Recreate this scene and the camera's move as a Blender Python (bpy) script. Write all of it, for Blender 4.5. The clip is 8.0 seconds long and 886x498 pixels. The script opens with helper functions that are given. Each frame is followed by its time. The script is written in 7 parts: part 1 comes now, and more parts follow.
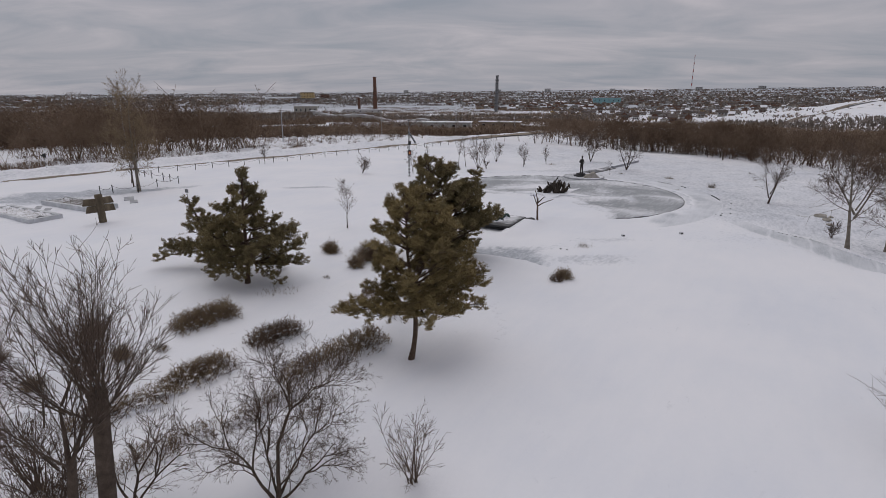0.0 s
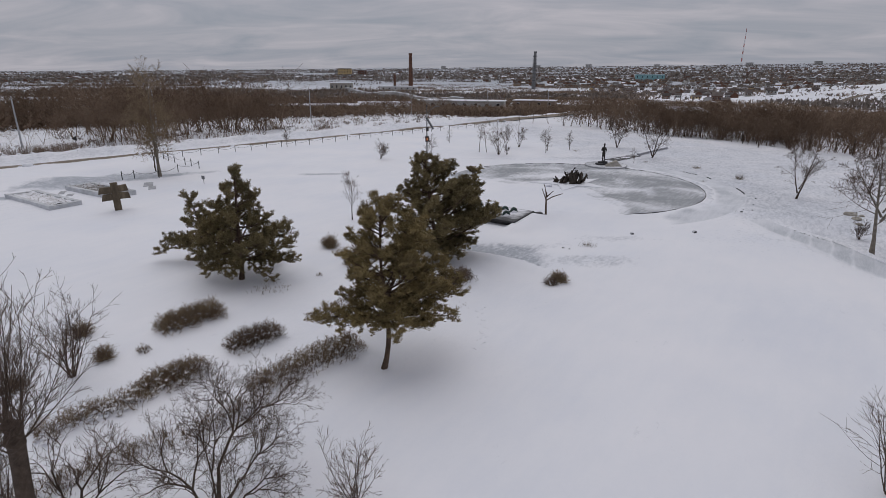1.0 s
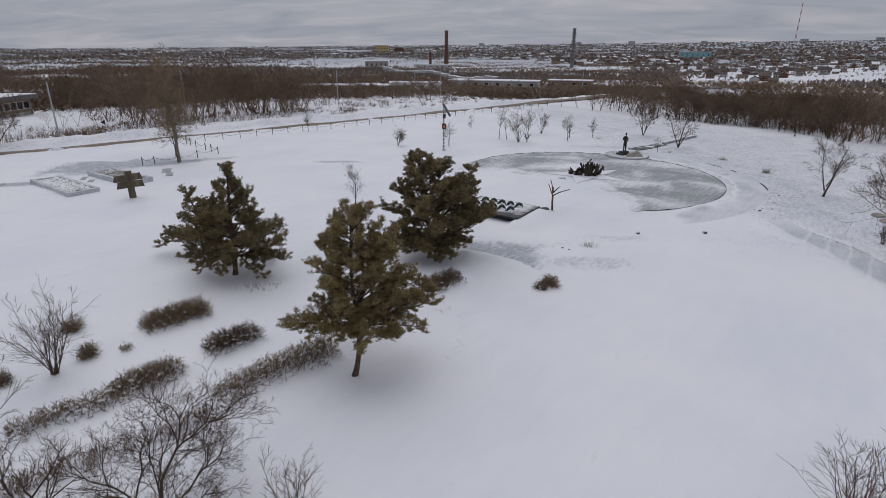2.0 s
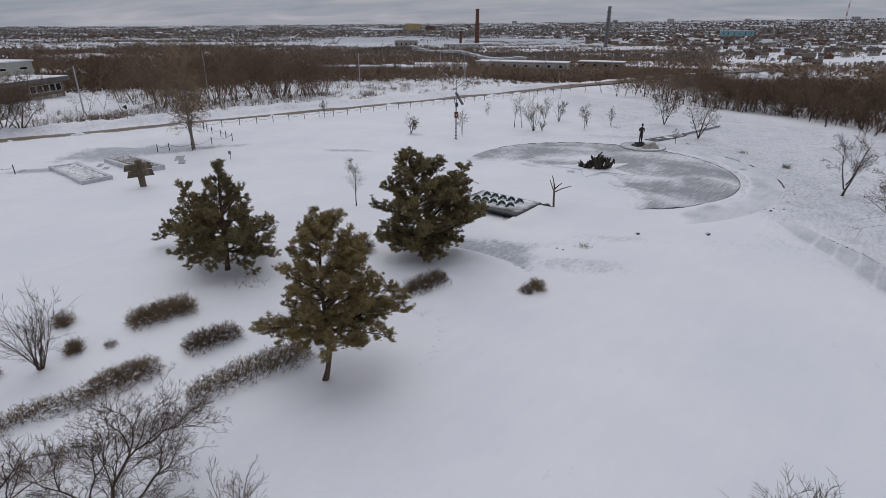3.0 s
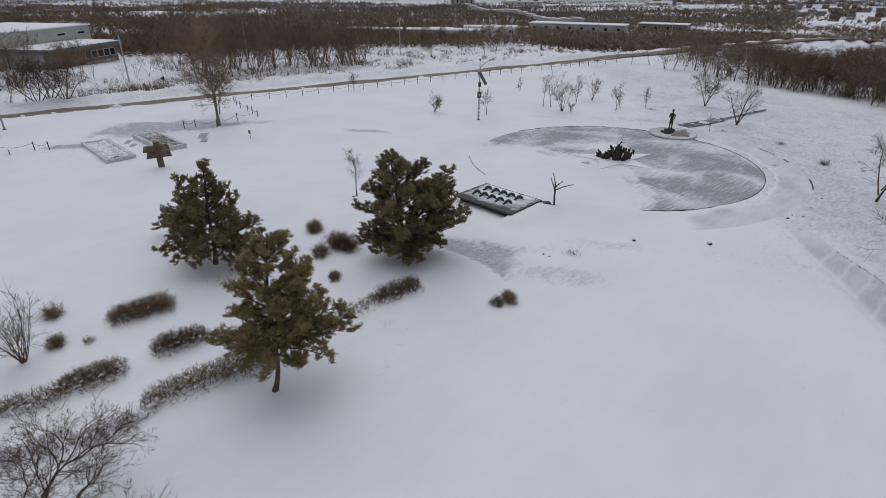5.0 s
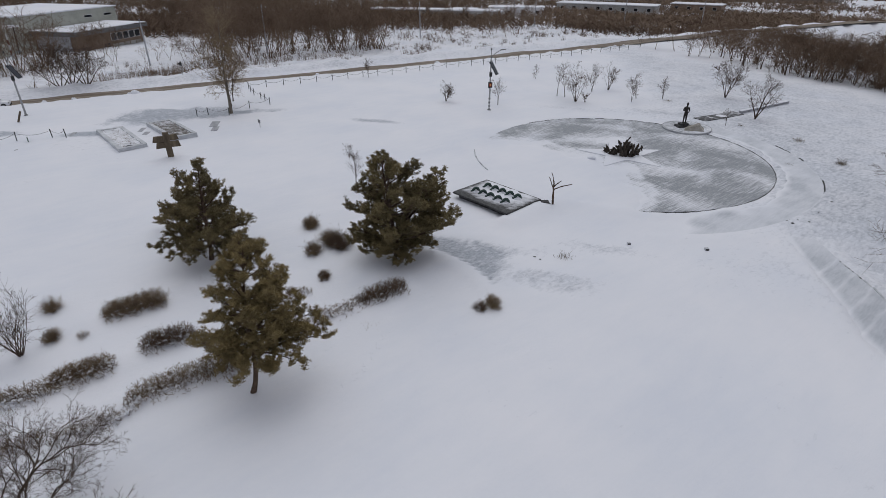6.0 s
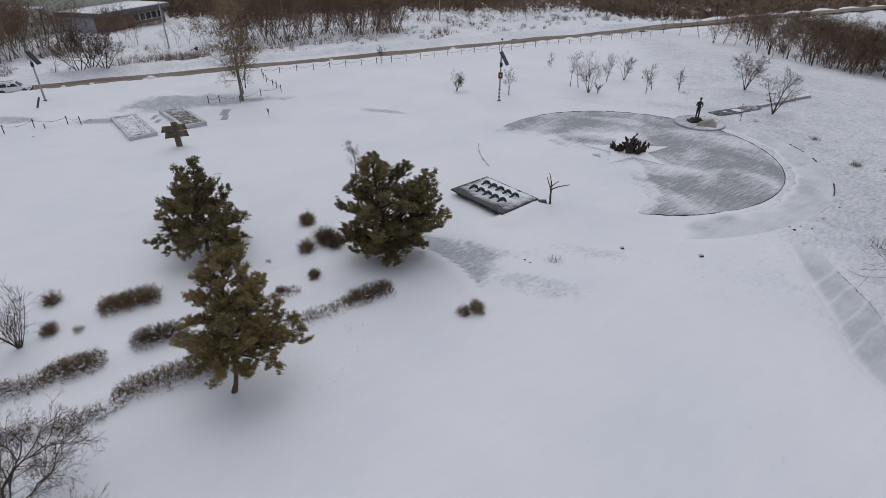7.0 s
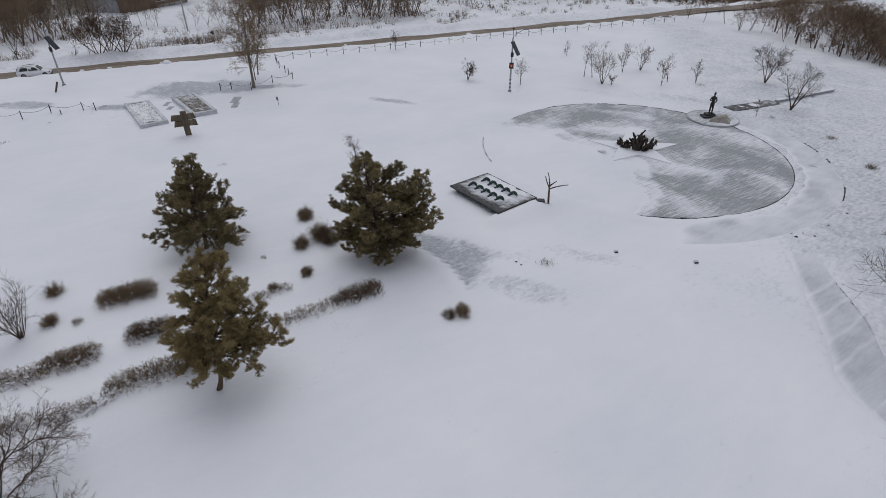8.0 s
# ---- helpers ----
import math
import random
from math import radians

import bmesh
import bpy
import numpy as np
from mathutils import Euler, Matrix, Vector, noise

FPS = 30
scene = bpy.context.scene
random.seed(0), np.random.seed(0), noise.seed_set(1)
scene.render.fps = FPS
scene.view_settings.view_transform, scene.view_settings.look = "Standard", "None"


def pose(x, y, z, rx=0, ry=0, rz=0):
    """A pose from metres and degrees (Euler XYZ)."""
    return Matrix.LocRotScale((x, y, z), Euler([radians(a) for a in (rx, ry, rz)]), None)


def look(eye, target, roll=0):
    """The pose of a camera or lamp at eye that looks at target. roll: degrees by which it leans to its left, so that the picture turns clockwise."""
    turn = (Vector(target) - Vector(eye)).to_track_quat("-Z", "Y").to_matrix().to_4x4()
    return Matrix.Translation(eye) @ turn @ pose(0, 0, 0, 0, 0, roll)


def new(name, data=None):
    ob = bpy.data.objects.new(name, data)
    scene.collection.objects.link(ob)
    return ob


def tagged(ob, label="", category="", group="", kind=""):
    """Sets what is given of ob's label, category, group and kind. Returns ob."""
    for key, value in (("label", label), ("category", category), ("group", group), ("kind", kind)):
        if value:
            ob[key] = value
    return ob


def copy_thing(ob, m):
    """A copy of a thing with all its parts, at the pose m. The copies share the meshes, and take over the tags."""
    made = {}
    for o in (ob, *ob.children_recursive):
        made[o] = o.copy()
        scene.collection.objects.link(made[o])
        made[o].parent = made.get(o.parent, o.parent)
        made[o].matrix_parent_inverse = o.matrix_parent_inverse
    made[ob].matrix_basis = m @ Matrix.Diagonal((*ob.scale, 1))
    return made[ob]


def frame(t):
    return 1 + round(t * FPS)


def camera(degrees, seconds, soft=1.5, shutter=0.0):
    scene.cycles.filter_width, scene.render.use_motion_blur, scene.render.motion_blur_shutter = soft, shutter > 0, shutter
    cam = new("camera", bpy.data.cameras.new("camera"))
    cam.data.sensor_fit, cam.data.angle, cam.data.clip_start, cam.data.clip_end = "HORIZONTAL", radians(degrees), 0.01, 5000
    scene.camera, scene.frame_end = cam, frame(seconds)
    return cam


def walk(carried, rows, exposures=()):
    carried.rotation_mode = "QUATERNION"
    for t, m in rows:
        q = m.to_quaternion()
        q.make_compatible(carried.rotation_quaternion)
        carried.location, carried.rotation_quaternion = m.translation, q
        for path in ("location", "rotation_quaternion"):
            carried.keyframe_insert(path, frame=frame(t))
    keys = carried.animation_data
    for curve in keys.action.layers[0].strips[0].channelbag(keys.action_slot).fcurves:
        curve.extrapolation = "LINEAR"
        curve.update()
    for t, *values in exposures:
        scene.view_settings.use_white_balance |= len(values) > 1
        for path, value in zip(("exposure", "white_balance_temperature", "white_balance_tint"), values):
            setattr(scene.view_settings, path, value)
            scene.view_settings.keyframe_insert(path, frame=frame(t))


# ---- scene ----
cam = camera(78.1, 8.0, soft=0.7)
PATH = [
    (0, (-0.013, -0.094, 10.337), (-0.013, 1.831, 9.795), 0.2),
    (0.5, (1.209, 0.355, 10.873), (1.145, 2.268, 10.292), 0.2),
    (1, (2.391, 0.797, 11.449), (2.265, 2.694, 10.829), 0.2),
    (1.5, (3.606, 1.281, 11.998), (3.417, 3.16, 11.341), 0.2),
    (3, (7.03, 2.61, 13.54), (6.686, 4.429, 12.782), 0.2),
    (3.5, (8.044, 3.056, 14.108), (7.657, 4.852, 13.319), 0.2),
    (4, (9.021, 3.6, 14.693), (8.591, 5.372, 13.873), 0.2),
    (4.5, (9.976, 4.167, 15.271), (9.505, 5.914, 14.418), 0.2),
    (6, (12.827, 5.802, 17.084), (12.242, 7.462, 16.135), 0.1),
    (6.5, (13.731, 6.366, 17.696), (13.112, 7.996, 16.716), 0.1),
    (7, (14.595, 6.947, 18.35), (13.945, 8.545, 17.338), 0.1),
    (7.5, (15.404, 7.517, 18.969), (14.724, 9.083, 17.927), 0.1),
    (8, (16.167, 8.134, 19.569), (15.459, 9.666, 18.495), 0.1),
]
walk(cam, [(t, look(eye, target, roll)) for t, eye, target, roll in PATH], exposures=[(0.0, -0.03, 6540, 11), (1.5, -0.02, 6330, 10), (4.5, -0.03, 6260, 8.5), (8.0, -0.03, 6270, 7.5)])

# ---- light ----
SUN_TURN, SUN_UP = 150.0, 62.0
world = bpy.data.worlds.new("overcast")
scene.world = world
world.use_nodes = True
wt = world.node_tree
wt.nodes.clear()


def wire(tree, kind, ins=None, operation=""):
    """A node with its inputs; an input may be a socket or a value."""
    n = tree.nodes.new(kind)
    if operation:
        n.operation = operation
    for k, val in (ins or {}).items():
        if isinstance(val, bpy.types.NodeSocket):
            tree.links.new(val, n.inputs[k])
        else:
            n.inputs[k].default_value = val
    return n


def ramp(tree, fac, stops):
    n = tree.nodes.new("ShaderNodeValToRGB")
    el = n.color_ramp.elements
    while len(el) < len(stops):
        el.new(0.5)
    for e, (pos, c) in zip(el, stops):
        e.position = pos
        e.color = (*c, 1) if len(c) == 3 else c
    tree.links.new(fac, n.inputs["Fac"])
    return n.outputs["Color"]


sky = wire(wt, "ShaderNodeTexSky")
sky.sky_type, sky.sun_disc, sky.dust_density = "NISHITA", False, 3.0
sky.sun_elevation, sky.sun_rotation = radians(SUN_UP), radians(SUN_TURN)
coord = wire(wt, "ShaderNodeTexCoord")
sep = wire(wt, "ShaderNodeSeparateXYZ", {0: coord.outputs["Generated"]})
lift = wire(wt, "ShaderNodeMath", {0: sep.outputs["Z"], 1: 0.0}, operation="MAXIMUM")
deep = wire(wt, "ShaderNodeMath", {0: lift.outputs[0], 1: 0.14}, operation="ADD")
px = wire(wt, "ShaderNodeMath", {0: sep.outputs["X"], 1: deep.outputs[0]}, operation="DIVIDE")
py = wire(wt, "ShaderNodeMath", {0: sep.outputs["Y"], 1: deep.outputs[0]}, operation="DIVIDE")
plane = wire(wt, "ShaderNodeCombineXYZ", {0: px.outputs[0], 1: py.outputs[0], 2: 0.3})
mapped = wire(wt, "ShaderNodeMapping", {"Vector": plane.outputs[0], "Scale": (0.6, 1.0, 1.0), "Rotation": (0, 0, 0.25)})
cloud = wire(wt, "ShaderNodeTexNoise", {"Vector": mapped.outputs[0], "Scale": 1.5, "Detail": 8.0, "Roughness": 0.56, "Distortion": 0.6})
cloud_colour = ramp(wt, cloud.outputs["Fac"], [(0.32, (0.37, 0.40, 0.46)), (0.46, (0.445, 0.455, 0.51)), (0.56, (0.505, 0.50, 0.55)), (0.70, (0.60, 0.575, 0.62))])
dim = wt.nodes.new("ShaderNodeMixRGB")
dim.inputs[0].default_value = 0.93
wt.links.new(wire(wt, "ShaderNodeVectorMath", {0: sky.outputs["Color"], 1: (0.1, 0.1, 0.1)}, "MULTIPLY").outputs[0], dim.inputs[1])
wt.links.new(cloud_colour, dim.inputs[2])
back = wire(wt, "ShaderNodeBackground", {"Color": dim.outputs[0], "Strength": 0.78})
wire(wt, "ShaderNodeOutputWorld", {"Surface": back.outputs[0]})

sun = new("sun", bpy.data.lights.new("sun", "SUN"))
sun.data.energy, sun.data.angle, sun.data.color = 1.05, radians(75), (1.0, 0.965, 0.93)
sun.matrix_world = look((0, 0, 60), (60 * math.cos(radians(SUN_UP)) * math.sin(radians(SUN_TURN)), 60 * math.cos(radians(SUN_UP)) * math.cos(radians(SUN_TURN)), 60 - 60 * math.sin(radians(SUN_UP))))


# ---- materials ----
def material(name, colours, scale=4.0, fine=60.0, rough=0.85, bump=0.15, metal=0.0, vary=0.0, streak=None, turn=0.0):
    """A surface whose colour wanders between three tones at a coarse and a fine scale."""
    m = bpy.data.materials.new(name)
    m.use_nodes = True
    t = m.node_tree
    b = t.nodes["Principled BSDF"]
    c = wire(t, "ShaderNodeTexCoord")
    vec = c.outputs["Object"]
    if streak:
        vec = wire(t, "ShaderNodeMapping", {"Vector": wire(t, "ShaderNodeMapping", {"Vector": vec, "Rotation": (0, 0, -turn)}).outputs[0], "Scale": streak}).outputs[0]
    big = wire(t, "ShaderNodeTexNoise", {"Vector": vec, "Scale": scale, "Detail": 5.0, "Roughness": 0.6})
    small = wire(t, "ShaderNodeTexNoise", {"Vector": vec, "Scale": fine, "Detail": 3.0, "Roughness": 0.7})
    both = wire(t, "ShaderNodeMath", {0: big.outputs["Fac"], 1: 0.65}, operation="MULTIPLY")
    both = wire(t, "ShaderNodeMath", {0: small.outputs["Fac"], 1: 0.35, 2: both.outputs[0]}, operation="MULTIPLY_ADD")
    if vary:
        info = wire(t, "ShaderNodeObjectInfo")
        geo = wire(t, "ShaderNodeNewGeometry")
        r = wire(t, "ShaderNodeMath", {0: info.outputs["Random"], 1: geo.outputs["Random Per Island"]}, operation="ADD")
        r = wire(t, "ShaderNodeMath", {0: r.outputs[0], 1: 1.0}, operation="SUBTRACT")
        both = wire(t, "ShaderNodeMath", {0: r.outputs[0], 1: vary, 2: both.outputs[0]}, operation="MULTIPLY_ADD")
    col = ramp(t, both.outputs[0], [(0.34, colours[0]), (0.5, colours[1]), (0.66, colours[2])])
    t.links.new(col, b.inputs["Base Color"])
    b.inputs["Roughness"].default_value, b.inputs["Metallic"].default_value = rough, metal
    if bump:
        bp = wire(t, "ShaderNodeBump", {"Height": both.outputs[0], "Strength": bump, "Distance": 0.05})
        t.links.new(bp.outputs[0], b.inputs["Normal"])
    return m


WIND = 1.02


def snow_material(name, under, cover=0.5, stretch=(1.0, 1.0, 1.0), turn=0.0, scale=0.5, worn="", soft=1.0, patchy=0.4, broad=0.25, dashes=False, relief=0.24):
    """Snow with wind ripples, worn thin in wind-drawn streaks over a darker ground. worn: the name of a mesh attribute that says how thin it lies."""
    m = bpy.data.materials.new(name)
    m.use_nodes = True
    t = m.node_tree
    b = t.nodes["Principled BSDF"]
    c = wire(t, "ShaderNodeVectorMath", {0: wire(t, "ShaderNodeTexCoord").outputs["Object"], 1: wire(t, "ShaderNodeObjectInfo").outputs["Location"]}, "ADD").outputs[0]
    wide = wire(t, "ShaderNodeTexNoise", {"Vector": c, "Scale": 0.14, "Detail": 4.0})
    fine = wire(t, "ShaderNodeTexNoise", {"Vector": c, "Scale": 6.0, "Detail": 6.0, "Roughness": 0.7})
    wind = wire(t, "ShaderNodeMapping", {"Vector": c, "Scale": (3.0, 0.8, 1.0), "Rotation": (0, 0, WIND)})
    wind.vector_type = "TEXTURE"
    rip = wire(t, "ShaderNodeTexNoise", {"Vector": wind.outputs[0], "Scale": 1.0, "Detail": 5.0, "Roughness": 0.6})
    tone = wire(t, "ShaderNodeMath", {0: wide.outputs["Fac"], 1: 0.66}, operation="MULTIPLY")
    tone = wire(t, "ShaderNodeMath", {0: rip.outputs["Fac"], 1: 0.24, 2: tone.outputs[0]}, operation="MULTIPLY_ADD")
    tone = wire(t, "ShaderNodeMath", {0: fine.outputs["Fac"], 1: 0.10, 2: tone.outputs[0]}, operation="MULTIPLY_ADD")
    col = ramp(t, tone.outputs[0], [(0.34, (0.725, 0.745, 0.805)), (0.5, (0.775, 0.785, 0.83)), (0.66, (0.815, 0.815, 0.85))])
    h = wire(t, "ShaderNodeMath", {0: fine.outputs["Fac"], 1: 0.22, 2: rip.outputs["Fac"]}, operation="MULTIPLY_ADD")
    height = h.outputs[0]
    mp = wire(t, "ShaderNodeMapping", {"Vector": c, "Scale": stretch, "Rotation": (0, 0, turn)})
    mp.vector_type = "TEXTURE"
    n1 = wire(t, "ShaderNodeTexNoise", {"Vector": mp.outputs[0], "Scale": scale, "Detail": 8.0, "Roughness": 0.66, "Distortion": 0.5})
    n2 = wire(t, "ShaderNodeTexNoise", {"Vector": c, "Scale": broad, "Detail": 5.0, "Roughness": 0.55, "Distortion": 0.6})
    k = wire(t, "ShaderNodeMath", {0: n1.outputs["Fac"], 1: 1 - patchy}, operation="MULTIPLY")
    k = wire(t, "ShaderNodeMath", {0: n2.outputs["Fac"], 1: patchy, 2: k.outputs[0]}, operation="MULTIPLY_ADD")
    level = k.outputs[0]
    if worn:
        at = wire(t, "ShaderNodeAttribute")
        at.attribute_name = worn
        level = wire(t, "ShaderNodeMath", {0: level, 1: at.outputs["Fac"]}, operation="SUBTRACT").outputs[0]
    mask = ramp(t, level, [(max(cover - 0.10 * soft, 0), (0, 0, 0)), (cover - 0.02 * soft, (0.42, 0.42, 0.42)), (cover + 0.05 * soft, (0.72, 0.72, 0.72)), (cover + 0.14 * soft, (1, 1, 1))])
    grit = wire(t, "ShaderNodeTexNoise", {"Vector": mp.outputs[0] if dashes else c, "Scale": 3.2 if dashes else 5.0, "Detail": 8.0, "Roughness": 0.7})
    low = ramp(t, grit.outputs["Fac"], [(0.36, under[0]), (0.64, under[1])])
    mx = t.nodes.new("ShaderNodeMixRGB")
    t.links.new(mask, mx.inputs[0])
    t.links.new(low, mx.inputs[1])
    t.links.new(col, mx.inputs[2])
    height = wire(t, "ShaderNodeMath", {0: mask, 1: 0.6, 2: height}, operation="MULTIPLY_ADD").outputs[0]
    t.links.new(mx.outputs[0], b.inputs["Base Color"])
    b.inputs["Roughness"].default_value = 0.65
    b.inputs["Specular IOR Level"].default_value = 0.25
    bp = wire(t, "ShaderNodeBump", {"Height": height, "Strength": relief, "Distance": 0.14})
    t.links.new(bp.outputs[0], b.inputs["Normal"])
    return m


STONE_LOW = ((0.225, 0.24, 0.26), (0.385, 0.40, 0.42))
SNOW = snow_material("snow", ((0.6, 0.62, 0.66), (0.7, 0.72, 0.75)), 0.02)
# the bluish under-tone takes in the shade of the hollows by the graves
DRIFTED = snow_material("drifted_snow", ((0.31, 0.335, 0.38), (0.48, 0.505, 0.555)), 0.22, (1.15, 0.6, 1.0), WIND, 2.2, "worn", 1.3, 0.3, 0.5)
PLAZA = snow_material("swept_paving", STONE_LOW, 0.50, (1.9, 0.14, 1.0), WIND, 1.15, "worn", 0.72, 0.52, 0.22, True, 0.42)
THIN = snow_material("thinly_snowed_paving", ((0.47, 0.495, 0.535), (0.57, 0.59, 0.63)), 0.40, (2.2, 0.35, 1.0), WIND, 0.7, "worn", 2.0, 0.5, 0.35, True)
ICE = snow_material("trampled_snow", ((0.07, 0.06, 0.05), (0.26, 0.25, 0.235)), 0.53, (1.3, 0.9, 1.0), 0.4, 1.5, soft=0.7)
CRUST = snow_material("crusted_snow", ((0.12, 0.115, 0.11), (0.32, 0.32, 0.32)), 0.44, (1.3, 0.9, 1.0), 0.4, 1.5, soft=0.8)
DUSTED = snow_material("dusted_stone", ((0.035, 0.036, 0.037), (0.11, 0.11, 0.112)), 0.515, (1.4, 0.8, 1.0), 0.3, 1.6, "worn", soft=1.3)
ROAD = material("slushy_asphalt", ((0.085, 0.062, 0.042), (0.155, 0.120, 0.086), (0.34, 0.29, 0.24)), 1.0, 7, 0.75, 0.3, streak=(0.12, 1.6, 1.0), turn=0.8604)
BARK = material("dark_bark", ((0.040, 0.028, 0.020), (0.072, 0.051, 0.037), (0.115, 0.086, 0.065)), 5, 45, 0.95, 0.4)
TWIG = material("bare_twigs", ((0.055, 0.036, 0.026), (0.095, 0.065, 0.048), (0.15, 0.108, 0.082)), 3, 30, 0.9, 0.0, vary=0.12)
WOODS = material("winter_woods", ((0.080, 0.050, 0.032), (0.140, 0.093, 0.061), (0.22, 0.155, 0.108)), 0.25, 3, 0.95, 0.0, vary=0.16)
# paler and greyer than winter_woods: distance haze put into the twig colour
HAZEWOOD = material("far_woods", ((0.11, 0.090, 0.076), (0.18, 0.150, 0.130), (0.27, 0.235, 0.21)), 0.05, 1, 0.95, 0.0, vary=0.2)
PINEBARK = material("pine_bark", ((0.050, 0.033, 0.024), (0.100, 0.066, 0.046), (0.17, 0.115, 0.080)), 4, 30, 0.95, 0.5)
PALEBARK = material("pale_bark", ((0.11, 0.095, 0.075), (0.19, 0.165, 0.135), (0.28, 0.25, 0.21)), 4, 40, 0.95, 0.4)
NEEDLE = material("pine_needles", ((0.145, 0.108, 0.045), (0.245, 0.185, 0.078), (0.35, 0.268, 0.122)), 0.9, 14, 0.75, 0.0, vary=0.14)
NEEDLE_B = material("dark_pine_needles", ((0.115, 0.092, 0.042), (0.190, 0.150, 0.068), (0.28, 0.22, 0.105)), 0.9, 14, 0.75, 0.0, vary=0.14)
HEDGE = material("hedge_twigs", ((0.090, 0.058, 0.038), (0.165, 0.112, 0.073), (0.27, 0.205, 0.125)), 1.5, 25, 0.9, 0.0, vary=0.22)
RUSH = material("dry_grass", ((0.10, 0.075, 0.045), (0.18, 0.14, 0.09), (0.28, 0.22, 0.15)), 3, 20, 0.9, 0.0, vary=0.2)
BRONZE = material("dark_bronze", ((0.012, 0.011, 0.010), (0.026, 0.023, 0.020), (0.055, 0.047, 0.038)), 6, 50, 0.55, 0.3, metal=0.3)
RUSTED = material("browned_bronze", ((0.018, 0.014, 0.011), (0.040, 0.030, 0.022), (0.085, 0.062, 0.044)), 5, 40, 0.7, 0.3, metal=0.2)
CONCRETE = material("weathered_concrete", ((0.27, 0.278, 0.295), (0.38, 0.388, 0.41), (0.50, 0.507, 0.53)), 1.2, 30, 0.9, 0.25)
RIMSTONE = material("frosted_concrete", ((0.40, 0.415, 0.44), (0.54, 0.555, 0.58), (0.68, 0.69, 0.715)), 1.4, 24, 0.9, 0.25)
POLE = material("pale_galvanised_steel", ((0.24, 0.245, 0.25), (0.32, 0.325, 0.33), (0.40, 0.405, 0.41)), 3, 50, 0.55, 0.05, metal=0.2)
BOULDER = material("pale_stone", ((0.20, 0.185, 0.16), (0.31, 0.29, 0.255), (0.45, 0.43, 0.40)), 1.6, 22, 0.9, 0.5)
DARKSTONE = material("dark_granite", ((0.022, 0.022, 0.023), (0.045, 0.045, 0.046), (0.085, 0.085, 0.088)), 3, 60, 0.8, 0.1)
GREENIRON = material("dark_green_iron", ((0.012, 0.030, 0.026), (0.022, 0.050, 0.042), (0.045, 0.078, 0.068)), 5, 40, 0.6, 0.2)
TIMBER = material("brown_timber", ((0.055, 0.042, 0.028), (0.110, 0.085, 0.055), (0.185, 0.148, 0.100)), 2.5, 35, 0.85, 0.35, streak=(1, 1, 0.3))
STEEL = material("galvanised_steel", ((0.10, 0.103, 0.108), (0.16, 0.163, 0.168), (0.23, 0.234, 0.24)), 3, 50, 0.5, 0.05, metal=0.4)
IRON = material("black_iron", ((0.015, 0.015, 0.016), (0.028, 0.028, 0.029), (0.055, 0.050, 0.046)), 6, 60, 0.7, 0.1)
PANEL = material("solar_cells", ((0.008, 0.010, 0.016), (0.014, 0.017, 0.026), (0.024, 0.028, 0.040)), 8, 60, 0.2, 0.0)
RED = material("red_paint", ((0.28, 0.035, 0.025), (0.40, 0.05, 0.035), (0.48, 0.09, 0.06)), 4, 40, 0.6, 0.05)
YELLOW = material("yellow_paint", ((0.55, 0.30, 0.05), (0.68, 0.40, 0.08), (0.75, 0.5, 0.15)), 4, 40, 0.6, 0.05)
GREENBOX = material("green_paint", ((0.02, 0.11, 0.04), (0.035, 0.17, 0.06), (0.06, 0.22, 0.09)), 5, 40, 0.5, 0.05)
WHITE = material("white_paint", ((0.62, 0.62, 0.63), (0.74, 0.74, 0.75), (0.82, 0.82, 0.83)), 1.5, 30, 0.6, 0.05)
PLASTER = material("pale_plaster", ((0.32, 0.33, 0.29), (0.42, 0.43, 0.38), (0.50, 0.51, 0.46)), 0.35, 6, 0.9, 0.1)
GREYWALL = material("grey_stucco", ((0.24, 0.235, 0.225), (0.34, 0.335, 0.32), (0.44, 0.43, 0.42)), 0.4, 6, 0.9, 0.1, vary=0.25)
BROWNWALL = material("brown_boards", ((0.13, 0.09, 0.065), (0.20, 0.145, 0.105), (0.29, 0.22, 0.165)), 0.6, 8, 0.9, 0.1, vary=0.25)
YELLOWWALL = material("ochre_stucco", ((0.40, 0.28, 0.12), (0.50, 0.36, 0.17), (0.58, 0.44, 0.24)), 0.6, 8, 0.9, 0.1)
BLUEWALL = material("turquoise_cladding", ((0.16, 0.33, 0.36), (0.22, 0.41, 0.44), (0.30, 0.48, 0.50)), 0.3, 4, 0.7, 0.05)
BRICK = material("chimney_brick", ((0.085, 0.042, 0.028), (0.130, 0.065, 0.044), (0.18, 0.10, 0.07)), 0.5, 5, 0.95, 0.2)
ROOF = material("dark_roofing", ((0.050, 0.040, 0.036), (0.090, 0.070, 0.062), (0.15, 0.125, 0.115)), 0.5, 6, 0.85, 0.1, vary=0.25)
CAR = material("white_car_paint", ((0.66, 0.67, 0.69), (0.72, 0.73, 0.75), (0.76, 0.77, 0.79)), 1.2, 30, 0.3, 0.0)
RUBBER = material("tyre_rubber", ((0.012, 0.012, 0.012), (0.022, 0.022, 0.022), (0.045, 0.042, 0.040)), 6, 60, 0.9, 0.2)
REDLAMP = material("red_lens", ((0.20, 0.01, 0.01), (0.30, 0.015, 0.015), (0.36, 0.03, 0.03)), 5, 40, 0.25, 0.0)


def glass_material():
    m = bpy.data.materials.new("dark_window_glass")
    m.use_nodes = True
    b = m.node_tree.nodes["Principled BSDF"]
    b.inputs["Base Color"].default_value = (0.018, 0.021, 0.025, 1)
    b.inputs["Roughness"].default_value = 0.08
    return m


GLASS = glass_material()


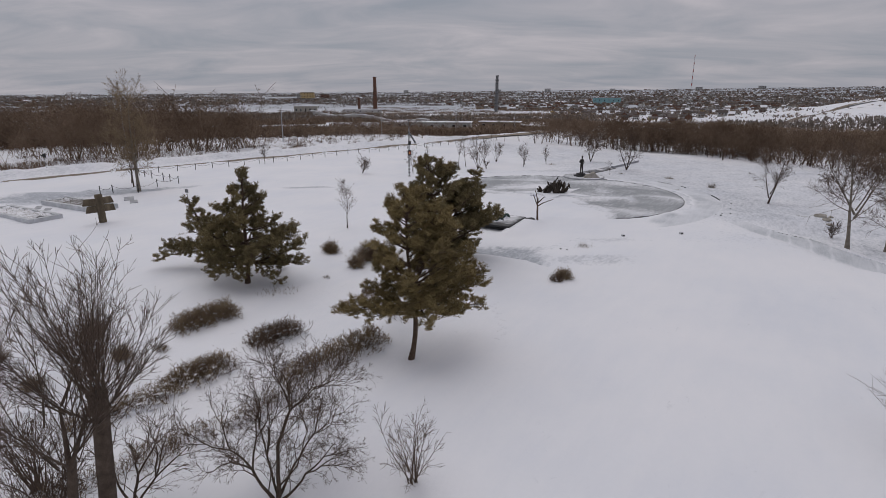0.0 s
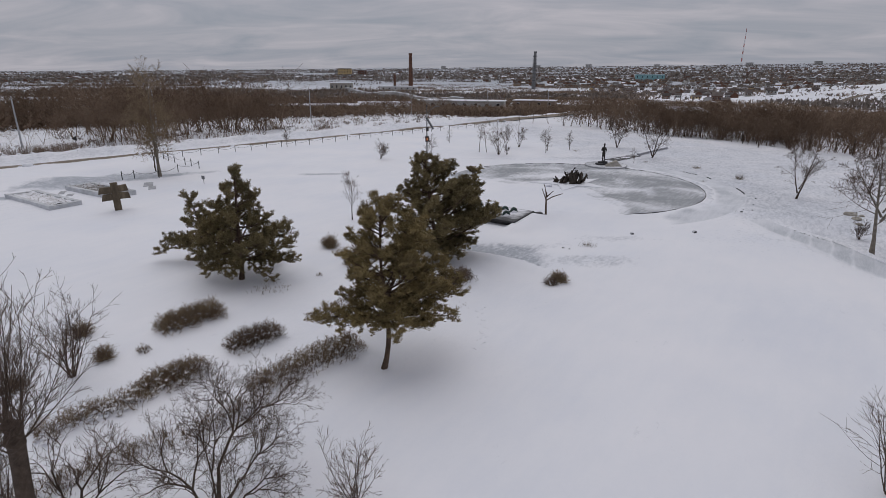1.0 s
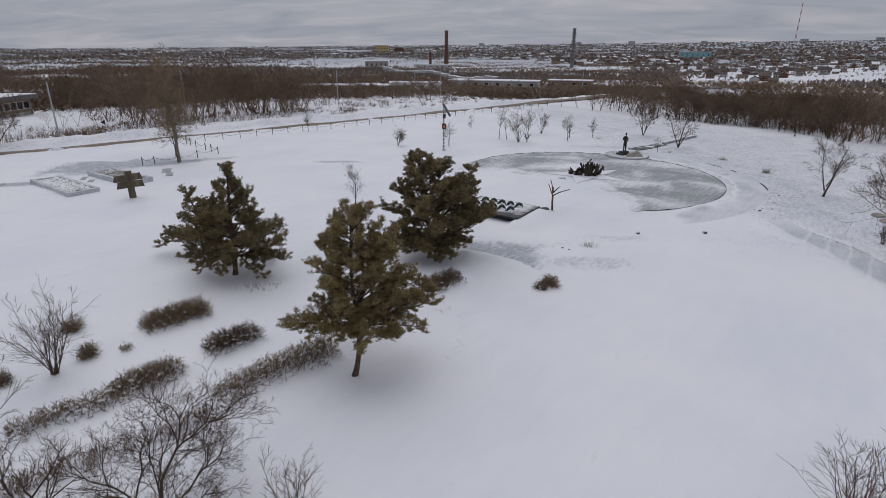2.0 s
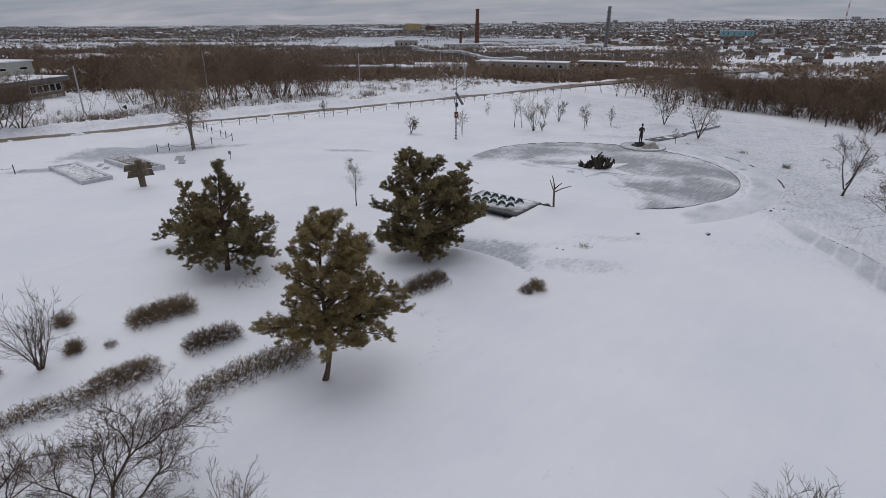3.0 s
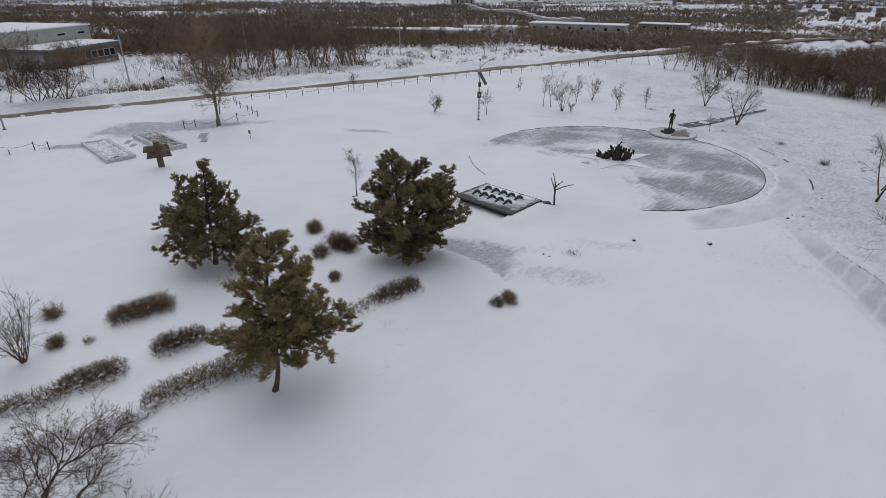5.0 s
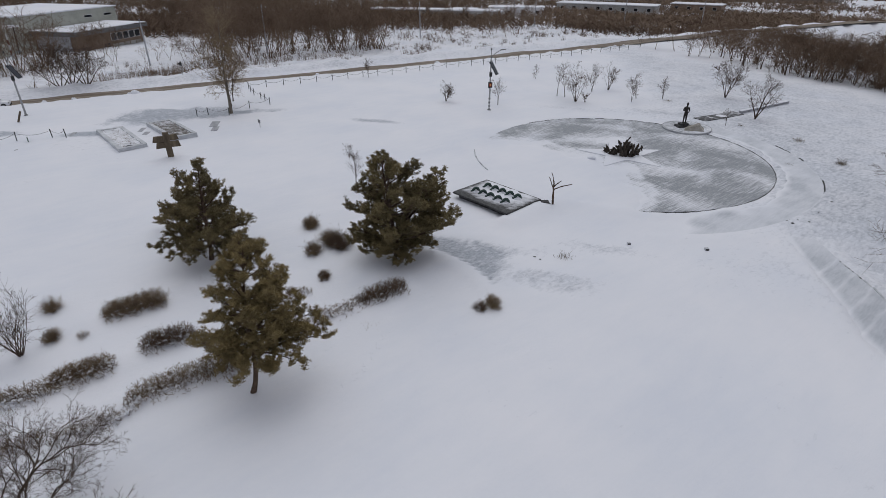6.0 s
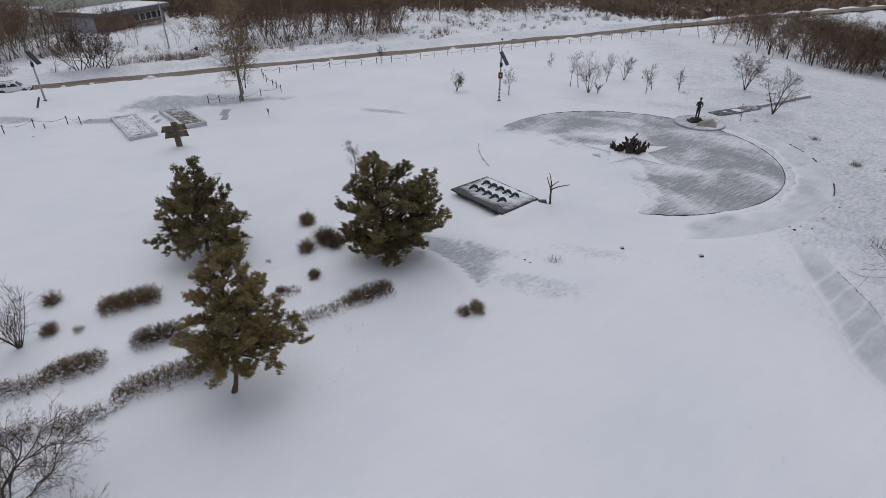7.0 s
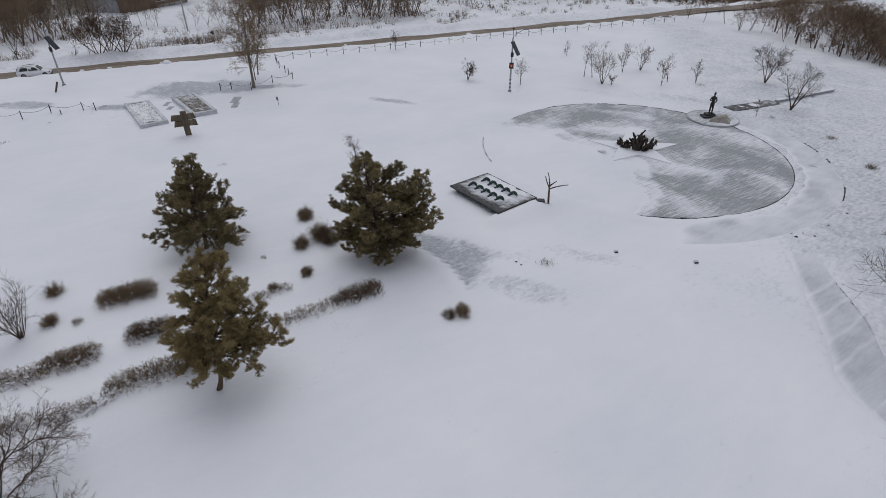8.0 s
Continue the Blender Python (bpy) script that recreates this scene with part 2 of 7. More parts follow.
# ---- building helpers ----
def mesh_of(name, V, F, mat, smooth=False):
    V, F = np.asarray(V, np.float32), np.asarray(F, np.int32)
    me = bpy.data.meshes.new(name)
    k = F.shape[1]
    me.vertices.add(len(V))
    me.vertices.foreach_set("co", V.ravel())
    me.loops.add(F.size)
    me.loops.foreach_set("vertex_index", F.ravel())
    me.polygons.add(len(F))
    me.polygons.foreach_set("loop_start", np.arange(len(F), dtype=np.int32) * k)
    if smooth:
        me.polygons.foreach_set("use_smooth", np.ones(len(F), bool))
    me.update(calc_edges=True)
    me.validate()
    if mat:
        me.materials.append(mat)
    return me


def part(name, bm, mat, parent, label=""):
    """One mesh object under a thing or a part; bm is a bmesh or a mesh."""
    if isinstance(bm, bmesh.types.BMesh):
        me = bpy.data.meshes.new(name)
        bm.to_mesh(me)
        bm.free()
        me.materials.append(mat)
    else:
        me = bm
    ob = new(name, me)
    ob.parent = parent
    if label:
        tagged(ob, label)
    return ob


def thing(name, label, category, m=None, group="", kind=""):
    ob = new(name)
    ob.empty_display_size = 0.2
    if m is not None:
        ob.matrix_world = m
    return tagged(ob, label, category, group, kind)


def box(bm, x0, x1, y0, y1, z0, z1, bevel=0.0, m=None):
    made = bmesh.ops.create_cube(bm, size=1.0)["verts"]
    bmesh.ops.scale(bm, vec=(x1 - x0, y1 - y0, z1 - z0), verts=made)
    bmesh.ops.translate(bm, vec=((x0 + x1) / 2, (y0 + y1) / 2, (z0 + z1) / 2), verts=made)
    if m is not None:
        bmesh.ops.transform(bm, matrix=m, verts=made)
    if bevel:
        edges = list({e for vv in made for e in vv.link_edges})
        bmesh.ops.bevel(bm, geom=edges, offset=bevel, segments=2, affect="EDGES", profile=0.6)
    return bm


def boxed(*a, **k):
    return box(bmesh.new(), *a, **k)


def rod(bm, a, b, r0, r1=None, sides=10):
    a, b = Vector(a), Vector(b)
    r1 = r0 if r1 is None else r1
    q = (b - a).to_track_quat("Z", "Y").to_matrix().to_4x4()
    bmesh.ops.create_cone(bm, cap_ends=True, segments=sides, radius1=r0, radius2=r1, depth=(b - a).length, matrix=Matrix.Translation((a + b) / 2) @ q)
    return bm


def rodded(*a, **k):
    return rod(bmesh.new(), *a, **k)


def tubes(lines, sides):
    """Vertices and quads of a tube along each line of points with radii."""
    Vs, Fs, n0 = [], [], 0
    ang = np.arange(sides) * 2 * math.pi / sides
    ca, sa = np.cos(ang), np.sin(ang)
    for P, R in lines:
        P, R = np.asarray(P, float), np.asarray(R, float)
        n = len(P)
        D = np.gradient(P, axis=0)
        D /= np.maximum(np.linalg.norm(D, axis=1, keepdims=True), 1e-9)
        ref = np.array((0.31, 0.92, 0.24)) if abs(D[0][2]) > 0.8 else np.array((0.05, 0.1, 1.0))
        A = np.cross(D, ref)
        A /= np.maximum(np.linalg.norm(A, axis=1, keepdims=True), 1e-9)
        B = np.cross(D, A)
        ring = P[:, None, :] + R[:, None, None] * (A[:, None, :] * ca[None, :, None] + B[:, None, :] * sa[None, :, None])
        Vs.append(ring.reshape(-1, 3))
        i = np.arange(n - 1)[:, None] * sides + n0
        j = np.arange(sides)[None, :]
        k = (j + 1) % sides
        Fs.append(np.stack([i + j, i + k, i + sides + k, i + sides + j], -1).reshape(-1, 4))
        n0 += n * sides
    return np.concatenate(Vs), np.concatenate(Fs)


def ribbons(lines, rng):
    """A slim tapering strip along each line, for twigs too fine for a tube."""
    Vs, Fs, n0 = [], [], 0
    for P, R in lines:
        n = len(P)
        s = np.cross(P[-1] - P[0], rng.normal(0, 1, 3))
        s /= max(np.linalg.norm(s), 1e-9)
        w = np.asarray(R)[:, None] * s
        Vs.append(np.stack([P - w, P + w], 1).reshape(-1, 3))
        i = np.arange(n - 1) * 2 + n0
        Fs.append(np.stack([i, i + 1, i + 3, i + 2], -1))
        n0 += 2 * n
    return np.concatenate(Vs), np.concatenate(Fs)


def joined(*pairs):
    """Several (vertices, faces) as one."""
    Vs, Fs, n0 = [], [], 0
    for V, F in pairs:
        Vs.append(V)
        Fs.append(F + n0)
        n0 += len(V)
    return np.concatenate(Vs), np.concatenate(Fs)


def unit(a):
    return a / max(np.linalg.norm(a), 1e-9)


def shoot(rng, p, d, length, r0, r1, segs, wander, up):
    """A wandering line of points from p along d."""
    pts, d = [np.array(p, float)], unit(np.array(d, float))
    for _ in range(segs):
        d = unit(d + rng.normal(0, wander, 3) + np.array((0, 0, up)))
        pts.append(pts[-1] + d * length / segs)
    return np.array(pts), np.linspace(r0, r1, segs + 1)


def fork(rng, d, angle):
    """A direction that leaves d by about that many degrees, on any side."""
    d = unit(d)
    side = rng.normal(0, 1, 3)
    side = unit(side - d * side.dot(d))
    a = radians(angle * rng.uniform(0.7, 1.3))
    return d * math.cos(a) + side * math.sin(a)


def sprout(rng, lines, spec, out, thin):
    """Side shoots from each line; spec: count, start, length share, angle, radius share, segments, wander, up."""
    n, start, share, angle, rs, segs, wander, up = spec
    made = []
    for P, R in lines:
        L = np.linalg.norm(np.diff(P, axis=0), axis=1).sum()
        for i in range(rng.poisson(n)):
            f = start + (1 - start) * rng.uniform(0, 1) ** 0.8
            x = f * (len(P) - 1)
            k = min(int(x), len(P) - 2)
            p = P[k] + (P[k + 1] - P[k]) * (x - k)
            r = R[k] + (R[k + 1] - R[k]) * (x - k)
            d = fork(rng, P[k + 1] - P[k], angle)
            l = L * share * (1.15 - 0.6 * f) * rng.uniform(0.6, 1.25)
            made.append(shoot(rng, p, d, l, max(r * rs, thin), thin * 0.5, segs, wander, up))
    out.extend(made)
    return made


def bare_tree(name, label, seed, stems, specs, thin=0.011, m=None, group="", bark=None, twig=None, category="tree", split=False, sway=0.06):
    """A leafless tree: stems (point, direction, length, radius, end radius), then one spec for each order of shoots."""
    rng = np.random.default_rng(seed)
    ob = thing(name, label, category, m, group)
    trunk = [shoot(rng, p, d, l, r, re, 7, sway, sway * 0.5) for p, d, l, r, re in stems]
    limbs, twigs, fine, last = [], [], [], trunk
    for k, sp in enumerate(specs):
        last = sprout(rng, last, sp, limbs if k == 0 else (fine if k == len(specs) - 1 else twigs), thin)
    tb = []
    for P, R in trunk:
        R = R.copy()
        R[0] *= 1.35
        tb.append((P, R))
    for k, line in enumerate(tb if split else [0]):
        V, F = tubes([line] if split else tb, 8 if split is True else 5)
        part("trunk" if k == 0 else "stem", mesh_of("trunk", V, F, bark or BARK, True), None, ob)
    if split is True:
        for line in limbs:
            part("branch", mesh_of("branch", *tubes([line], 5), bark or BARK, True), None, ob)
    else:
        twigs = limbs + twigs
    if twigs or fine:
        V, F = joined(*([tubes(twigs, 3)] if twigs else []), *([ribbons(fine, rng)] if fine else []))
        tagged(part("crown", mesh_of("crown", V, F, twig or TWIG), None, ob), kind="stuff")
    return ob


def forked_tree(name, label, seed, stems, spread=36, thin=0.008, m=None, group="", bark=None, twig=None, category="tree", up=0.03, wander=0.10, limbs=2):
    """A leafless tree whose stems fork again and again; stems: (point, direction, length, radius, forks)."""
    rng = np.random.default_rng(seed)
    ob = thing(name, label, category, m, group)
    wood = [[] for _ in range(10)]

    def grow(p, d, length, r, left, level):
        P, R = shoot(rng, p, d, length, r, max(r * 0.68, thin * 0.6), 4 if left > 1 else 3, wander, up)
        wood[level if left > 2 else 9].append((P, R))
        if left == 0:
            return
        end = P[-1] - P[-2]
        for _ in range(2 + (rng.uniform(0, 1) < 0.45)):
            grow(P[-1], fork(rng, end, spread), length * rng.uniform(0.58, 0.86), max(r * 0.66, thin), left - 1, level + 1)
        for _ in range(1 + (rng.uniform(0, 1) < 0.5)):
            if left > 1:
                k = rng.integers(1, len(P) - 1)
                grow(P[k], fork(rng, P[k + 1] - P[k], spread * 1.35), length * rng.uniform(0.4, 0.6), max(r * 0.42, thin), left - 2, level + 2)

    for p, d, length, r, left in stems:
        grow(np.array(p, float), d, length, r, left, 0)
    for level in range(limbs):
        for k, (P, R) in enumerate(wood[level]):
            R = R.copy()
            if level == 0:
                R[0] *= 1.3
            part("trunk" if level == 0 and k == 0 else ("stem" if level == 0 else "branch"), mesh_of("branch", *tubes([(P, R)], 7 if level == 0 else 5), bark or BARK, True), None, ob)
    mid = [w for level in wood[limbs:9] for w in level]
    V, F = joined(*([tubes(mid, 3)] if mid else []), ribbons(wood[9], rng))
    tagged(part("crown", mesh_of("crown", V, F, twig or TWIG), None, ob), kind="stuff")
    return ob


def at_land(x, y, turn=0.0, size=1.0, sink=0.06):
    return Matrix.Translation((x, y, float(land(x, y)) - sink)) @ Matrix.Rotation(radians(turn), 4, "Z") @ Matrix.Scale(size, 4)


# ---- the lie of the land ----
def smooth(a, b, x):
    t = np.clip((x - a) / (b - a), 0.0, 1.0)
    return t * t * (3 - 2 * t)

WAVES = []
_rng = random.Random(5)
for _k in range(26):
    _l = 1.4 * 1.24 ** _k
    WAVES.append((_l, _rng.uniform(0, 6.28), _rng.uniform(0, 6.28)))

def ripple(x, y, lo, hi):
    """A sum of plane waves whose lengths lie between lo and hi metres."""
    z, n = 0 * x, 0
    for l, a, p in WAVES:
        if lo <= l <= hi:
            z = z + np.sin((x * math.cos(a) + y * math.sin(a)) * 6.283 / l + p)
            n += 1
    return z / max(n, 1) ** 0.5

def drift(x, y):
    """How far the drift lies over the round plaza, 0 to 1."""
    ys = (40, 45.5, 49.5, 51.8, 56.4, 58.6, 60.2, 62.0, 66.0)
    xs = (13.6, 14.2, 14.5, 13.3, 10.9, 7.3, 0.0, -6.0, -20.0)
    edge_x = np.interp(y, ys, xs)
    steep = np.abs(np.interp(y + 0.8, ys, xs) - np.interp(y - 0.8, ys, xs)) / 1.6
    k = 0.30 * ripple(x, y, 1.4, 3.0) + 0.45 * ripple(x + 5, y, 3.0, 9.0)
    return 1 - smooth(-1.6, 1.0, (x - edge_x) / np.sqrt(1 + steep ** 2) + k)

def walk_edges(y):
    """The west and east edges of the sunken walk at a y of the plan."""
    return np.interp(y, (14, 30.5, 31.6, 32.7, 34, 37, 39.8, 42.1, 45), (33.4, 28.2, 27.0, 26.1, 25.6, 25.4, 24.95, 24.7, 24.2)), np.interp(y, (14, 28, 36.3, 39.3, 41.4, 44.5, 48), (35.0, 29.6, 28.0, 27.6, 27.1, 26.1, 25.0))


def hollow(x, y):
    """How far a spot lies in the swept hollow by the pine, 0 to 1, and its distance from the drift's edge."""
    d = 0.88 * (y - np.interp(x, (-1, 0.5, 1.6, 3.4, 5.3, 6.0, 7.5), (36.6, 36.0, 35.4, 34.7, 33.6, 32.7, 31.5)))
    k = 0.25 * ripple(x, y, 1.4, 4)
    return smooth(0.0, 0.4, d) * (1 - smooth(37.0, 38.5, y + k)) * smooth(-0.8, 0.4, x) * (1 - smooth(5.7, 7.4, x + k)), d


def land(x, y):
    """Height of the snow at a place of the plan."""
    x, y = np.asarray(x, float), np.asarray(y, float)
    v, u = -0.758 * x + 0.652 * y, 0.652 * x + 0.758 * y
    w = 0.72 * x + 0.69 * y - 100
    r = np.hypot(x, y)
    az = np.degrees(np.arctan2(x, y))
    s = np.maximum(v - 92, 0)
    # the road runs on along a bank where the ground falls to the ravine
    bank = smooth(75, 80.5, v) * (1 - smooth(90.5, 97, v)) * (1 - smooth(190, 330, u))
    d = 0.045 * s + 0.06 * np.maximum(w, 0) * (1 - 0.92 * bank)
    z = -13 * (1 - np.exp(-d / 13))
    ahead = smooth(-0.2, 0.3, y / np.maximum(r, 1))
    elev = np.clip(0.35 + 0.012 * az, -0.15, 0.85)
    z = z + ahead * np.clip((r - 900) / 3100, 0, 1.05) ** 1.25 * (22 + 4000 * np.tan(np.radians(elev)))
    far = smooth(120, 500, r)
    z = z + far * 1.6 * (1 - bank) * ripple(x, y, 60, 320)
    near = 1 - far
    flat = 1 - smooth(12.5, 15.5, np.hypot(x - 12, y - 59.6)) * 1.0
    z = z + near * (1 - 0.8 * flat) * (0.07 * ripple(x, y, 9, 40) + 0.025 * ripple(x, y, 3.5, 9))
    # ploughed banks along the road, and the road bed between them
    bed = 1 - smooth(95, 125, u)
    z = z + bed * 0.30 * np.exp(-((v - 80.9) / 1.1) ** 2) * (1 + 0.15 * ripple(u, u * 0, 2.5, 12))
    z = z + (0.15 + 0.85 * bed) * 0.6 * np.exp(-((v - 90.4) / 1.5) ** 2) * (1 + 0.2 * ripple(u + 9, u * 0, 2.5, 12))
    z = z - bed * 0.22 * smooth(81.3, 82.2, v) * (1 - smooth(88.0, 89.4, v))
    # rough snow in the field beyond the road
    z = z + 0.22 * smooth(93, 97, v) * (1 - smooth(140, 170, v)) * ripple(x, y, 1.6, 6)
    # plaza bed, with the drift over its south-west
    q = np.hypot(x - 12, y - 59.6)
    z = z - 0.1 * (1 - smooth(13.3, 13.6, q)) + 0.25 * drift(x, y) * (1 - smooth(13.0, 16.5, q))
    z = z + 0.05 * np.exp(-((q - 14.0) / 0.5) ** 2) * (1 + 0.6 * ripple(x, y, 3, 9))
    right = smooth(8, 14, x + 0.3 * (y - 59))
    z = z - 0.05 * right * smooth(14.3, 14.8, q) * (1 - smooth(16.8, 17.1, q))
    z = z + 0.05 * right * np.exp(-((q - 17.6) / 0.5) ** 2)
    # the white hill to the east of the village
    z = z + 21 * np.exp(-(((x - 450) / 160) ** 2 + ((y - 490) / 140) ** 2))
    # the sunken walk to the south-east
    lo, hi = walk_edges(y)
    a = smooth(14, 18, y) * (1 - smooth(43.5, 46.5, y))
    z = z - a * 0.30 * smooth(-0.15, 0.55, x - lo) * (1 - smooth(-0.25, 0.15, x - hi))
    z = z + a * 0.08 * np.exp(-((x - lo + 0.7) / 0.8) ** 2) - a * 0.6 * smooth(0.3, 2.2, x - hi)
    # hollow swept bare by the pine, with the drift that ends along it
    h, d = hollow(x, y)
    z = z - 0.20 * h + 0.16 * np.exp(-((d + 0.55) / 0.55) ** 2) * smooth(0.0, 2.0, x) * (1 - smooth(5.4, 7.4, x))
    # drift against the short side of the platform
    p, q = 0.887 * (x - 3.55) - 0.462 * (y - 44.65), 0.462 * (x - 3.55) + 0.887 * (y - 44.65)
    z = z + 0.37 * smooth(2.2, 2.7, p) * (1 - smooth(3.0, 5.2, p)) * (1 - smooth(1.7, 3.2, np.abs(q + 0.4)))
    # wells round the pines
    for px, py in ((-1.33, 20.41), (-11.22, 29.54), (-0.33, 34.0)):
        k = np.hypot(x - px, y - py)
        z = z - 0.12 * np.exp(-(k / 1.0) ** 2) + 0.10 * np.exp(-((k - 3.2) / 1.3) ** 2)
    # banks of snow along the hedges, scoured ground by the graves
    for ax, ay, bx, by, hh in ((-12.1, 22.0, -9.97, 24.4, .15), (-11.5, 15.0, -8.3, 19.4, .2), (-5.8, 17.9, 1.9, 30.0, .25), (-8.4, 20.3, -6.9, 22.5, .15)):
        t = np.clip(((x - ax) * (bx - ax) + (y - ay) * (by - ay)) / ((bx - ax) ** 2 + (by - ay) ** 2), 0, 1)
        z = z + hh * np.exp(-(np.hypot(x - ax - t * (bx - ax), y - ay - t * (by - ay)) / 0.9) ** 2)
    z = z + 0.35 * np.exp(-(((x + 44) / 7.0) ** 2 + ((y - 57) / 2.5) ** 2)) - 0.25 * np.exp(-(((x + 41) / 6.0) ** 2 + ((y - 60.5) / 1.8) ** 2))
    return z



def worn(x, y):
    """How thin the snow lies, 0 to about 0.5: swept hollows, stubbly slopes, paths. By the graves the hollows' shade is
    in it too.
    """
    v = -0.758 * x + 0.652 * y
    q = np.hypot(x - 12, y - 59.6)
    r = np.hypot(x, y)
    k = 0.015 + 0.02 * ripple(x, y, 5, 30) + 0.34 * smooth(500, 1100, r) + 0.10 * smooth(1150, 1700, r)
    k = k + 0.27 * smooth(17, 30, x + 0.25 * (y - 50)) * (1 - smooth(90, 110, 0.72 * x + 0.69 * y))
    right = smooth(6, 14, x + 0.3 * (y - 59))
    k = k + 0.05 * right * smooth(13.6, 14, q) * (1 - smooth(19, 24, q))
    h, _ = hollow(x, y)
    k = k + 0.46 * h + 0.20 * np.exp(-(((x - 7.9) / 1.0) ** 2 + ((y - 37.4) / 0.8) ** 2))
    k = k + 0.27 * np.exp(-(((x - 9.6) / 2.9) ** 2 + ((y - 34.0) / 1.3) ** 2) ** 2) + 0.24 * np.exp(-(((x - 12.2) / 3.0) ** 2 + ((y - 39.4) / 1.0) ** 2))
    k = k + 0.13 * np.exp(-(((x - 21.0) / 3.2) ** 2 + ((y - 39.6) / 2.6) ** 2))
    k = k + 0.42 * np.exp(-(((x + 15.6) / 3.4) ** 2 + ((y - 62.6) / 0.9) ** 2) ** 2)
    # scoured snow round the graves, with the hollows' shade painted in
    for ax, ay, c, sn, la, lb, much in ((-39.4, 57.6, 0.8, 0.6, 8.6, 4.2, 0.47), (-42.6, 47.2, 0.9, 0.44, 2.8, 1.2, 0.40), (-52.5, 43.4, 0.94, 0.34, 4.5, 1.6, 0.42), (-31.0, 62.5, 0.85, 0.5, 3.5, 1.0, 0.33)):
        p, w = ((x - ax) * c + (y - ay) * sn) / la, ((y - ay) * c - (x - ax) * sn) / lb
        k = k + much * (1 - smooth(0.55, 1.2, np.hypot(p, w + 0.35 * p * p) + 0.10 * ripple(x, y, 1.4, 5)))
    k = k + 0.14 * np.exp(-(((x + 38) / 7) ** 2 + ((y - 47.5) / 5.5) ** 2))
    k = k + 0.22 * np.exp(-(((x - 3.0) / 5) ** 2 + ((y - 76.5) / 0.9) ** 2)) + 0.18 * np.exp(-(((x - 14.0) / 5) ** 2 + ((y - 78.0) / 1.5) ** 2))
    k = k + 0.20 * smooth(79.5, 82.5, v) * (1 - smooth(90.5, 93, v)) + 0.16 * smooth(93, 97, v)
    return 0.9 * k - 0.035


def spread(lo, hi, fine, a, b, growth):
    """Grid lines: fine steps between a and b, growing ones out to lo and hi."""
    mid = list(np.arange(a, b + fine / 2, fine))
    up, st = [mid[-1]], fine
    while up[-1] < hi:
        st *= growth
        up.append(up[-1] + st)
    dn, st = [mid[0]], fine
    while dn[-1] > lo:
        st *= growth
        dn.append(dn[-1] - st)
    return np.array(dn[:0:-1] + mid + up[1:])


def sheet(X, Y, lift, keep=None):
    """A surface over a grid of the plan, following the land."""
    gx, gy = np.meshgrid(X, Y)
    V = np.stack([gx, gy, land(gx, gy) + lift], -1).reshape(-1, 3)
    nx, ny = len(X), len(Y)
    i = (np.arange(ny - 1)[:, None] * nx + np.arange(nx - 1)[None, :]).ravel()
    return V, np.stack([i, i + 1, i + nx + 1, i + nx], -1)


GX = spread(-4600, 4600, 0.42, -48, 36, 1.085)
GY = spread(-4600, 4600, 0.42, 10, 92, 1.085)
V, F = sheet(GX, GY, 0.0)
ground = new("ground", mesh_of("ground", V, F, DRIFTED, True))
ground.data.attributes.new("worn", "FLOAT", "POINT").data.foreach_set("value", worn(V[:, 0], V[:, 1]).astype(np.float32))
tagged(ground, "deep wind-drifted snow over the park and the valley beyond", "snow", kind="structure")


def polar(cx, cy, r0, r1, a0, a1, n, k, lift, z=None):
    """A ring sector that lies on the land, or level at z."""
    a = np.radians(np.linspace(a0, a1, n))
    r = np.linspace(r0, r1, k)
    A, R = np.meshgrid(a, r)
    x, y = cx + R * np.cos(A), cy + R * np.sin(A)
    V = np.stack([x, y, land(x, y) + lift if z is None else 0 * x + z], -1).reshape(-1, 3)
    i = (np.arange(k - 1)[:, None] * n + np.arange(n - 1)[None, :]).ravel()
    return V, np.stack([i, i + n, i + n + 1, i + 1], -1)


V, F = polar(12, 59.6, 0.05, 13.42, 0, 360, 180, 60, 0.0, z=-0.015)
plaza = new("plaza", mesh_of("plaza", V, F, PLAZA, True))
bx, by = V[:, 0], V[:, 1]
near_drift = smooth(0.0, 0.35, drift(bx, by)) + 0.55 * smooth(0.0, 0.2, drift(bx - 1.1, by - 1.2))
swath = np.exp(-((by - 61.3 - 0.52 * (bx - 4.5) + 0.5 * np.sin(bx * 0.7)) / 1.25) ** 2) * smooth(-2, 5, bx) * (1 - smooth(17, 21, bx))
blown = np.exp(-(((bx - 8.5) / 2.6) ** 2 + ((by - 69.2) / 1.1) ** 2)) + 0.8 * np.exp(-(((bx - 17.5) / 2.5) ** 2 + ((by - 57.0) / 1.2) ** 2))
plaza.data.attributes.new("worn", "FLOAT", "POINT").data.foreach_set("value", (0.035 - 0.20 * near_drift - 0.10 * swath - 0.09 * blown).astype(np.float32))
tagged(plaza, "round paved plaza, grey stone under thin streaked snow", "plaza", kind="structure")

V, F = polar(12, 59.6, 13.75, 17.0, -74, 78, 190, 22, 0.035)
ring_walk = new("path_ring", mesh_of("path_ring", V, F, THIN, True))
q, a = np.hypot(V[:, 0] - 12, V[:, 1] - 59.6), np.degrees(np.arctan2(V[:, 1] - 59.6, V[:, 0] - 12))
bare = smooth(13.9, 15.0, q + 0.25 * ripple(V[:, 0], V[:, 1], 2, 6)) * (1 - smooth(16.8, 17.0, q)) * smooth(-73, -62, a + 2 * ripple(V[:, 0], V[:, 1], 2, 6)) * (1 - smooth(50, 74, a))
V[:, 2] -= 0.09 * (1 - smooth(0.0, 0.25, bare))
ring_walk.data.vertices.foreach_set("co", V.astype(np.float32).ravel())
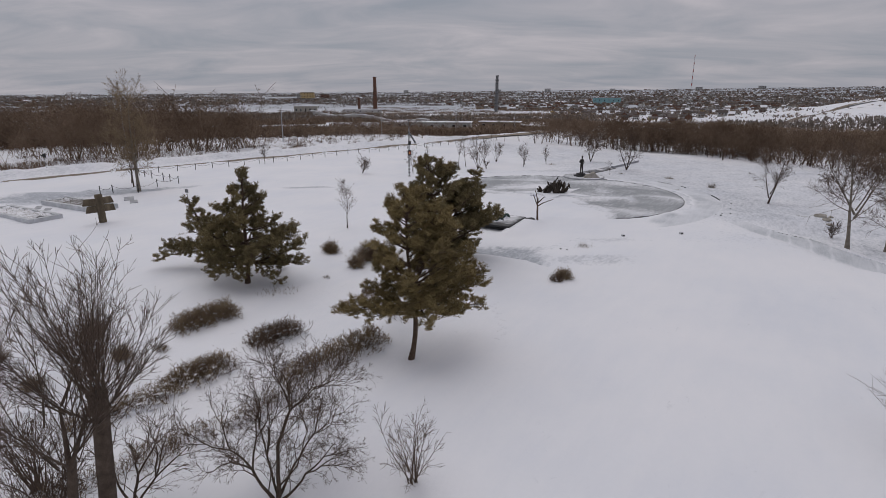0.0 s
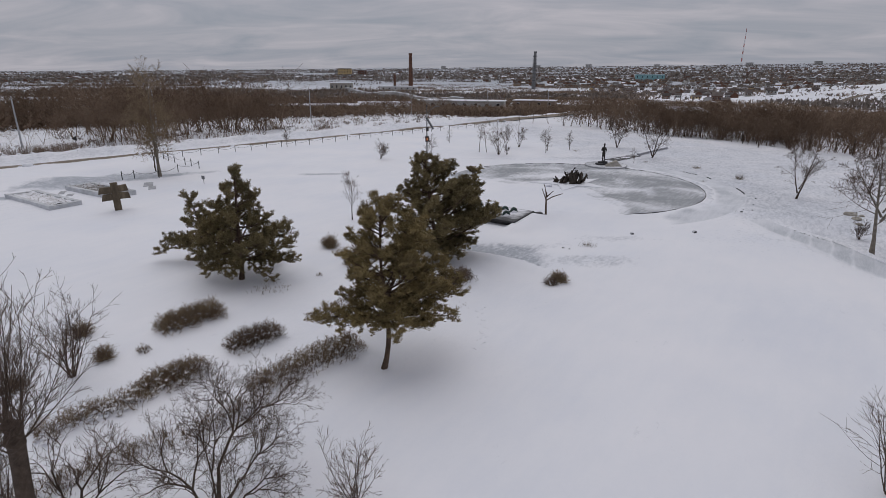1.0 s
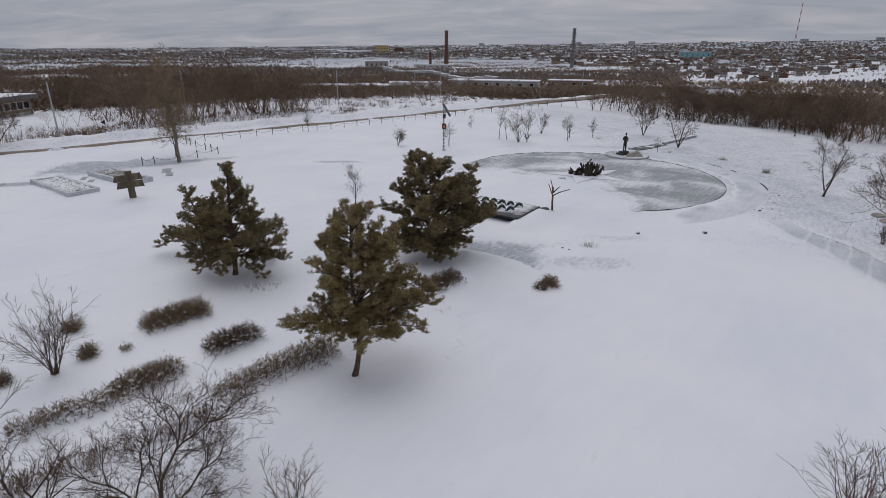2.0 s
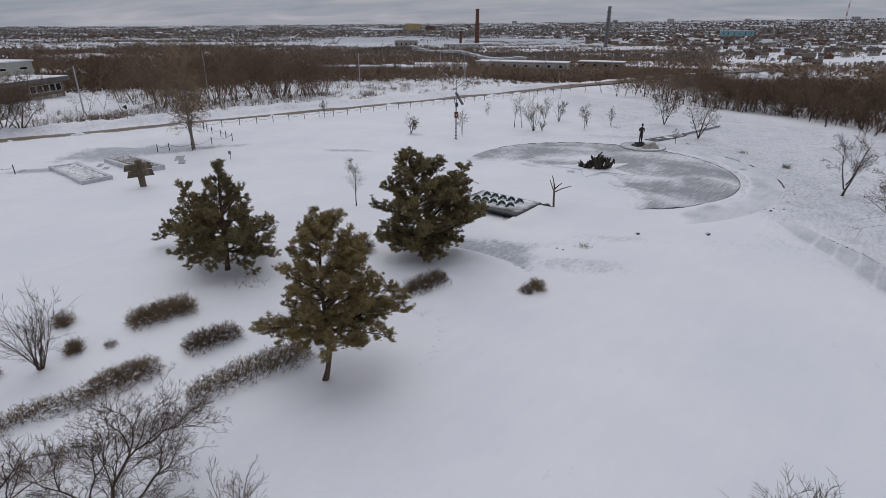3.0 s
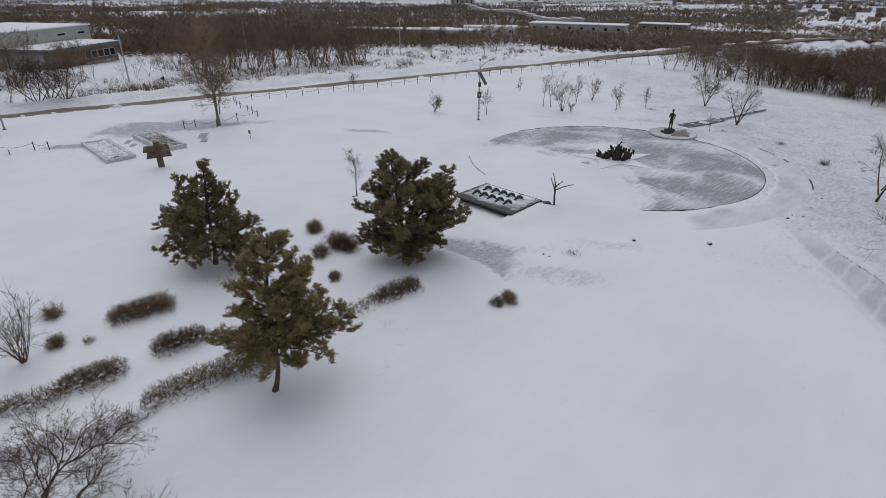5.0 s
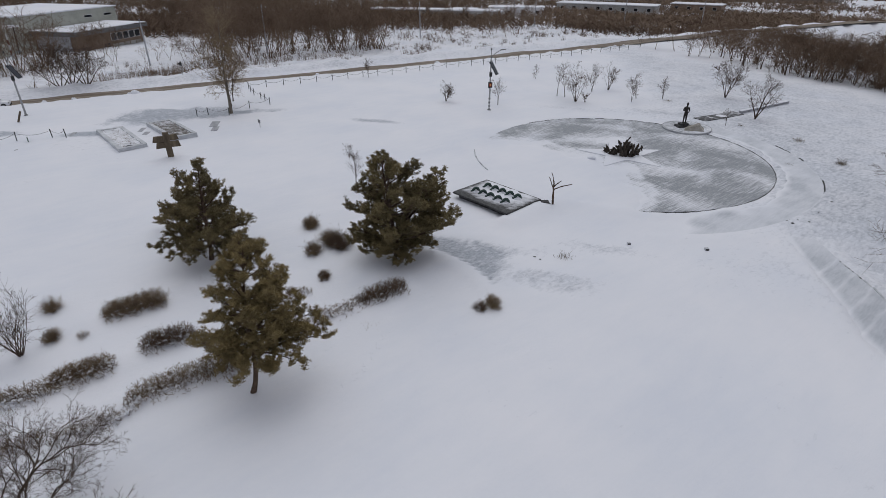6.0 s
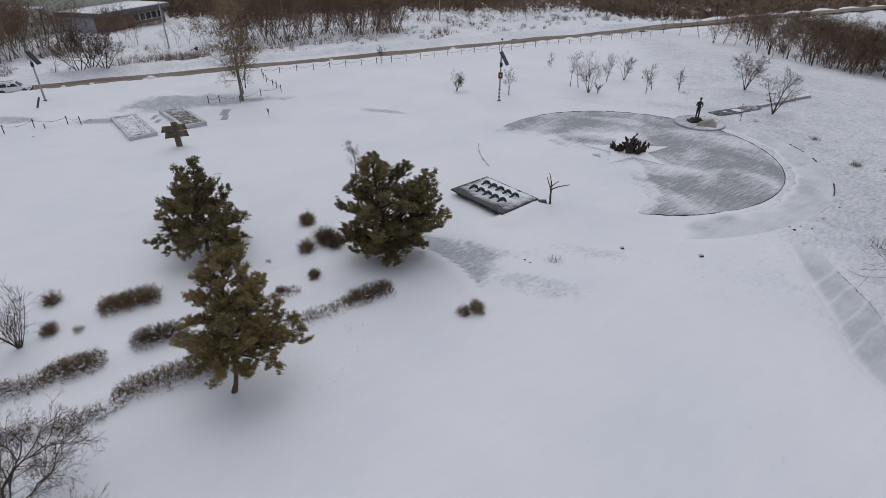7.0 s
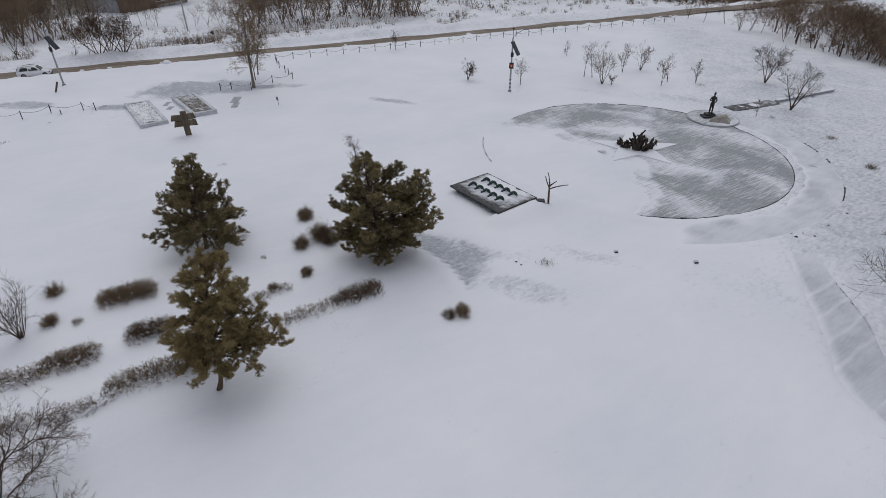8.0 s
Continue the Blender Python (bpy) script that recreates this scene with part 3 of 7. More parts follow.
ring_walk.data.attributes.new("worn", "FLOAT", "POINT").data.foreach_set("value", (-0.25 + 0.40 * bare + 0.06 * ripple(V[:, 0], V[:, 1], 2, 8) * bare).astype(np.float32))
tagged(ring_walk, "curved outer walk of paving under a thin skin of snow", "path", kind="structure")

ys = np.arange(14.0, 45.6, 0.16)
lo, hi = walk_edges(ys)
T, Yw = np.meshgrid(np.linspace(-0.14, 1.03, 26), ys)
Xw = lo[:, None] + (hi - lo)[:, None] * T
along = 0.52 * Xw + 0.85 * Yw
streaks = sum(0.05 * np.exp(-((0.85 * Xw - 0.52 * Yw - c + 0.05 * np.sin(along * 2)) / 0.10) ** 2) for c in (1.55, 2.85, 4.0, 0.2, 6.3))
Zw = land(lo - 0.8, ys)[:, None] - 0.13 + 0.11 * smooth(41.5, 45.6, Yw) + streaks + 0.012 * ripple(Xw, Yw, 1.4, 5)
V = np.stack([Xw, Yw, Zw], -1).reshape(-1, 3)
i = (np.arange(len(ys) - 1)[:, None] * 26 + np.arange(25)[None, :]).ravel()
sunk = new("path_sunken", mesh_of("path_sunken", V, np.stack([i, i + 1, i + 27, i + 26], -1), THIN, True))
sunk.data.attributes.new("worn", "FLOAT", "POINT").data.foreach_set("value", (0.24 - 4.0 * streaks - 0.35 * (1 - smooth(0.0, 0.22, T)) - 0.2 * smooth(42.5, 45, Yw)).reshape(-1).astype(np.float32))
tagged(sunk, "sunken paved walk with smooth grey windblown snow", "path", kind="structure")


# ---- pines ----
def tuft_shape(rng, n, size):
    """Needles of one shoot: slim triangles that point outward and up."""
    T = []
    for _ in range(n):
        d = rng.normal(0, 1, 3)
        d[2] = abs(d[2]) * 0.8 + 0.15
        d = unit(d)
        s = unit(np.cross(d, rng.normal(0, 1, 3)))
        o = d * size * rng.uniform(0.0, 0.25) + rng.normal(0, size * 0.16, 3)
        l = size * rng.uniform(0.7, 1.15)
        w = size * rng.uniform(0.085, 0.14)
        T.append([o - s * w, o + s * w, o + d * l])
    return np.array(T)


def pine(label, seed, x, y, height, profile, lean, bend, whorls, needle, side, tops=(), bare=1.6, size=0.2, longest=(), thick=0.125, ragged=0.16, inner=0.36):
    """A Scots pine in layers. profile: (height, reach) pairs; side: azimuth and share by which it reaches farther; tops: further leaders; longest: single long limbs."""
    rng = np.random.default_rng(seed)
    ob = thing("pine_tree", label, "tree", at_land(x, y, 0, 1, 0.1))
    hz = np.linspace(0, 1, 14)
    trunk = np.stack([lean[0] * hz ** 1.5 + bend * np.sin(hz * 5.5) * (1 - hz), lean[1] * hz + bend * 0.6 * np.sin(hz * 7 + 1) * (1 - hz) - bend * 0.6 * math.sin(1) * (1 - hz), height * hz * 0.97], -1)
    rad = thick * (1 - hz) ** 0.8 + 0.016
    rad[0] *= 1.35
    stems = [(trunk, rad)]
    for k, dx, dy, top in tops:
        p = np.array([np.interp(k * height, trunk[:, 2], trunk[:, a]) for a in range(3)])
        e = np.array((dx, dy, top * 0.97))
        t = np.linspace(0, 1, 8)[:, None]
        stems.append((p + (e - p) * t + np.array((dx - p[0], dy - p[1], 0)) * 0.35 * (t * (1 - t)), np.linspace(0.085, 0.015, 8)))
    hs, rs = [a for a, _ in profile], [b for _, b in profile]
    spots = []
    shapes = [tuft_shape(rng, 12, size) for _ in range(9)]

    def bough(p, az, reach, rise, up=0.03, inner=inner):
        d = np.array((math.cos(az), math.sin(az), rise))
        P, R = shoot(rng, p, d, reach, 0.020 + 0.014 * reach, 0.010, 7, 0.09, up)
        shoots, spots = [(P, R)], []
        n = int(reach * 10.5) + 3
        for i in range(n):
            f = inner + (1 - inner) * (i + rng.uniform(0, 1)) / n
            xx = f * (len(P) - 1)
            k = min(int(xx), len(P) - 2)
            q = P[k] + (P[k + 1] - P[k]) * (xx - k)
            dd = fork(rng, P[k + 1] - P[k], 52)
            dd[2] = dd[2] * 0.75 + 0.2
            l = (0.26 + 0.40 * reach * (1 - f * 0.6) * rng.uniform(0.35, 1.0)) * 0.72
            S = shoot(rng, q, dd, l, 0.012, 0.006, 3, 0.16, 0.12)
            shoots.append(S)
            m = max(3, int(l * 15.5))
            for j in range(m):
                g = 0.42 + 0.58 * (j + rng.uniform(0, 1)) / m
                yy = g * 3
                kk = min(int(yy), 2)
                spots.append(S[0][kk] + (S[0][kk + 1] - S[0][kk]) * (yy - kk) + rng.normal(0, 0.04, 3))
        spots.append(P[-1])
        limb = part("branch", mesh_of("branch", *tubes(shoots, 4), PINEBARK, True), None, ob)
        leaf(spots, limb)

    def leaf(spots, parent):
        T = []
        for s in spots:
            a = rng.uniform(0, 6.28)
            c, sn = math.cos(a), math.sin(a)
            rot = np.array(((c, -sn, 0), (sn, c, 0), (0, 0, 1)))
            T.append(shapes[rng.integers(9)] @ rot.T * rng.uniform(0.7, 1.3) + s)
        V = np.concatenate(T).reshape(-1, 3)
        tagged(part("needles", mesh_of("needles", V, np.arange(len(V)).reshape(-1, 3), needle), None, parent), kind="stuff")

    for si, (S, _) in enumerate(stems):
        top, low = S[-1][2] - 0.12, (bare if si == 0 else S[0][2] + 0.9)
        n = whorls if si == 0 else max(3, int(whorls * 0.45))
        for i in range(n):
            h0 = low + (top - low) * (i + 0.3 * rng.uniform(0, 1)) / n
            for j in range(5 if i < n * 0.7 else 4):
                h = min(h0 + rng.normal(0, 0.17), top)
                az = i * 0.9 + j * 6.283 / (5 if i < n * 0.7 else 4) + rng.uniform(-0.35, 0.35)
                share = rng.uniform(1 - 1.6 * ragged, 1 + 0.6 * ragged) * (0.6 if rng.uniform(0, 1) < 0.12 else 1)
                reach = np.interp(h + 0.1, hs, rs) * (1 + side[1] * math.cos(az - radians(side[0]))) * share * (1 if si == 0 else 0.5)
                p = np.array([np.interp(h, S[:, 2], S[:, a]) for a in range(3)])
                bough(p, az, max(reach, 0.22), rng.uniform(0.02, 0.40) + 0.85 * max(0, h / height - 0.4), 0.055)
        for _ in range(7):
            spots.append(S[-1] - np.array((0, 0, rng.uniform(0, 0.5))) + rng.normal(0, 0.06, 3))
    for h, az, reach, rise in longest:
        p = np.array([np.interp(h, trunk[:, 2], trunk[:, a]) for a in range(3)])
        bough(p, radians(az), reach, rise - 0.06, 0.0, 0.2)
    for k, st in enumerate(stems):
        part("trunk" if k == 0 else "leader", mesh_of("trunk", *tubes([st], 9), PINEBARK, True), None, ob)
    leaf(spots, ob)
    return ob


pine("leggy Scots pine with a crooked bare trunk and olive needles", 11, -1.33, 20.41, 7.2,
     [(1.5, 1.5), (2.0, 2.0), (2.7, 2.3), (3.3, 2.2), (4.2, 1.95), (5.2, 1.55), (6.1, 1.1), (6.8, 0.55), (7.2, 0.2)], (-0.15, 1.3), 0.30, 13, NEEDLE, (25, 0.16), [(0.42, 1.25, 1.0, 6.4)], 2.05, 0.128,
     [(2.15, 178, 3.1, 0.10), (2.3, 192, 2.7, 0.16), (2.3, 165, 2.3, 0.1), (2.3, 20, 3.3, 0.16), (2.5, 36, 3.3, 0.2), (2.2, 4, 2.7, 0.08), (2.7, 50, 3.0, 0.2), (2.5, 300, 2.1, -0.12), (2.6, 255, 1.9, -0.10), (2.6, 330, 2.3, -0.14), (2.5, 215, 2.0, -0.12), (2.7, 110, 2.1, -0.1), (3.0, 280, 2.1, -0.05), (3.1, 20, 2.4, -0.05)], 0.098, 0.24, 0.44)
pine("dark cone-shaped Scots pine with low spreading limbs over shaded snow", 12, -11.22, 29.54, 6.8,
     [(0.6, 2.7), (1.2, 3.6), (1.9, 3.4), (2.7, 2.75), (3.6, 1.85), (4.6, 1.25), (5.5, 0.75), (6.2, 0.4), (6.8, 0.15)], (0.1, 0.5), 0.10, 13, NEEDLE_B, (0, 0.10), [], 0.95, 0.132, [(1.35 + 0.1 * (k % 3), 10 + 47 * k, 2.3 + 0.3 * (k % 2), -0.08) for k in range(8)])
pine("small leaning Scots pine with a long low limb", 14, -14.1, 32.1, 4.5,
     [(0.8, 1.6), (1.4, 1.7), (2.2, 1.3), (3.2, 0.9), (4.0, 0.5), (4.5, 0.2)], (-1.3, 0.2), 0.08, 6, NEEDLE_B, (180, 0.2), [], 0.9, 0.132, [(1.1, 186, 3.3, 0.02), (1.2, 172, 2.9, 0.06)], 0.08, 0.25)
pine("dense dark Scots pine with a second leader and low branches", 13, -0.33, 34.0, 7.0,
     [(0.3, 2.9), (0.8, 3.6), (1.8, 3.75), (3.0, 3.25), (4.2, 2.55), (5.4, 1.6), (6.3, 0.85), (7.0, 0.25)], (-0.65, -0.2), 0.10, 13, NEEDLE_B, (0, 0.12), [(0.25, 2.6, 1.2, 6.0)], 0.75, 0.14, [(0.85 + 0.12 * (k % 3), 185 + 19 * k, 2.1 + 0.5 * (k % 2), 0.10 + 0.05 * (k % 3)) for k in range(17)], 0.125, 0.2)


# ---- bare trees close by ----
bare_tree("pollard_tree", "pollarded bare tree with a thick dark trunk and long upright shoots", 21,
          [((-0.3, -0.12, 0), (0.063, 0.025, 1), 4.75, 0.185, 0.16)],
          [(0, 0.9, 0.4, 30, 0.3, 6, 0.07, 0.02)], m=at_land(-6.84, 9.48), sway=0.008)
pollard = [o for o in scene.objects if o.name.startswith("pollard_tree")][0]


def pollard_shoots(ob, seed, heads, thin=0.0054, knob=0.0):
    """Bursts of long shoots from the cut heads of a pollard: (point, direction, count, length, spread)."""
    rng = np.random.default_rng(seed)
    first, twigs = [], []
    for p, d, n, l, spreadout in heads:
        for _ in range(n):
            dd = fork(rng, np.array(d, float), spreadout)
            dd[2] = max(dd[2], -0.15)
            first.append(shoot(rng, np.array(p) + rng.normal(0, 0.12, 3), dd, l * rng.uniform(0.55, 1.1), rng.uniform(0.009, 0.018), thin * 0.6, 7, 0.035, 0.085))
        if knob:
            knobs = bmesh.new()
            bmesh.ops.create_icosphere(knobs, subdivisions=3, radius=knob, matrix=Matrix.Translation(p) @ Matrix.Diagonal((1, 1, 0.9, 1)))
            for vv in knobs.verts:
                vv.co += Vector(noise.noise_vector(vv.co * 5)) * 0.07
            for f in knobs.faces:
                f.smooth = True
            part("knob", knobs, BARK, ob)
    second = sprout(rng, first, (15.0, 0.10, 0.36, 36, 0.5, 4, 0.06, 0.07), twigs, thin)
    sprout(rng, second, (2.2, 0.25, 0.45, 30, 0.7, 3, 0.1, 0.04), twigs, thin)
    for line in first:
        part("branch", mesh_of("branch", *tubes([line], 5), BARK, True), None, ob)
    V, F = tubes(twigs, 3)
    tagged(part("crown", mesh_of("crown", V, F, TWIG), None, ob), kind="stuff")


pollard_shoots(pollard, 22, [((0.0, 0.0, 4.65), (0, 0.1, 1), 19, 2.95, 27), ((0.0, 0.0, 4.45), (0.45, 0.3, 0.85), 10, 2.8, 30), ((0.0, 0.0, 4.3), (-0.5, 0.2, 0.85), 10, 2.8, 30)], knob=0.17)
p2 = bare_tree("pollard_tree", "leaning bare pollard with forked trunk and tangled thin shoots", 23,
               [((0, 0, 0), (0.10, 0.05, 1), 4.7, 0.12, 0.075), ((0.46, 0.23, 4.6), (0.35, 0.2, 0.9), 1.0, 0.045, 0.02), ((0.46, 0.23, 4.6), (-0.2, 0.3, 0.9), 1.0, 0.05, 0.02)],
               [(0, 0.9, 0.4, 30, 0.3, 6, 0.07, 0.02)], m=at_land(-6.52, 7.25), sway=0.01)
pollard_shoots(p2, 24, [((0.47, 0.24, 4.6), (0.1, 0.2, 1), 12, 2.0, 42), ((0.8, 0.45, 5.4), (0.3, 0.2, 1), 9, 1.6, 42), ((0.28, 0.55, 5.4), (-0.4, 0.3, 0.9), 12, 1.9, 45)])
p3 = bare_tree("pollard_tree", "bare tree with many fine upright shoots", 25,
               [((0, 0, 0), (-0.05, 0.02, 1), 3.6, 0.14, 0.09)], [(0, 0.9, 0.4, 30, 0.3, 6, 0.07, 0.02)], m=at_land(-9.4, 9.2), sway=0.015)
pollard_shoots(p3, 26, [((-0.18, 0.07, 3.55), (-0.05, 0.1, 1), 17, 3.4, 26), ((-0.18, 0.07, 3.4), (0.3, 0.3, 0.8), 6, 2.4, 34)])

forked_tree("spreading_tree", "bare spreading tree with several dark forked stems over the hedge", 31,
            [((0, 0, 0), (0.10, 0.10, 1), 1.6, 0.070, 8), ((-0.12, -0.05, 0), (-0.62, 0.05, 0.85), 1.25, 0.052, 7), ((0.12, -0.05, 0), (0.85, 0.1, 0.6), 1.15, 0.042, 7), ((0.05, 0.1, 0.1), (0.45, 0.7, 0.8), 1.2, 0.042, 7), ((-0.05, 0.1, 0.1), (-0.35, 0.6, 0.8), 1.15, 0.040, 7)],
            33, 0.0040, at_land(-4.4, 12.2, 0, 0.9), limbs=3)
forked_tree("spreading_tree", "low bare tree with tangled fine twigs beside the hedge", 32,
            [((0, 0, 0), (-0.1, 0.10, 1), 1.0, 0.045, 6), ((0, 0, 0.1), (-0.7, 0.2, 0.8), 0.95, 0.035, 5), ((0, 0, 0.1), (0.6, 0.3, 0.9), 0.95, 0.035, 5)], 34, 0.0042, at_land(-7.9, 11.6))


def shrub(name, label, seed, x, y, n, height, spreadout, thin=0.009, order=2, category="shrub", twig=None, group=""):
    """A leafless shrub: stems that fan out from one foot."""
    rng = np.random.default_rng(seed)
    stems = []
    for i in range(n):
        a = rng.uniform(0, 6.28)
        s = spreadout * math.sqrt(rng.uniform(0.02, 1))
        stems.append(((rng.normal(0, 0.08), rng.normal(0, 0.08), 0), (s * math.cos(a), s * math.sin(a), 1), height * rng.uniform(0.6, 1.05), 0.008 + 0.0045 * height, thin * 0.7))
    specs = [(7, 0.2, 0.5, 34, 0.6, 4, 0.09, 0.05), (6, 0.2, 0.5, 34, 0.7, 3, 0.1, 0.03)][:order]
    return bare_tree(name, label, seed, stems, specs, thin, at_land(x, y), group, TWIG if not twig else twig, twig, category, "stems")


shrub("shrub", "bare fan-shaped shrub with reddish-brown stems in snow", 41, -13.39, 18.65, 18, 3.2, 0.62, 0.007, 2)
shrub("shrub", "small bare shrub with thin dark stems in open snow", 42, -0.80, 12.75, 16, 1.9, 0.75, 0.0055, 2)
shrub("shrub", "bare bushy young tree with fine twigs", 43, 14.3, 14.2, 18, 3.0, 0.5, 0.006, 2)
shrub("shrub", "bare bushy young tree with fine twigs", 44, 15.5, 13.4, 16, 3.3, 0.5, 0.006, 2)
shrub("shrub", "dense brown bush at the foot of the slope", 45, 18.9, 14.6, 60, 2.0, 0.6, 0.008, 2, twig=HEDGE)


# ---- hedges and bushes ----
def hedge(label, seed, x0, y0, x1, y1, width, height, n, snowy=40, ragged=0.3, name="hedge", group="hedge rows"):
    """A clipped deciduous hedge between two points, of twigs with snow caught in them."""
    rng = np.random.default_rng(seed)
    ob = thing(name, label, "hedge" if name == "hedge" else "bush", None, group)
    a, b = np.array((x0, y0)), np.array((x1, y1))
    L = np.linalg.norm(b - a)
    along = (b - a) / max(L, 1e-6)
    across = np.array((-along[1], along[0]))
    ob.location = (x0, y0, float(land(x0, y0)))
    main, side = [], []
    for _ in range(n):
        f, g = rng.uniform(0, 1), rng.normal(0, 0.42)
        g = max(-1, min(1, g))
        end = min(f, 1 - f) * L / max(width * 0.5, 0.01)
        hh = height * (1 - 0.55 * g * g) * min(1, 0.45 + end) * (1 + ragged * noise.noise((f * L * 1.6, g * 1.5, seed))) * rng.uniform(0.82, 1.05)
        q = a + along * f * L + across * g * width * 0.5
        z = float(land(q[0], q[1])) - float(land(x0, y0)) - 0.05
        p = np.array((q[0] - x0, q[1] - y0, z))
        if name == 'bush':
            p[:2] = p[:2] * 0.55
        d = np.array((*(across * g * (1.0 if name == 'bush' else 0.5) + along * (rng.normal(0, 0.4) + (f - 0.5) * (1.2 if name == 'bush' else 0))), 0.85)) + rng.normal(0, 0.2, 3)
        main.append(shoot(rng, p, d, max(hh, 0.1), 0.010, 0.005, 4, 0.16, 0.05))
    second = sprout(rng, main, (2.9, 0.2, 0.5, 50, 0.8, 2, 0.2, 0.02), side, 0.007)
    sprout(rng, second[: len(second) // 2], (1.5, 0.3, 0.6, 50, 0.9, 2, 0.2, 0.02), side, 0.006)
    V, F = joined(tubes(main, 3), ribbons(side, rng))
    tagged(part("twigwork", mesh_of("twigwork", V, F, HEDGE), None, ob), kind="stuff")
    if snowy:
        lumps = bmesh.new()
        for _ in range(snowy):
            P, R = main[rng.integers(len(main))]
            s = rng.uniform(0.03, 0.075)
            p = P[0] + (P[-1] - P[0]) * rng.uniform(0.1, 0.7)
            bmesh.ops.create_icosphere(lumps, subdivisions=1, radius=s, matrix=Matrix.Translation(p) @ Matrix.Rotation(rng.uniform(0, 6), 4, "Z") @ Matrix.Diagonal((1.8, 1.2, 0.22, 1)))
        for vv in lumps.verts:
            vv.co += Vector(noise.noise_vector(vv.co * 9)) * 0.025
        tagged(part("caught_snow", lumps, SNOW, ob, "lumps of snow caught in the twigs"), kind="stuff")
    return ob


hedge("clipped dense brown hedge, bare of snow", 51, -11.9, 22.2, -10.1, 24.5, 1.3, 0.85, 800, 60)
hedge("low clipped hedge with snow caught in its twigs", 52, -8.1, 20.9, -6.5, 22.7, 1.3, 0.8, 470, 90)
hedge("long low hedge half sunk in snow", 53, -11.8, 14.8, -9.6, 17.6, 1.4, 0.6, 380, 170)
hedge("long clipped hedge with a snowy crown", 54, -10.0, 17.6, -8.4, 19.5, 1.55, 0.7, 540, 170)
hedge("ragged brown hedge beside the pine, half buried in drift", 55, -5.9, 17.9, -2.7, 21.9, 1.5, 0.66, 760, 260)
hedge("ragged low hedge thinning out in the drift", 56, -2.4, 23.4, 0.3, 28.0, 1.4, 0.5, 360, 160)
hedge("brown end of a hedge standing out of the drift", 57, 0.2, 27.9, 1.9, 30.2, 1.3, 0.75, 560, 40)
hedge("short ragged piece of hedge in snow", 58, -7.0, 15.5, -5.4, 17.6, 1.2, 0.5, 150, 90)
hedge("low hedge buried in snow under the tree", 59, -10.6, 11.4, -7.0, 15.6, 1.4, 0.5, 380, 110)
shrub("shrub", "thicket of thin upright shoots under the pollards", 46, -9.3, 10.6, 22, 2.6, 0.6, 0.006, 2)
shrub("shrub", "thicket of thin upright shoots under the pollards", 47, -10.9, 12.3, 20, 2.6, 0.6, 0.006, 2)
shrub("shrub", "thicket of thin upright shoots under the pollards", 48, -7.9, 9.0, 18, 2.2, 0.7, 0.006, 2)
shrub("shrub", "thicket of thin upright shoots under the pollards", 49, -11.8, 10.6, 22, 3.2, 0.5, 0.006, 2)
hedge("low ragged hedge in deep snow", 60, -5.2, 25.2, -3.2, 28.4, 0.9, 0.45, 200, 60)
for k, (bx, by, w, h, n, lab) in enumerate([(-15.2, 21.9, 0.75, 0.9, 330, "rounded brown bush standing in snow"), (-12.9, 20.1, 0.75, 0.85, 330, "rounded brown bush standing in snow"),
        (-11.6, 20.75, 0.7, 0.45, 80, "thin pale bush nearly buried in snow"), (-7.55, 35.7, 1.4, 1.25, 620, "rounded clipped brown bush"), (-5.3, 32.3, 1.05, 1.1, 460, "small rounded brown bush"),
        (-4.9, 33.8, 1.35, 1.65, 560, "upright brown bush beside the pine"), (-4.0, 33.6, 1.3, 1.7, 560, "upright brown bush beside the pine"), (-3.1, 29.9, 1.15, 0.7, 360, "low brown bush in snow"),
        (-4.0, 27.8, 0.75, 0.5, 200, "low brown bush in snow"), (-6.7, 30.1, 0.35, 0.25, 40, "tiny bush tip in snow"), (7.2, 30.4, 1.1, 0.95, 380, "spiky brown bush alone in the snow"),
        (6.65, 29.85, 0.85, 0.7, 240, "spiky brown bush alone in the snow"),
        (-14.8, 17.7, 0.7, 0.8, 260, "rounded brown bush standing in snow"), (-17.6, 19.6, 0.7, 0.8, 260, "rounded brown bush standing in snow")]):
    hedge(lab, 70 + k, bx - 0.22, by - 0.1, bx + 0.22, by + 0.1, w * 1.15, h, int(n * 0.55), 4, 0.15, "bush", "bushes in the snow")


def grass_tuft(label, seed, x, y, n, h, w):
    rng = np.random.default_rng(seed)
    T = []
    for _ in range(n):
        a = rng.uniform(0, 6.28)
        p = np.array((rng.normal(0, w * 0.35), rng.normal(0, w * 0.35), -0.04))
        d = unit(np.array((math.cos(a) * 0.45, math.sin(a) * 0.45, 1)) + rng.normal(0, 0.15, 3))
        s = unit(np.cross(d, rng.normal(0, 1, 3))) * 0.010
        T.append([p - s, p + s, p + d * h * rng.uniform(0.5, 1.1)])
    V = np.array(T).reshape(-1, 3)
    ob = thing("grass_tuft", label, "dry grass", at_land(x, y, 0, 1, 0), "grass tufts")
    tagged(part("blades", mesh_of("blades", V, np.arange(len(V)).reshape(-1, 3), RUSH), None, ob), kind="stuff")


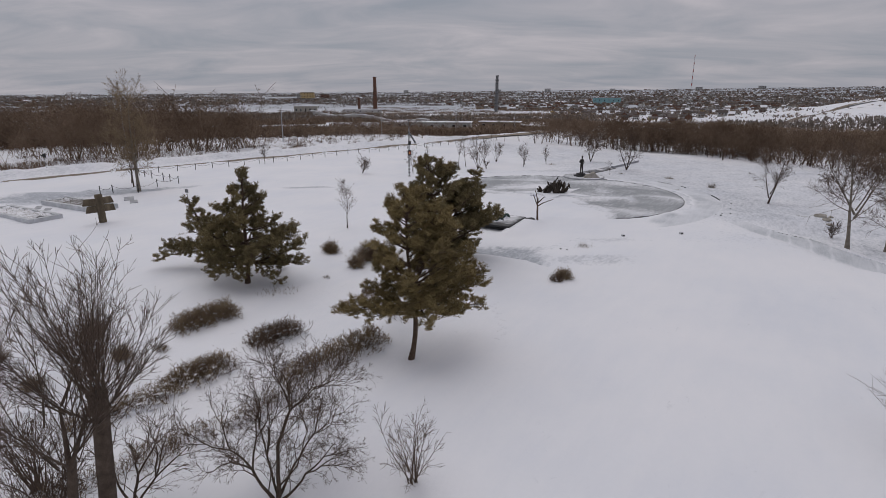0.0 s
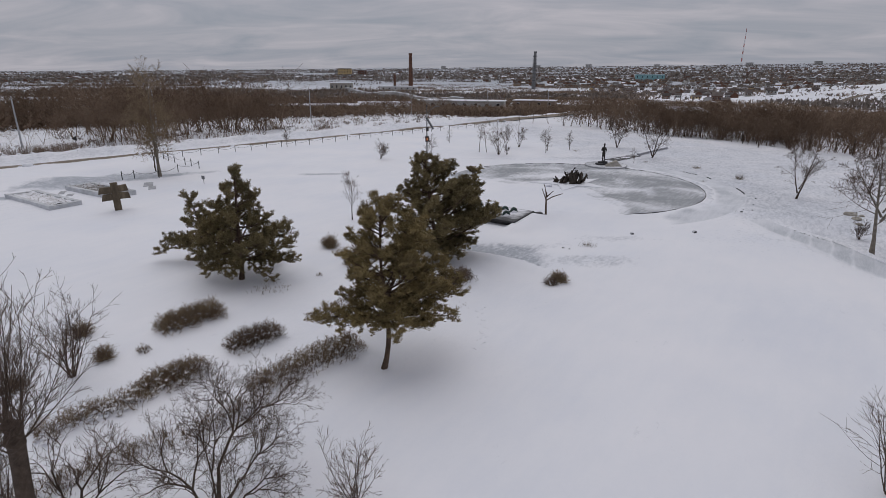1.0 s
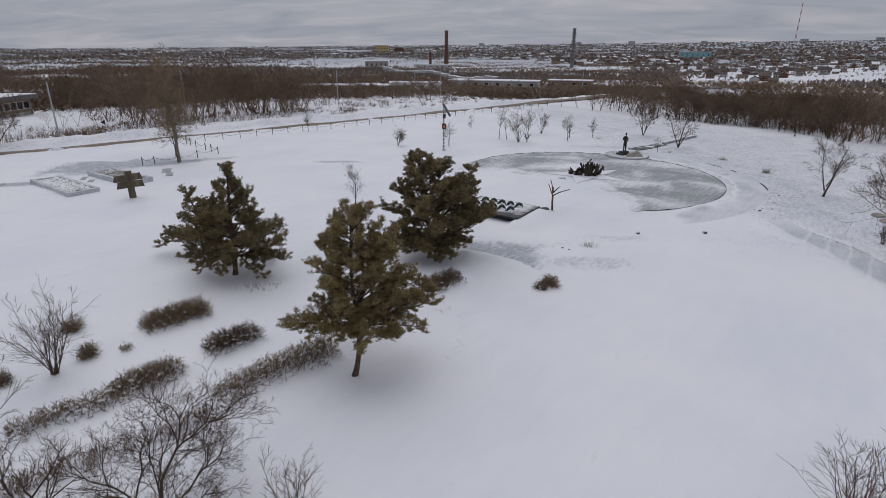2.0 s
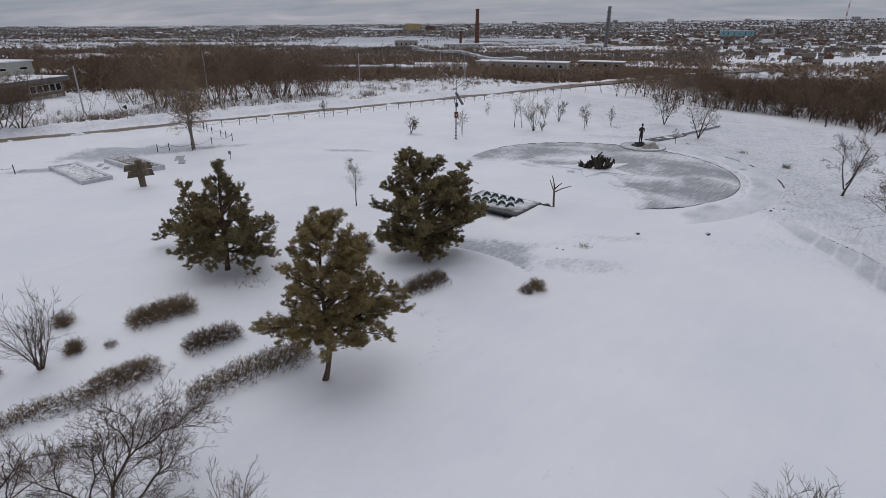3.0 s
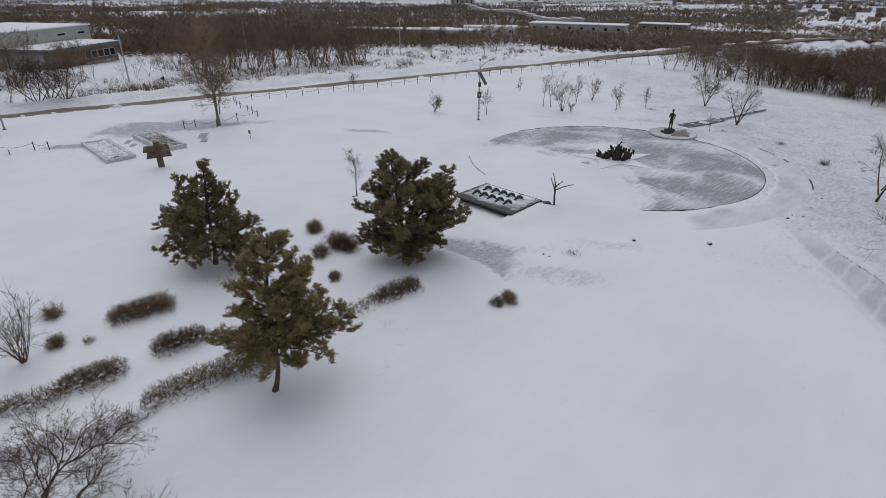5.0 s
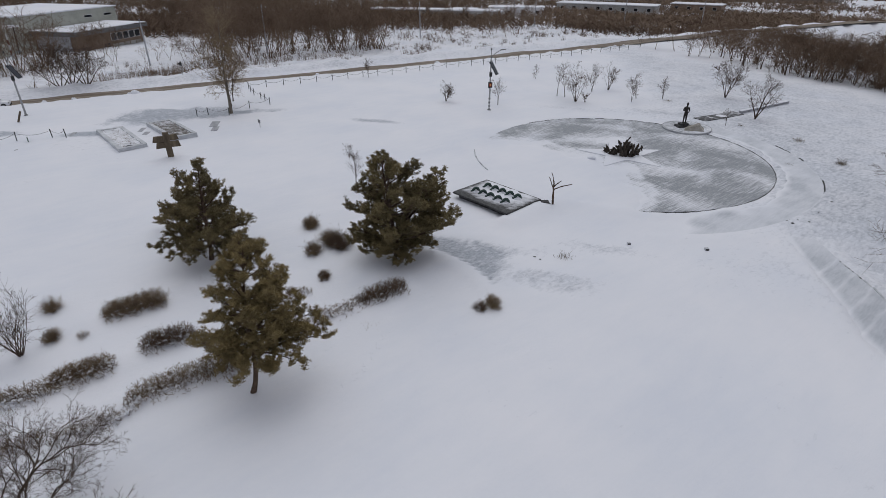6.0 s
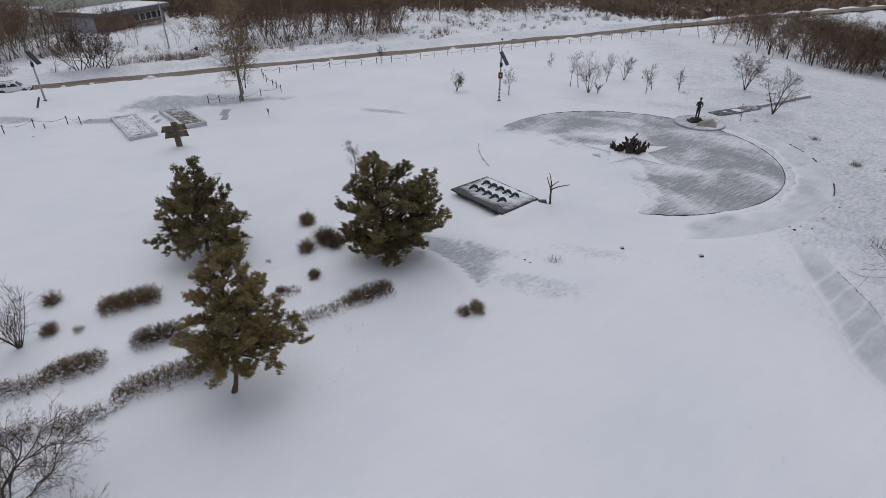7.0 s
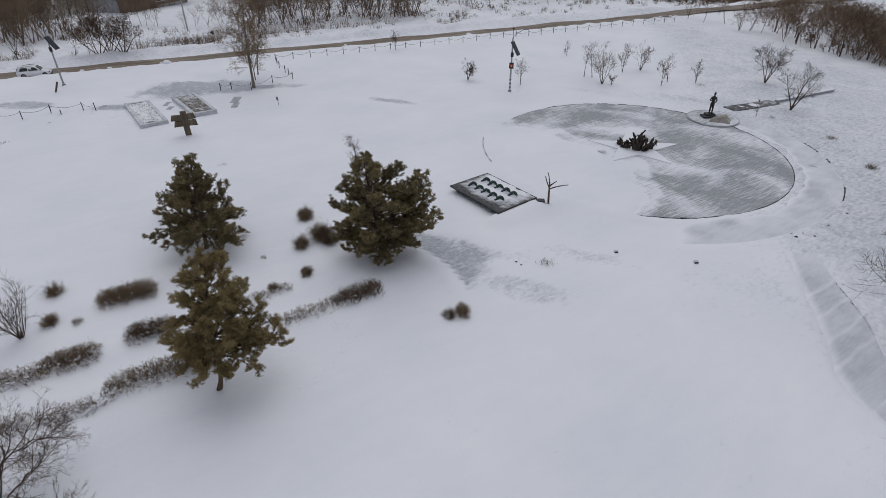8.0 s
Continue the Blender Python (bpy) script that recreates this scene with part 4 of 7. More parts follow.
for k, (x, y, n, h, w) in enumerate([(10.0, 37.2, 90, 0.4, 0.8), (29.3, 70.4, 120, 0.5, 0.9), (31.6, 63.8, 160, 0.75, 0.7), (16.6, 84.2, 70, 0.35, 0.7), (-42.9, 35.3, 60, 0.3, 0.7), (-19.9, 40.2, 40, 0.25, 0.5),
                                     (24.4, 74.6, 40, 0.4, 0.4), (27.0, 62.2, 40, 0.3, 0.5), (-9.2, 27.6, 70, 0.3, 1.2), (-8.4, 28.0, 60, 0.25, 1.0), (1.5, 26.4, 30, 0.2, 0.8)]):
    grass_tuft("tuft of pale dry grass standing out of the snow", 90 + k, x, y, n, h, w)


# ---- trees of the park ----
SMALL = [(9, 0.25, 0.5, 40, 0.4, 5, 0.09, 0.05), (9, 0.15, 0.5, 40, 0.5, 4, 0.1, 0.05), (7, 0.15, 0.55, 38, 0.7, 2, 0.1, 0.03)]
bare_tree("young_tree", "slim bare young tree alone in the snow", 101, [((0, 0, 0), (0.02, 0, 1), 3.3, 0.05, 0.01)], [(26, 0.24, 0.46, 38, 0.4, 5, 0.06, 0.08), (8, 0.15, 0.5, 44, 0.6, 3, 0.08, 0.05), (3, 0.2, 0.55, 42, 0.8, 1, 0.08, 0.03)], 0.006, at_land(-7.75, 42.9), sway=0.03)
bare_tree("larch_tree", "tall bare tree with a full fine-twigged crown beside the chain fence", 102, [((0, 0, 0), (-0.05, 0.02, 1), 10.7, 0.18, 0.02), ((0.02, 0.02, 0.3), (0.02, 0.03, 1), 7.4, 0.07, 0.015)],
          [(50, 0.18, 0.40, 58, 0.24, 6, 0.07, 0.08), (12, 0.15, 0.50, 48, 0.45, 3, 0.09, 0.05), (6, 0.2, 0.52, 44, 0.6, 1, 0.1, 0.03)], 0.013, at_land(-33.9, 60.2), bark=PALEBARK, twig=HEDGE, sway=0.02)
bare_tree("young_tree", "young bare tree behind the larch", 103, [((0, 0, 0), (0, 0, 1), 4.2, 0.07, 0.02)], SMALL, 0.016, at_land(-35.9, 62.8))
bare_tree("young_tree", "young bare tree behind the larch", 104, [((0, 0, 0), (0.05, 0, 1), 4.6, 0.07, 0.02)], SMALL, 0.016, at_land(-37.2, 64.8))
CROWN = [(13, 0.16, 0.50, 48, 0.42, 6, 0.08, 0.06), (9, 0.15, 0.58, 50, 0.5, 3, 0.1, 0.04), (5, 0.2, 0.52, 46, 0.7, 1, 0.1, 0.03)]
for k, (lab, x, y, stems) in enumerate([
        ("rounded bare tree with leaning stems beside the stone walk", 26.2, 78.3, [((0, 0, 0), (0.22, 0, 1), 4.2, 0.10, 0.02), ((0.05, 0, 0.2), (0.62, 0.1, 0.9), 3.6, 0.07, 0.02), ((-0.05, 0, 0.3), (-0.38, 0.2, 1), 3.6, 0.07, 0.02)]),
        ("bushy bare tree at the edge of the mound", 24.0, 89.5, [((0, 0, 0), (0.42 * math.cos(a), 0.42 * math.sin(a), 1), 4.0, 0.06, 0.015) for a in (0.4, 2.0, 3.4, 5.0)]),
        ("bare tree with twin stems on the snowy slope", 32.5, 53.8, [((0, 0, 0), (0.16, 0, 1), 4.5, 0.09, 0.02), ((0, 0, 0.6), (-0.28, 0.1, 1), 3.8, 0.06, 0.02), ((0.05, 0, 1.0), (0.5, 0.1, 1), 2.9, 0.05, 0.015)])]):
    bare_tree("park_tree", lab, 105 + k, stems, CROWN, 0.0085, at_land(x, y), split="stems", sway=0.045)
ROUND = [(19, 0.28, 0.50, 52, 0.40, 6, 0.08, 0.05), (10, 0.15, 0.56, 50, 0.5, 3, 0.1, 0.04), (5, 0.2, 0.52, 46, 0.7, 1, 0.1, 0.03)]
bare_tree("park_tree", "bare tree with a straight trunk and round crown on the slope", 118, [((0, 0, 0), (-0.06, 0.0, 1), 6.6, 0.14, 0.02), ((0.03, 0.0, 2.3), (0.55, 0.1, 0.9), 4.0, 0.07, 0.02), ((0.03, 0.0, 2.6), (-0.55, 0.15, 0.9), 3.8, 0.07, 0.02), ((0.03, 0.0, 2.9), (0.1, -0.55, 0.9), 3.3, 0.05, 0.02)], ROUND, 0.0095, at_land(29.0, 37.7), bark=PALEBARK, split="stems", sway=0.025)
bare_tree("park_tree", "small bare tree with a round crown on the slope", 109, [((0, 0, 0), (0.05, 0.05, 1), 4.2, 0.09, 0.02), ((0.05, 0.05, 1.2), (0.5, 0.1, 0.9), 2.4, 0.05, 0.02)], ROUND, 0.009, at_land(32.2, 38.2), bark=PALEBARK, split="stems")
shrub("shrub", "bare shrub low on the snowy slope", 110, 31.2, 42.5, 14, 1.5, 0.5, 0.007, 2)


def small_tree(seed, x, y, h, n, label, group):
    """A young tree: one or more slim stems and an oval crown of ascending twigs."""
    rng = np.random.default_rng(seed)
    stems = [((0, 0, 0), (rng.normal(0, 0.05), rng.normal(0, 0.05), 1), h * 1.1, 0.014 + 0.010 * h, 0.01)]
    for i in range(max(0, n - 3)):
        a = rng.uniform(0, 6.28)
        z = rng.uniform(0.0, 0.22) * h if n < 7 else 0.0
        stems.append(((0.05 * math.cos(a), 0.05 * math.sin(a), z), (0.42 * math.cos(a), 0.42 * math.sin(a), 1.0), h * rng.uniform(0.6, 0.95), 0.010 + 0.006 * h, 0.009))
    few = 13 if n < 5 else 8
    return bare_tree("sapling", label, seed, stems, [(few, 0.22, 0.50, 40, 0.5, 5, 0.06, 0.07), (6, 0.15, 0.55, 46, 0.6, 3, 0.08, 0.05), (3, 0.2, 0.55, 44, 0.8, 1, 0.08, 0.03)], 0.0075, at_land(x, y), group, split="stems", sway=0.04)


for k, (x, y, h, n) in enumerate([(15.96, 85.1, 2.3, 5), (12.07, 82.4, 2.4, 4), (12.6, 84.6, 2.8, 5), (8.6, 89.2, 3.0, 8), (5.1, 80.3, 4.0, 8), (6.3, 80.4, 1.2, 7), (2.3, 82.6, 3.4, 3), (3.4, 82.5, 3.5, 3), (6.5, 87.2, 2.9, 4),
                                  (-11.1, 74.7, 2.2, 12), (-4.2, 75.4, 2.9, 4), (-2.7, 93.3, 1.6, 4), (-27.9, 85.7, 2.2, 4), (-75.4, 57.0, 4.2, 6), (11.5, 134.0, 3.5, 5), (22.7, 74.4, 1.5, 3)]):
    small_tree(120 + k, x, y, h, n, "slim leafless sapling standing in the snow" if n < 7 else "leafless bushy young tree standing in the snow", "saplings in the park")

for k, (x, y) in enumerate([(-66.2, 63.0), (-64.9, 64.0), (-63.3, 64.9)]):
    bare_tree("roadside_tree", "dark leaning tree with several stems beyond the road", 160 + k, [((0.3 * i, 0.1 * i, 0), (-0.75 + 0.42 * i + 0.12 * k, -0.45 + 0.3 * i, 1), 5.2 - 0.3 * i, 0.075, 0.015) for i in range(4)],
              [(11, 0.2, 0.46, 48, 0.45, 5, 0.12, 0.05), (10, 0.15, 0.55, 48, 0.6, 3, 0.1, 0.04), (5, 0.2, 0.52, 44, 0.7, 1, 0.1, 0.03)], 0.013, at_land(x, y), "roadside trees", split="stems")


# ---- woods ----
def wood_shape(seed, height, spreadout, twigs, tip=1.6):
    """A leafless wood tree of slim faces: triangles (n, 3, 3)."""
    rng = np.random.default_rng(seed)
    lines, T = [], []
    nst = rng.integers(1, 4)
    for i in range(nst):
        a = rng.uniform(0, 6.28)
        st = shoot(rng, (rng.normal(0, 0.1), rng.normal(0, 0.1), -0.3), (0.33 * math.cos(a), 0.33 * math.sin(a), 1), height * rng.uniform(0.7, 1.0), 0.045, 0.012, 6, 0.08, 0.03)
        lines.append(st)
    limbs = []
    sprout(rng, lines, (19 / nst + 3, 0.28, spreadout * 1.0, 52, 0.5, 3, 0.10, 0.08), limbs, 0.018)
    fine = []
    sprout(rng, limbs, (1.2 * twigs / max(len(limbs), 1), 0.15, 0.56, 52, 0.7, 1, 0.12, 0.06), fine, 0.026)
    tips = []
    sprout(rng, fine, (tip * 1.7, 0.15, 0.62, 48, 0.8, 1, 0.1, 0.06), tips, 0.024)
    for V, F in (tubes(lines, 3), ribbons(limbs, rng)):
        T.append(V[F[:, [0, 1, 2]]])
        T.append(V[F[:, [0, 2, 3]]])
    sl = []
    for P, R in fine + tips:
        for k in range(len(P) - 1):
            d = P[k + 1] - P[k]
            s = unit(np.cross(d, rng.normal(0, 1, 3))) * max(R[k] * 0.65, 0.019)
            sl.append([P[k] - s, P[k] + s, P[k + 1]])
    T.append(np.array(sl))
    return np.concatenate(T)


def strewn(shapes, spots, rng, mat, name, label, category):
    """Copies of shapes at (x, y, height, width) joined into one mesh."""
    out = []
    for x, y, h, w in spots:
        a = rng.uniform(0, 6.28)
        c, s = math.cos(a), math.sin(a)
        rot = np.array(((c * w, -s * w, 0), (s * w, c * w, 0), (0, 0, h)))
        out.append(shapes[rng.integers(len(shapes))] @ rot.T + np.array((x, y, float(land(x, y)))))
    V = np.concatenate(out).reshape(-1, 3)
    ob = new(name, mesh_of(name, V, np.arange(len(V)).reshape(-1, 3), mat))
    return tagged(ob, label, category, kind="stuff")


wrng = np.random.default_rng(77)
SHAPES = [wood_shape(200 + k, 6.5, 0.5, 150) / 6.5 for k in range(7)]
BUSHY = [wood_shape(260 + k, 2.6, 0.5, 80, 1.0) / 2.6 for k in range(5)]
PLAIN = [wood_shape(240 + k, 6.5, 0.5, 85, 1.1) / 6.5 for k in range(6)]


def wood_spots(n, where, h0, h1):
    """Spots in the plan where the test gives a density, with heights."""
    out = []
    while len(out) < n:
        x, y, dens = where()
        on_road = 78 < 0.652 * y - 0.758 * x < 93 and 0.652 * x + 0.758 * y < 330
        if wrng.uniform(0, 1) < dens and not on_road:
            h = wrng.uniform(h0, h1)
            out.append((x, y, h, h * wrng.uniform(0.95, 1.45)))
    return out


def uv(u, v):
    return 0.652 * u - 0.758 * v, 0.758 * u + 0.652 * v


def clear(x, y):
    """Keeps building yards and the open field free of trees."""
    return 0.0 if (-128 < x < -88 and 88 < y < 130) or (-60 < x < 0 and 190 < y < 262) else 1.0


def left_wood():
    u = wrng.uniform(27, 64) if wrng.uniform(0, 1) < 0.68 else wrng.uniform(-62, 27)
    v = 104 + 105 * wrng.uniform(0, 1) ** 1.1
    x, y = uv(u, v)
    open_yard = -9 < u < 27 and v < 172
    return x, y, (0.0 if open_yard else 1.0) * clear(x, y)


def mid_wood():
    u, v = wrng.uniform(60, 155), 110 + 120 * wrng.uniform(0, 1)
    x, y = uv(u, v)
    return x, y, clear(x, y) * (0.9 if noise.noise((x * 0.03, y * 0.05, 3.1)) > -0.05 else 0.12)


def ravine_wood():
    t = wrng.uniform(-18, 90)
    w = 3 + 58 * wrng.uniform(0, 1) ** 1.3 + 1.5 * (t < 12) - 0.4 * min(max(t - 12, 0), 40)
    x, y = 39 + 0.69 * t + 0.72 * w, 104 - 0.72 * t + 0.69 * w
    gaps = 1.0 if noise.noise((x * 0.07, y * 0.07, 2.2)) > -0.10 else 0.15
    return x, y, gaps * float(smooth(-20, 12, t))


def ravine_rim():
    t, w = wrng.uniform(-12, 62), 2 + 26 * wrng.uniform(0, 1)
    w = w + 1.5 * (t < 12) - 0.4 * min(max(t - 12, 0), 40)
    x, y = 39 + 0.69 * t + 0.72 * w, 104 - 0.72 * t + 0.69 * w
    return x, y, 1.0 if noise.noise((x * 0.09, y * 0.09, 4.2)) > -0.22 else 0.1


def near_wood():
    t, w = wrng.uniform(-38, 14), 1 + 34 * wrng.uniform(0, 1) ** 1.2
    x, y = 39 + 0.69 * t + 0.72 * w, 104 - 0.72 * t + 0.69 * w
    return x, y, (1.0 if noise.noise((x * 0.11, y * 0.11, 8.2)) > -0.15 else 0.1) * (0.5 + 0.5 * float(smooth(-26, -8, t)))


def thin_wood():
    t, w = wrng.uniform(-62, 5), wrng.uniform(9, 62)
    x, y = 39 + 0.69 * t + 0.72 * w, 104 - 0.72 * t + 0.69 * w
    return x, y, 0.9 if noise.noise((x * 0.05, y * 0.09, 6.2)) > 0.06 else 0.06


edge = [(*uv(u, v), h, h * 1.1) for u, v, h in ((4, 97, 5.2), (6, 97.6, 5.6), (8.5, 98, 4.8), (-4, 96, 3.0), (24, 112, 5.5), (25, 116, 6), (30, 104, 8.5), (31, 100, 7.5), (36, 103, 9.0), (41, 101, 6.5), (47, 106, 8), (-12, 103, 8), (-18, 106, 8.5), (-25, 103, 7.5))] + [(-85.4, 86.6, 8.0, 7.5), (-85.0, 87.2, 7.5, 7.0), (-87.2, 86.0, 7.0, 7.0), (-82.0, 87.5, 6.0, 6.0), (-89.5, 88.0, 7.0, 7.5), (-66.5, 63.2, 6.0, 6.5), (-64.6, 64.3, 5.6, 6.0), (-68.8, 61.5, 6.2, 6.5), (-67.6, 62.6, 5.4, 6.0), (-63.0, 65.6, 4.6, 5.0)]
strewn(PLAIN, wood_spots(195, left_wood, 7.0, 13.0), wrng, WOODS, "woods", "deep brown leafless wood beyond the road", "woods")
strewn(SHAPES, [s for s in wood_spots(85, left_wood, 5.0, 12.0)] + edge, wrng, WOODS, "woods", "dense brown leafless wood beyond the road", "woods")
strewn(SHAPES, wood_spots(170, mid_wood, 2.8, 7.0), wrng, WOODS, "woods", "scattered leafless trees beyond the road", "woods")
def ravine_edge():
    t = wrng.uniform(-22, 92)
    w = 5.0 + 1.5 * (t < 12) - 0.4 * max(t - 12, 0) * (t < 45) + wrng.normal(0, 2.2) + 2.5 * math.sin(t * 0.24) + 1.5 * math.sin(t * 0.53 + 1)
    x, y = 39 + 0.69 * t + 0.72 * w, 104 - 0.72 * t + 0.69 * w
    return x, y, 1.0


strewn(BUSHY, wood_spots(105, ravine_edge, 1.2, 3.6), wrng, WOODS, "brush", "tangled brown bushes along the ravine's rim", "brush")
strewn(PLAIN, [(wrng.uniform(-108, -86), wrng.uniform(62, 80), wrng.uniform(7, 12), wrng.uniform(8, 13)) for _ in range(62)] + [(-98.5, 98.5, 5.5, 5.5), (-95.5, 97.0, 4.0, 5.0), (-84.3, 88.6, 3.2, 4.0), (-75.6, 91.0, 4.6, 5.5), (-74.0, 92.5, 4.0, 5.0), (-77.5, 90.0, 3.0, 4.0), (-58.0, 91.5, 3.0, 3.2), (-55.0, 94.0, 3.2, 3.0), (-52.2, 96.5, 2.2, 2.6), (-62.5, 88.5, 4.8, 3.6)],
       wrng, WOODS, "woods", "tall brown leafless trees round the works", "woods")
strewn(PLAIN, wood_spots(460, ravine_wood, 3.8, 7.2), wrng, WOODS, "woods", "brown leafless wood in the ravine", "woods")
strewn(SHAPES, wood_spots(230, ravine_rim, 3.0, 6.4), wrng, WOODS, "woods", "brown leafless wood along the ravine", "woods")

strewn(SHAPES, wood_spots(150, near_wood, 4.6, 7.4), wrng, WOODS, "woods", "tall dark leafless trees on the ravine's near rim", "woods")
strewn(BUSHY, wood_spots(70, thin_wood, 1.8, 4.6), wrng, WOODS, "woods", "loose brown scrub and small trees below the park", "woods")
strewn(PLAIN, [(wrng.uniform(-215, -149), wrng.uniform(60, 240), wrng.uniform(10, 15), wrng.uniform(12, 18)) for _ in range(70)], wrng, WOODS, "woods", "tall brown leafless trees behind the works", "woods")

# single trees along the near edge of the ravine wood
first = None
for k in range(40):
    t = -30 + k * 2.8 + wrng.uniform(-1, 1)
    w = 2.5 + wrng.uniform(-1.5, 3.0) + 3.0 * math.sin(k * 0.7) + 1.5 * (t < 12) - 0.4 * min(max(t - 12, 0), 40)
    x, y, h = 39 + 0.69 * t + 0.72 * w, 104 - 0.72 * t + 0.69 * w, wrng.uniform(3.4, 5.8)
    if k < 5:
        first = thing("wood_tree", "dark leafless tree at the edge of the ravine wood", "tree", at_land(x, y, 0, h, 0.1), "trees at the wood's edge")
        V = SHAPES[k].reshape(-1, 3)
        n = len(V) // 3
        rng = np.random.default_rng(k)
        part("crown", mesh_of("crown", V, np.arange(len(V)).reshape(-1, 3), WOODS), None, first)
        V, F = tubes([(np.array(((0, 0, -0.02), (0.01, 0, 0.2), (0.0, 0.02, 0.45))), np.array((0.024, 0.019, 0.012)))], 6)
        part("trunk", mesh_of("trunk", V, F, BARK, True), None, first)
        edges = [first] if k == 0 else edges + [first]
    else:
        copy_thing(edges[k % 5], at_land(x, y, wrng.uniform(0, 360), 1, 0.1) @ Matrix.Scale(h / edges[k % 5].scale[0], 4))

# weeds and brush in the rough field beyond the road
def weed_shape(seed, n):
    rng = np.random.default_rng(seed)
    T = []
    for _ in range(n):
        p = np.array((rng.normal(0, 0.35), rng.normal(0, 0.35), -0.05))
        d = np.array((rng.normal(0, 0.25), rng.normal(0, 0.25), 1)) * rng.uniform(0.45, 1.0)
        s = unit(np.cross(d, rng.normal(0, 1, 3))) * 0.018
        T.append([p - s, p + s, p + d])
        q, e = p + d * 0.5, d * 0.5 + rng.normal(0, 0.22, 3)
        T.append([q - s * 0.7, q + s * 0.7, q + e])
    return np.array(T)


WEEDS = [weed_shape(300 + k, 22) for k in range(5)]


def field():
    u, v = wrng.uniform(-30, 150), 92.5 + 22 * wrng.uniform(0, 1)
    x, y = uv(u, v)
    return x, y, 1.0 if noise.noise((x * 0.12, y * 0.12, 9.0)) > 0.12 else 0.08


strewn(WEEDS, [(x, y, h, h) for x, y, h, _ in wood_spots(420, field, 0.5, 1.3)], wrng, WOODS, "weeds", "dry brown weeds poking through rough snow", "weeds")
brush = [(*uv(u, v + wrng.uniform(-1, 1)), h, 1.1) for u, v, h in [(9 + 0.55 * k, 94.5, wrng.uniform(1.3, 2.2)) for k in range(24)] + [(-22 + 0.7 * k, 93.5, wrng.uniform(0.8, 1.6)) for k in range(26)] + [(24 + 0.9 * k, 99, wrng.uniform(0.9, 2.0)) for k in range(34)] + [(-30 + 0.5 * k, 91.8, wrng.uniform(0.7, 1.4)) for k in range(24)] + [(16.5 + 0.35 * k, 92.6, wrng.uniform(1.2, 2.1)) for k in range(16)]]
strewn(WEEDS, brush, wrng, WOODS, "brush", "rows of bare brush beside the road", "brush")

# woods and thickets of the valley and the far slopes
def clump_shape(seed, n, slim=1.0, tilt=0.16):
    rng = np.random.default_rng(seed)
    T = []
    for _ in range(n):
        p = np.array((rng.normal(0, 0.5), rng.normal(0, 0.5), -0.05))
        d = np.array((rng.normal(0, tilt), rng.normal(0, tilt), rng.uniform(0.45, 1.0)))
        s = unit(np.cross(d, rng.normal(0, 1, 3)) * np.array((1, 1, 0.2))) * rng.uniform(0.04, 0.09) * slim
        T.append([p - s, p + s, p + d])
        T.append([p + d * 0.35 - s * 1.6, p + d * 0.55 + s * 1.6, p + d * 0.95 + rng.normal(0, 0.1, 3) * np.array((slim, slim, 1))])
    return np.array(T)


CLUMPS = [clump_shape(400 + k, 15, 0.60, 0.05) for k in range(7)]


UNDER = [clump_shape(450 + k, 14, 0.32, 0.4) for k in range(5)]
strewn(UNDER, [(x, y, wrng.uniform(0.6, 1.9), wrng.uniform(1.0, 2.2)) for x, y, _, _ in wood_spots(300, ravine_wood, 1, 2) + wood_spots(260, left_wood, 1, 2) + wood_spots(200, mid_wood, 1, 2)], wrng, WOODS, "undergrowth", "brown undergrowth among the leafless trees", "brush")


def valley():
    r = 420 * math.exp(wrng.uniform(0, 1) * math.log(3900 / 420))
    a = radians(wrng.uniform(-62, 44))
    x, y = r * math.sin(a), r * math.cos(a)
    v = -0.758 * x + 0.652 * y
    if v < 110 and 0.72 * x + 0.69 * y - 100 < 25:
        return x, y, 0.0
    band = noise.noise((x * 0.0022, y * 0.0075, 1.7)) + 0.5 * noise.noise((x * 0.012, y * 0.02, 4.4))
    low = smooth(190, 330, r) * (1 - smooth(470, 800, r))
    field_here = 1.0 if (700 < y < 1150 and -420 < x < 110) or (380 < y < 760 and 330 < x < 640) else (0.95 if 400 < y < 850 and 0.28 * y < x < 430 else 0.0)
    d = (0.85 if band > -0.08 - 0.06 * low - 0.30 * smooth(900, 1500, r) else 0.08) * clear(x, y)
    return x, y, d * (1 - 0.93 * field_here)


spots = []
for x, y, _, _ in wood_spots(6200, valley, 1, 2):
    r = math.hypot(x, y)
    h = wrng.uniform(3.0, 6.5) * (0.8 if r < 600 else (0.72 if r < 1300 else 1.0))
    spots.append((x, y, h, wrng.uniform(9, 24) if r < 1400 else wrng.uniform(22, 60)))
strewn(CLUMPS, spots, wrng, HAZEWOOD, "far_woods", "brown leafless thickets across the snowy valley", "woods")



def deep_wood():
    r, a = 175 * math.exp(wrng.uniform(0, 1) * math.log(1500 / 175)), radians(wrng.uniform(-62, -7))
    x, y = r * math.sin(a), r * math.cos(a)
    gap = noise.noise((x * 0.006, y * 0.022, 5.1))
    keep = 0.06 if 700 < y < 1150 and -420 < x < 110 else 1.0
    return x, y, (0.95 if gap > -0.2 else 0.05) * clear(x, y) * keep * (0.25 if a > -0.2 and r < 330 else 1.0)


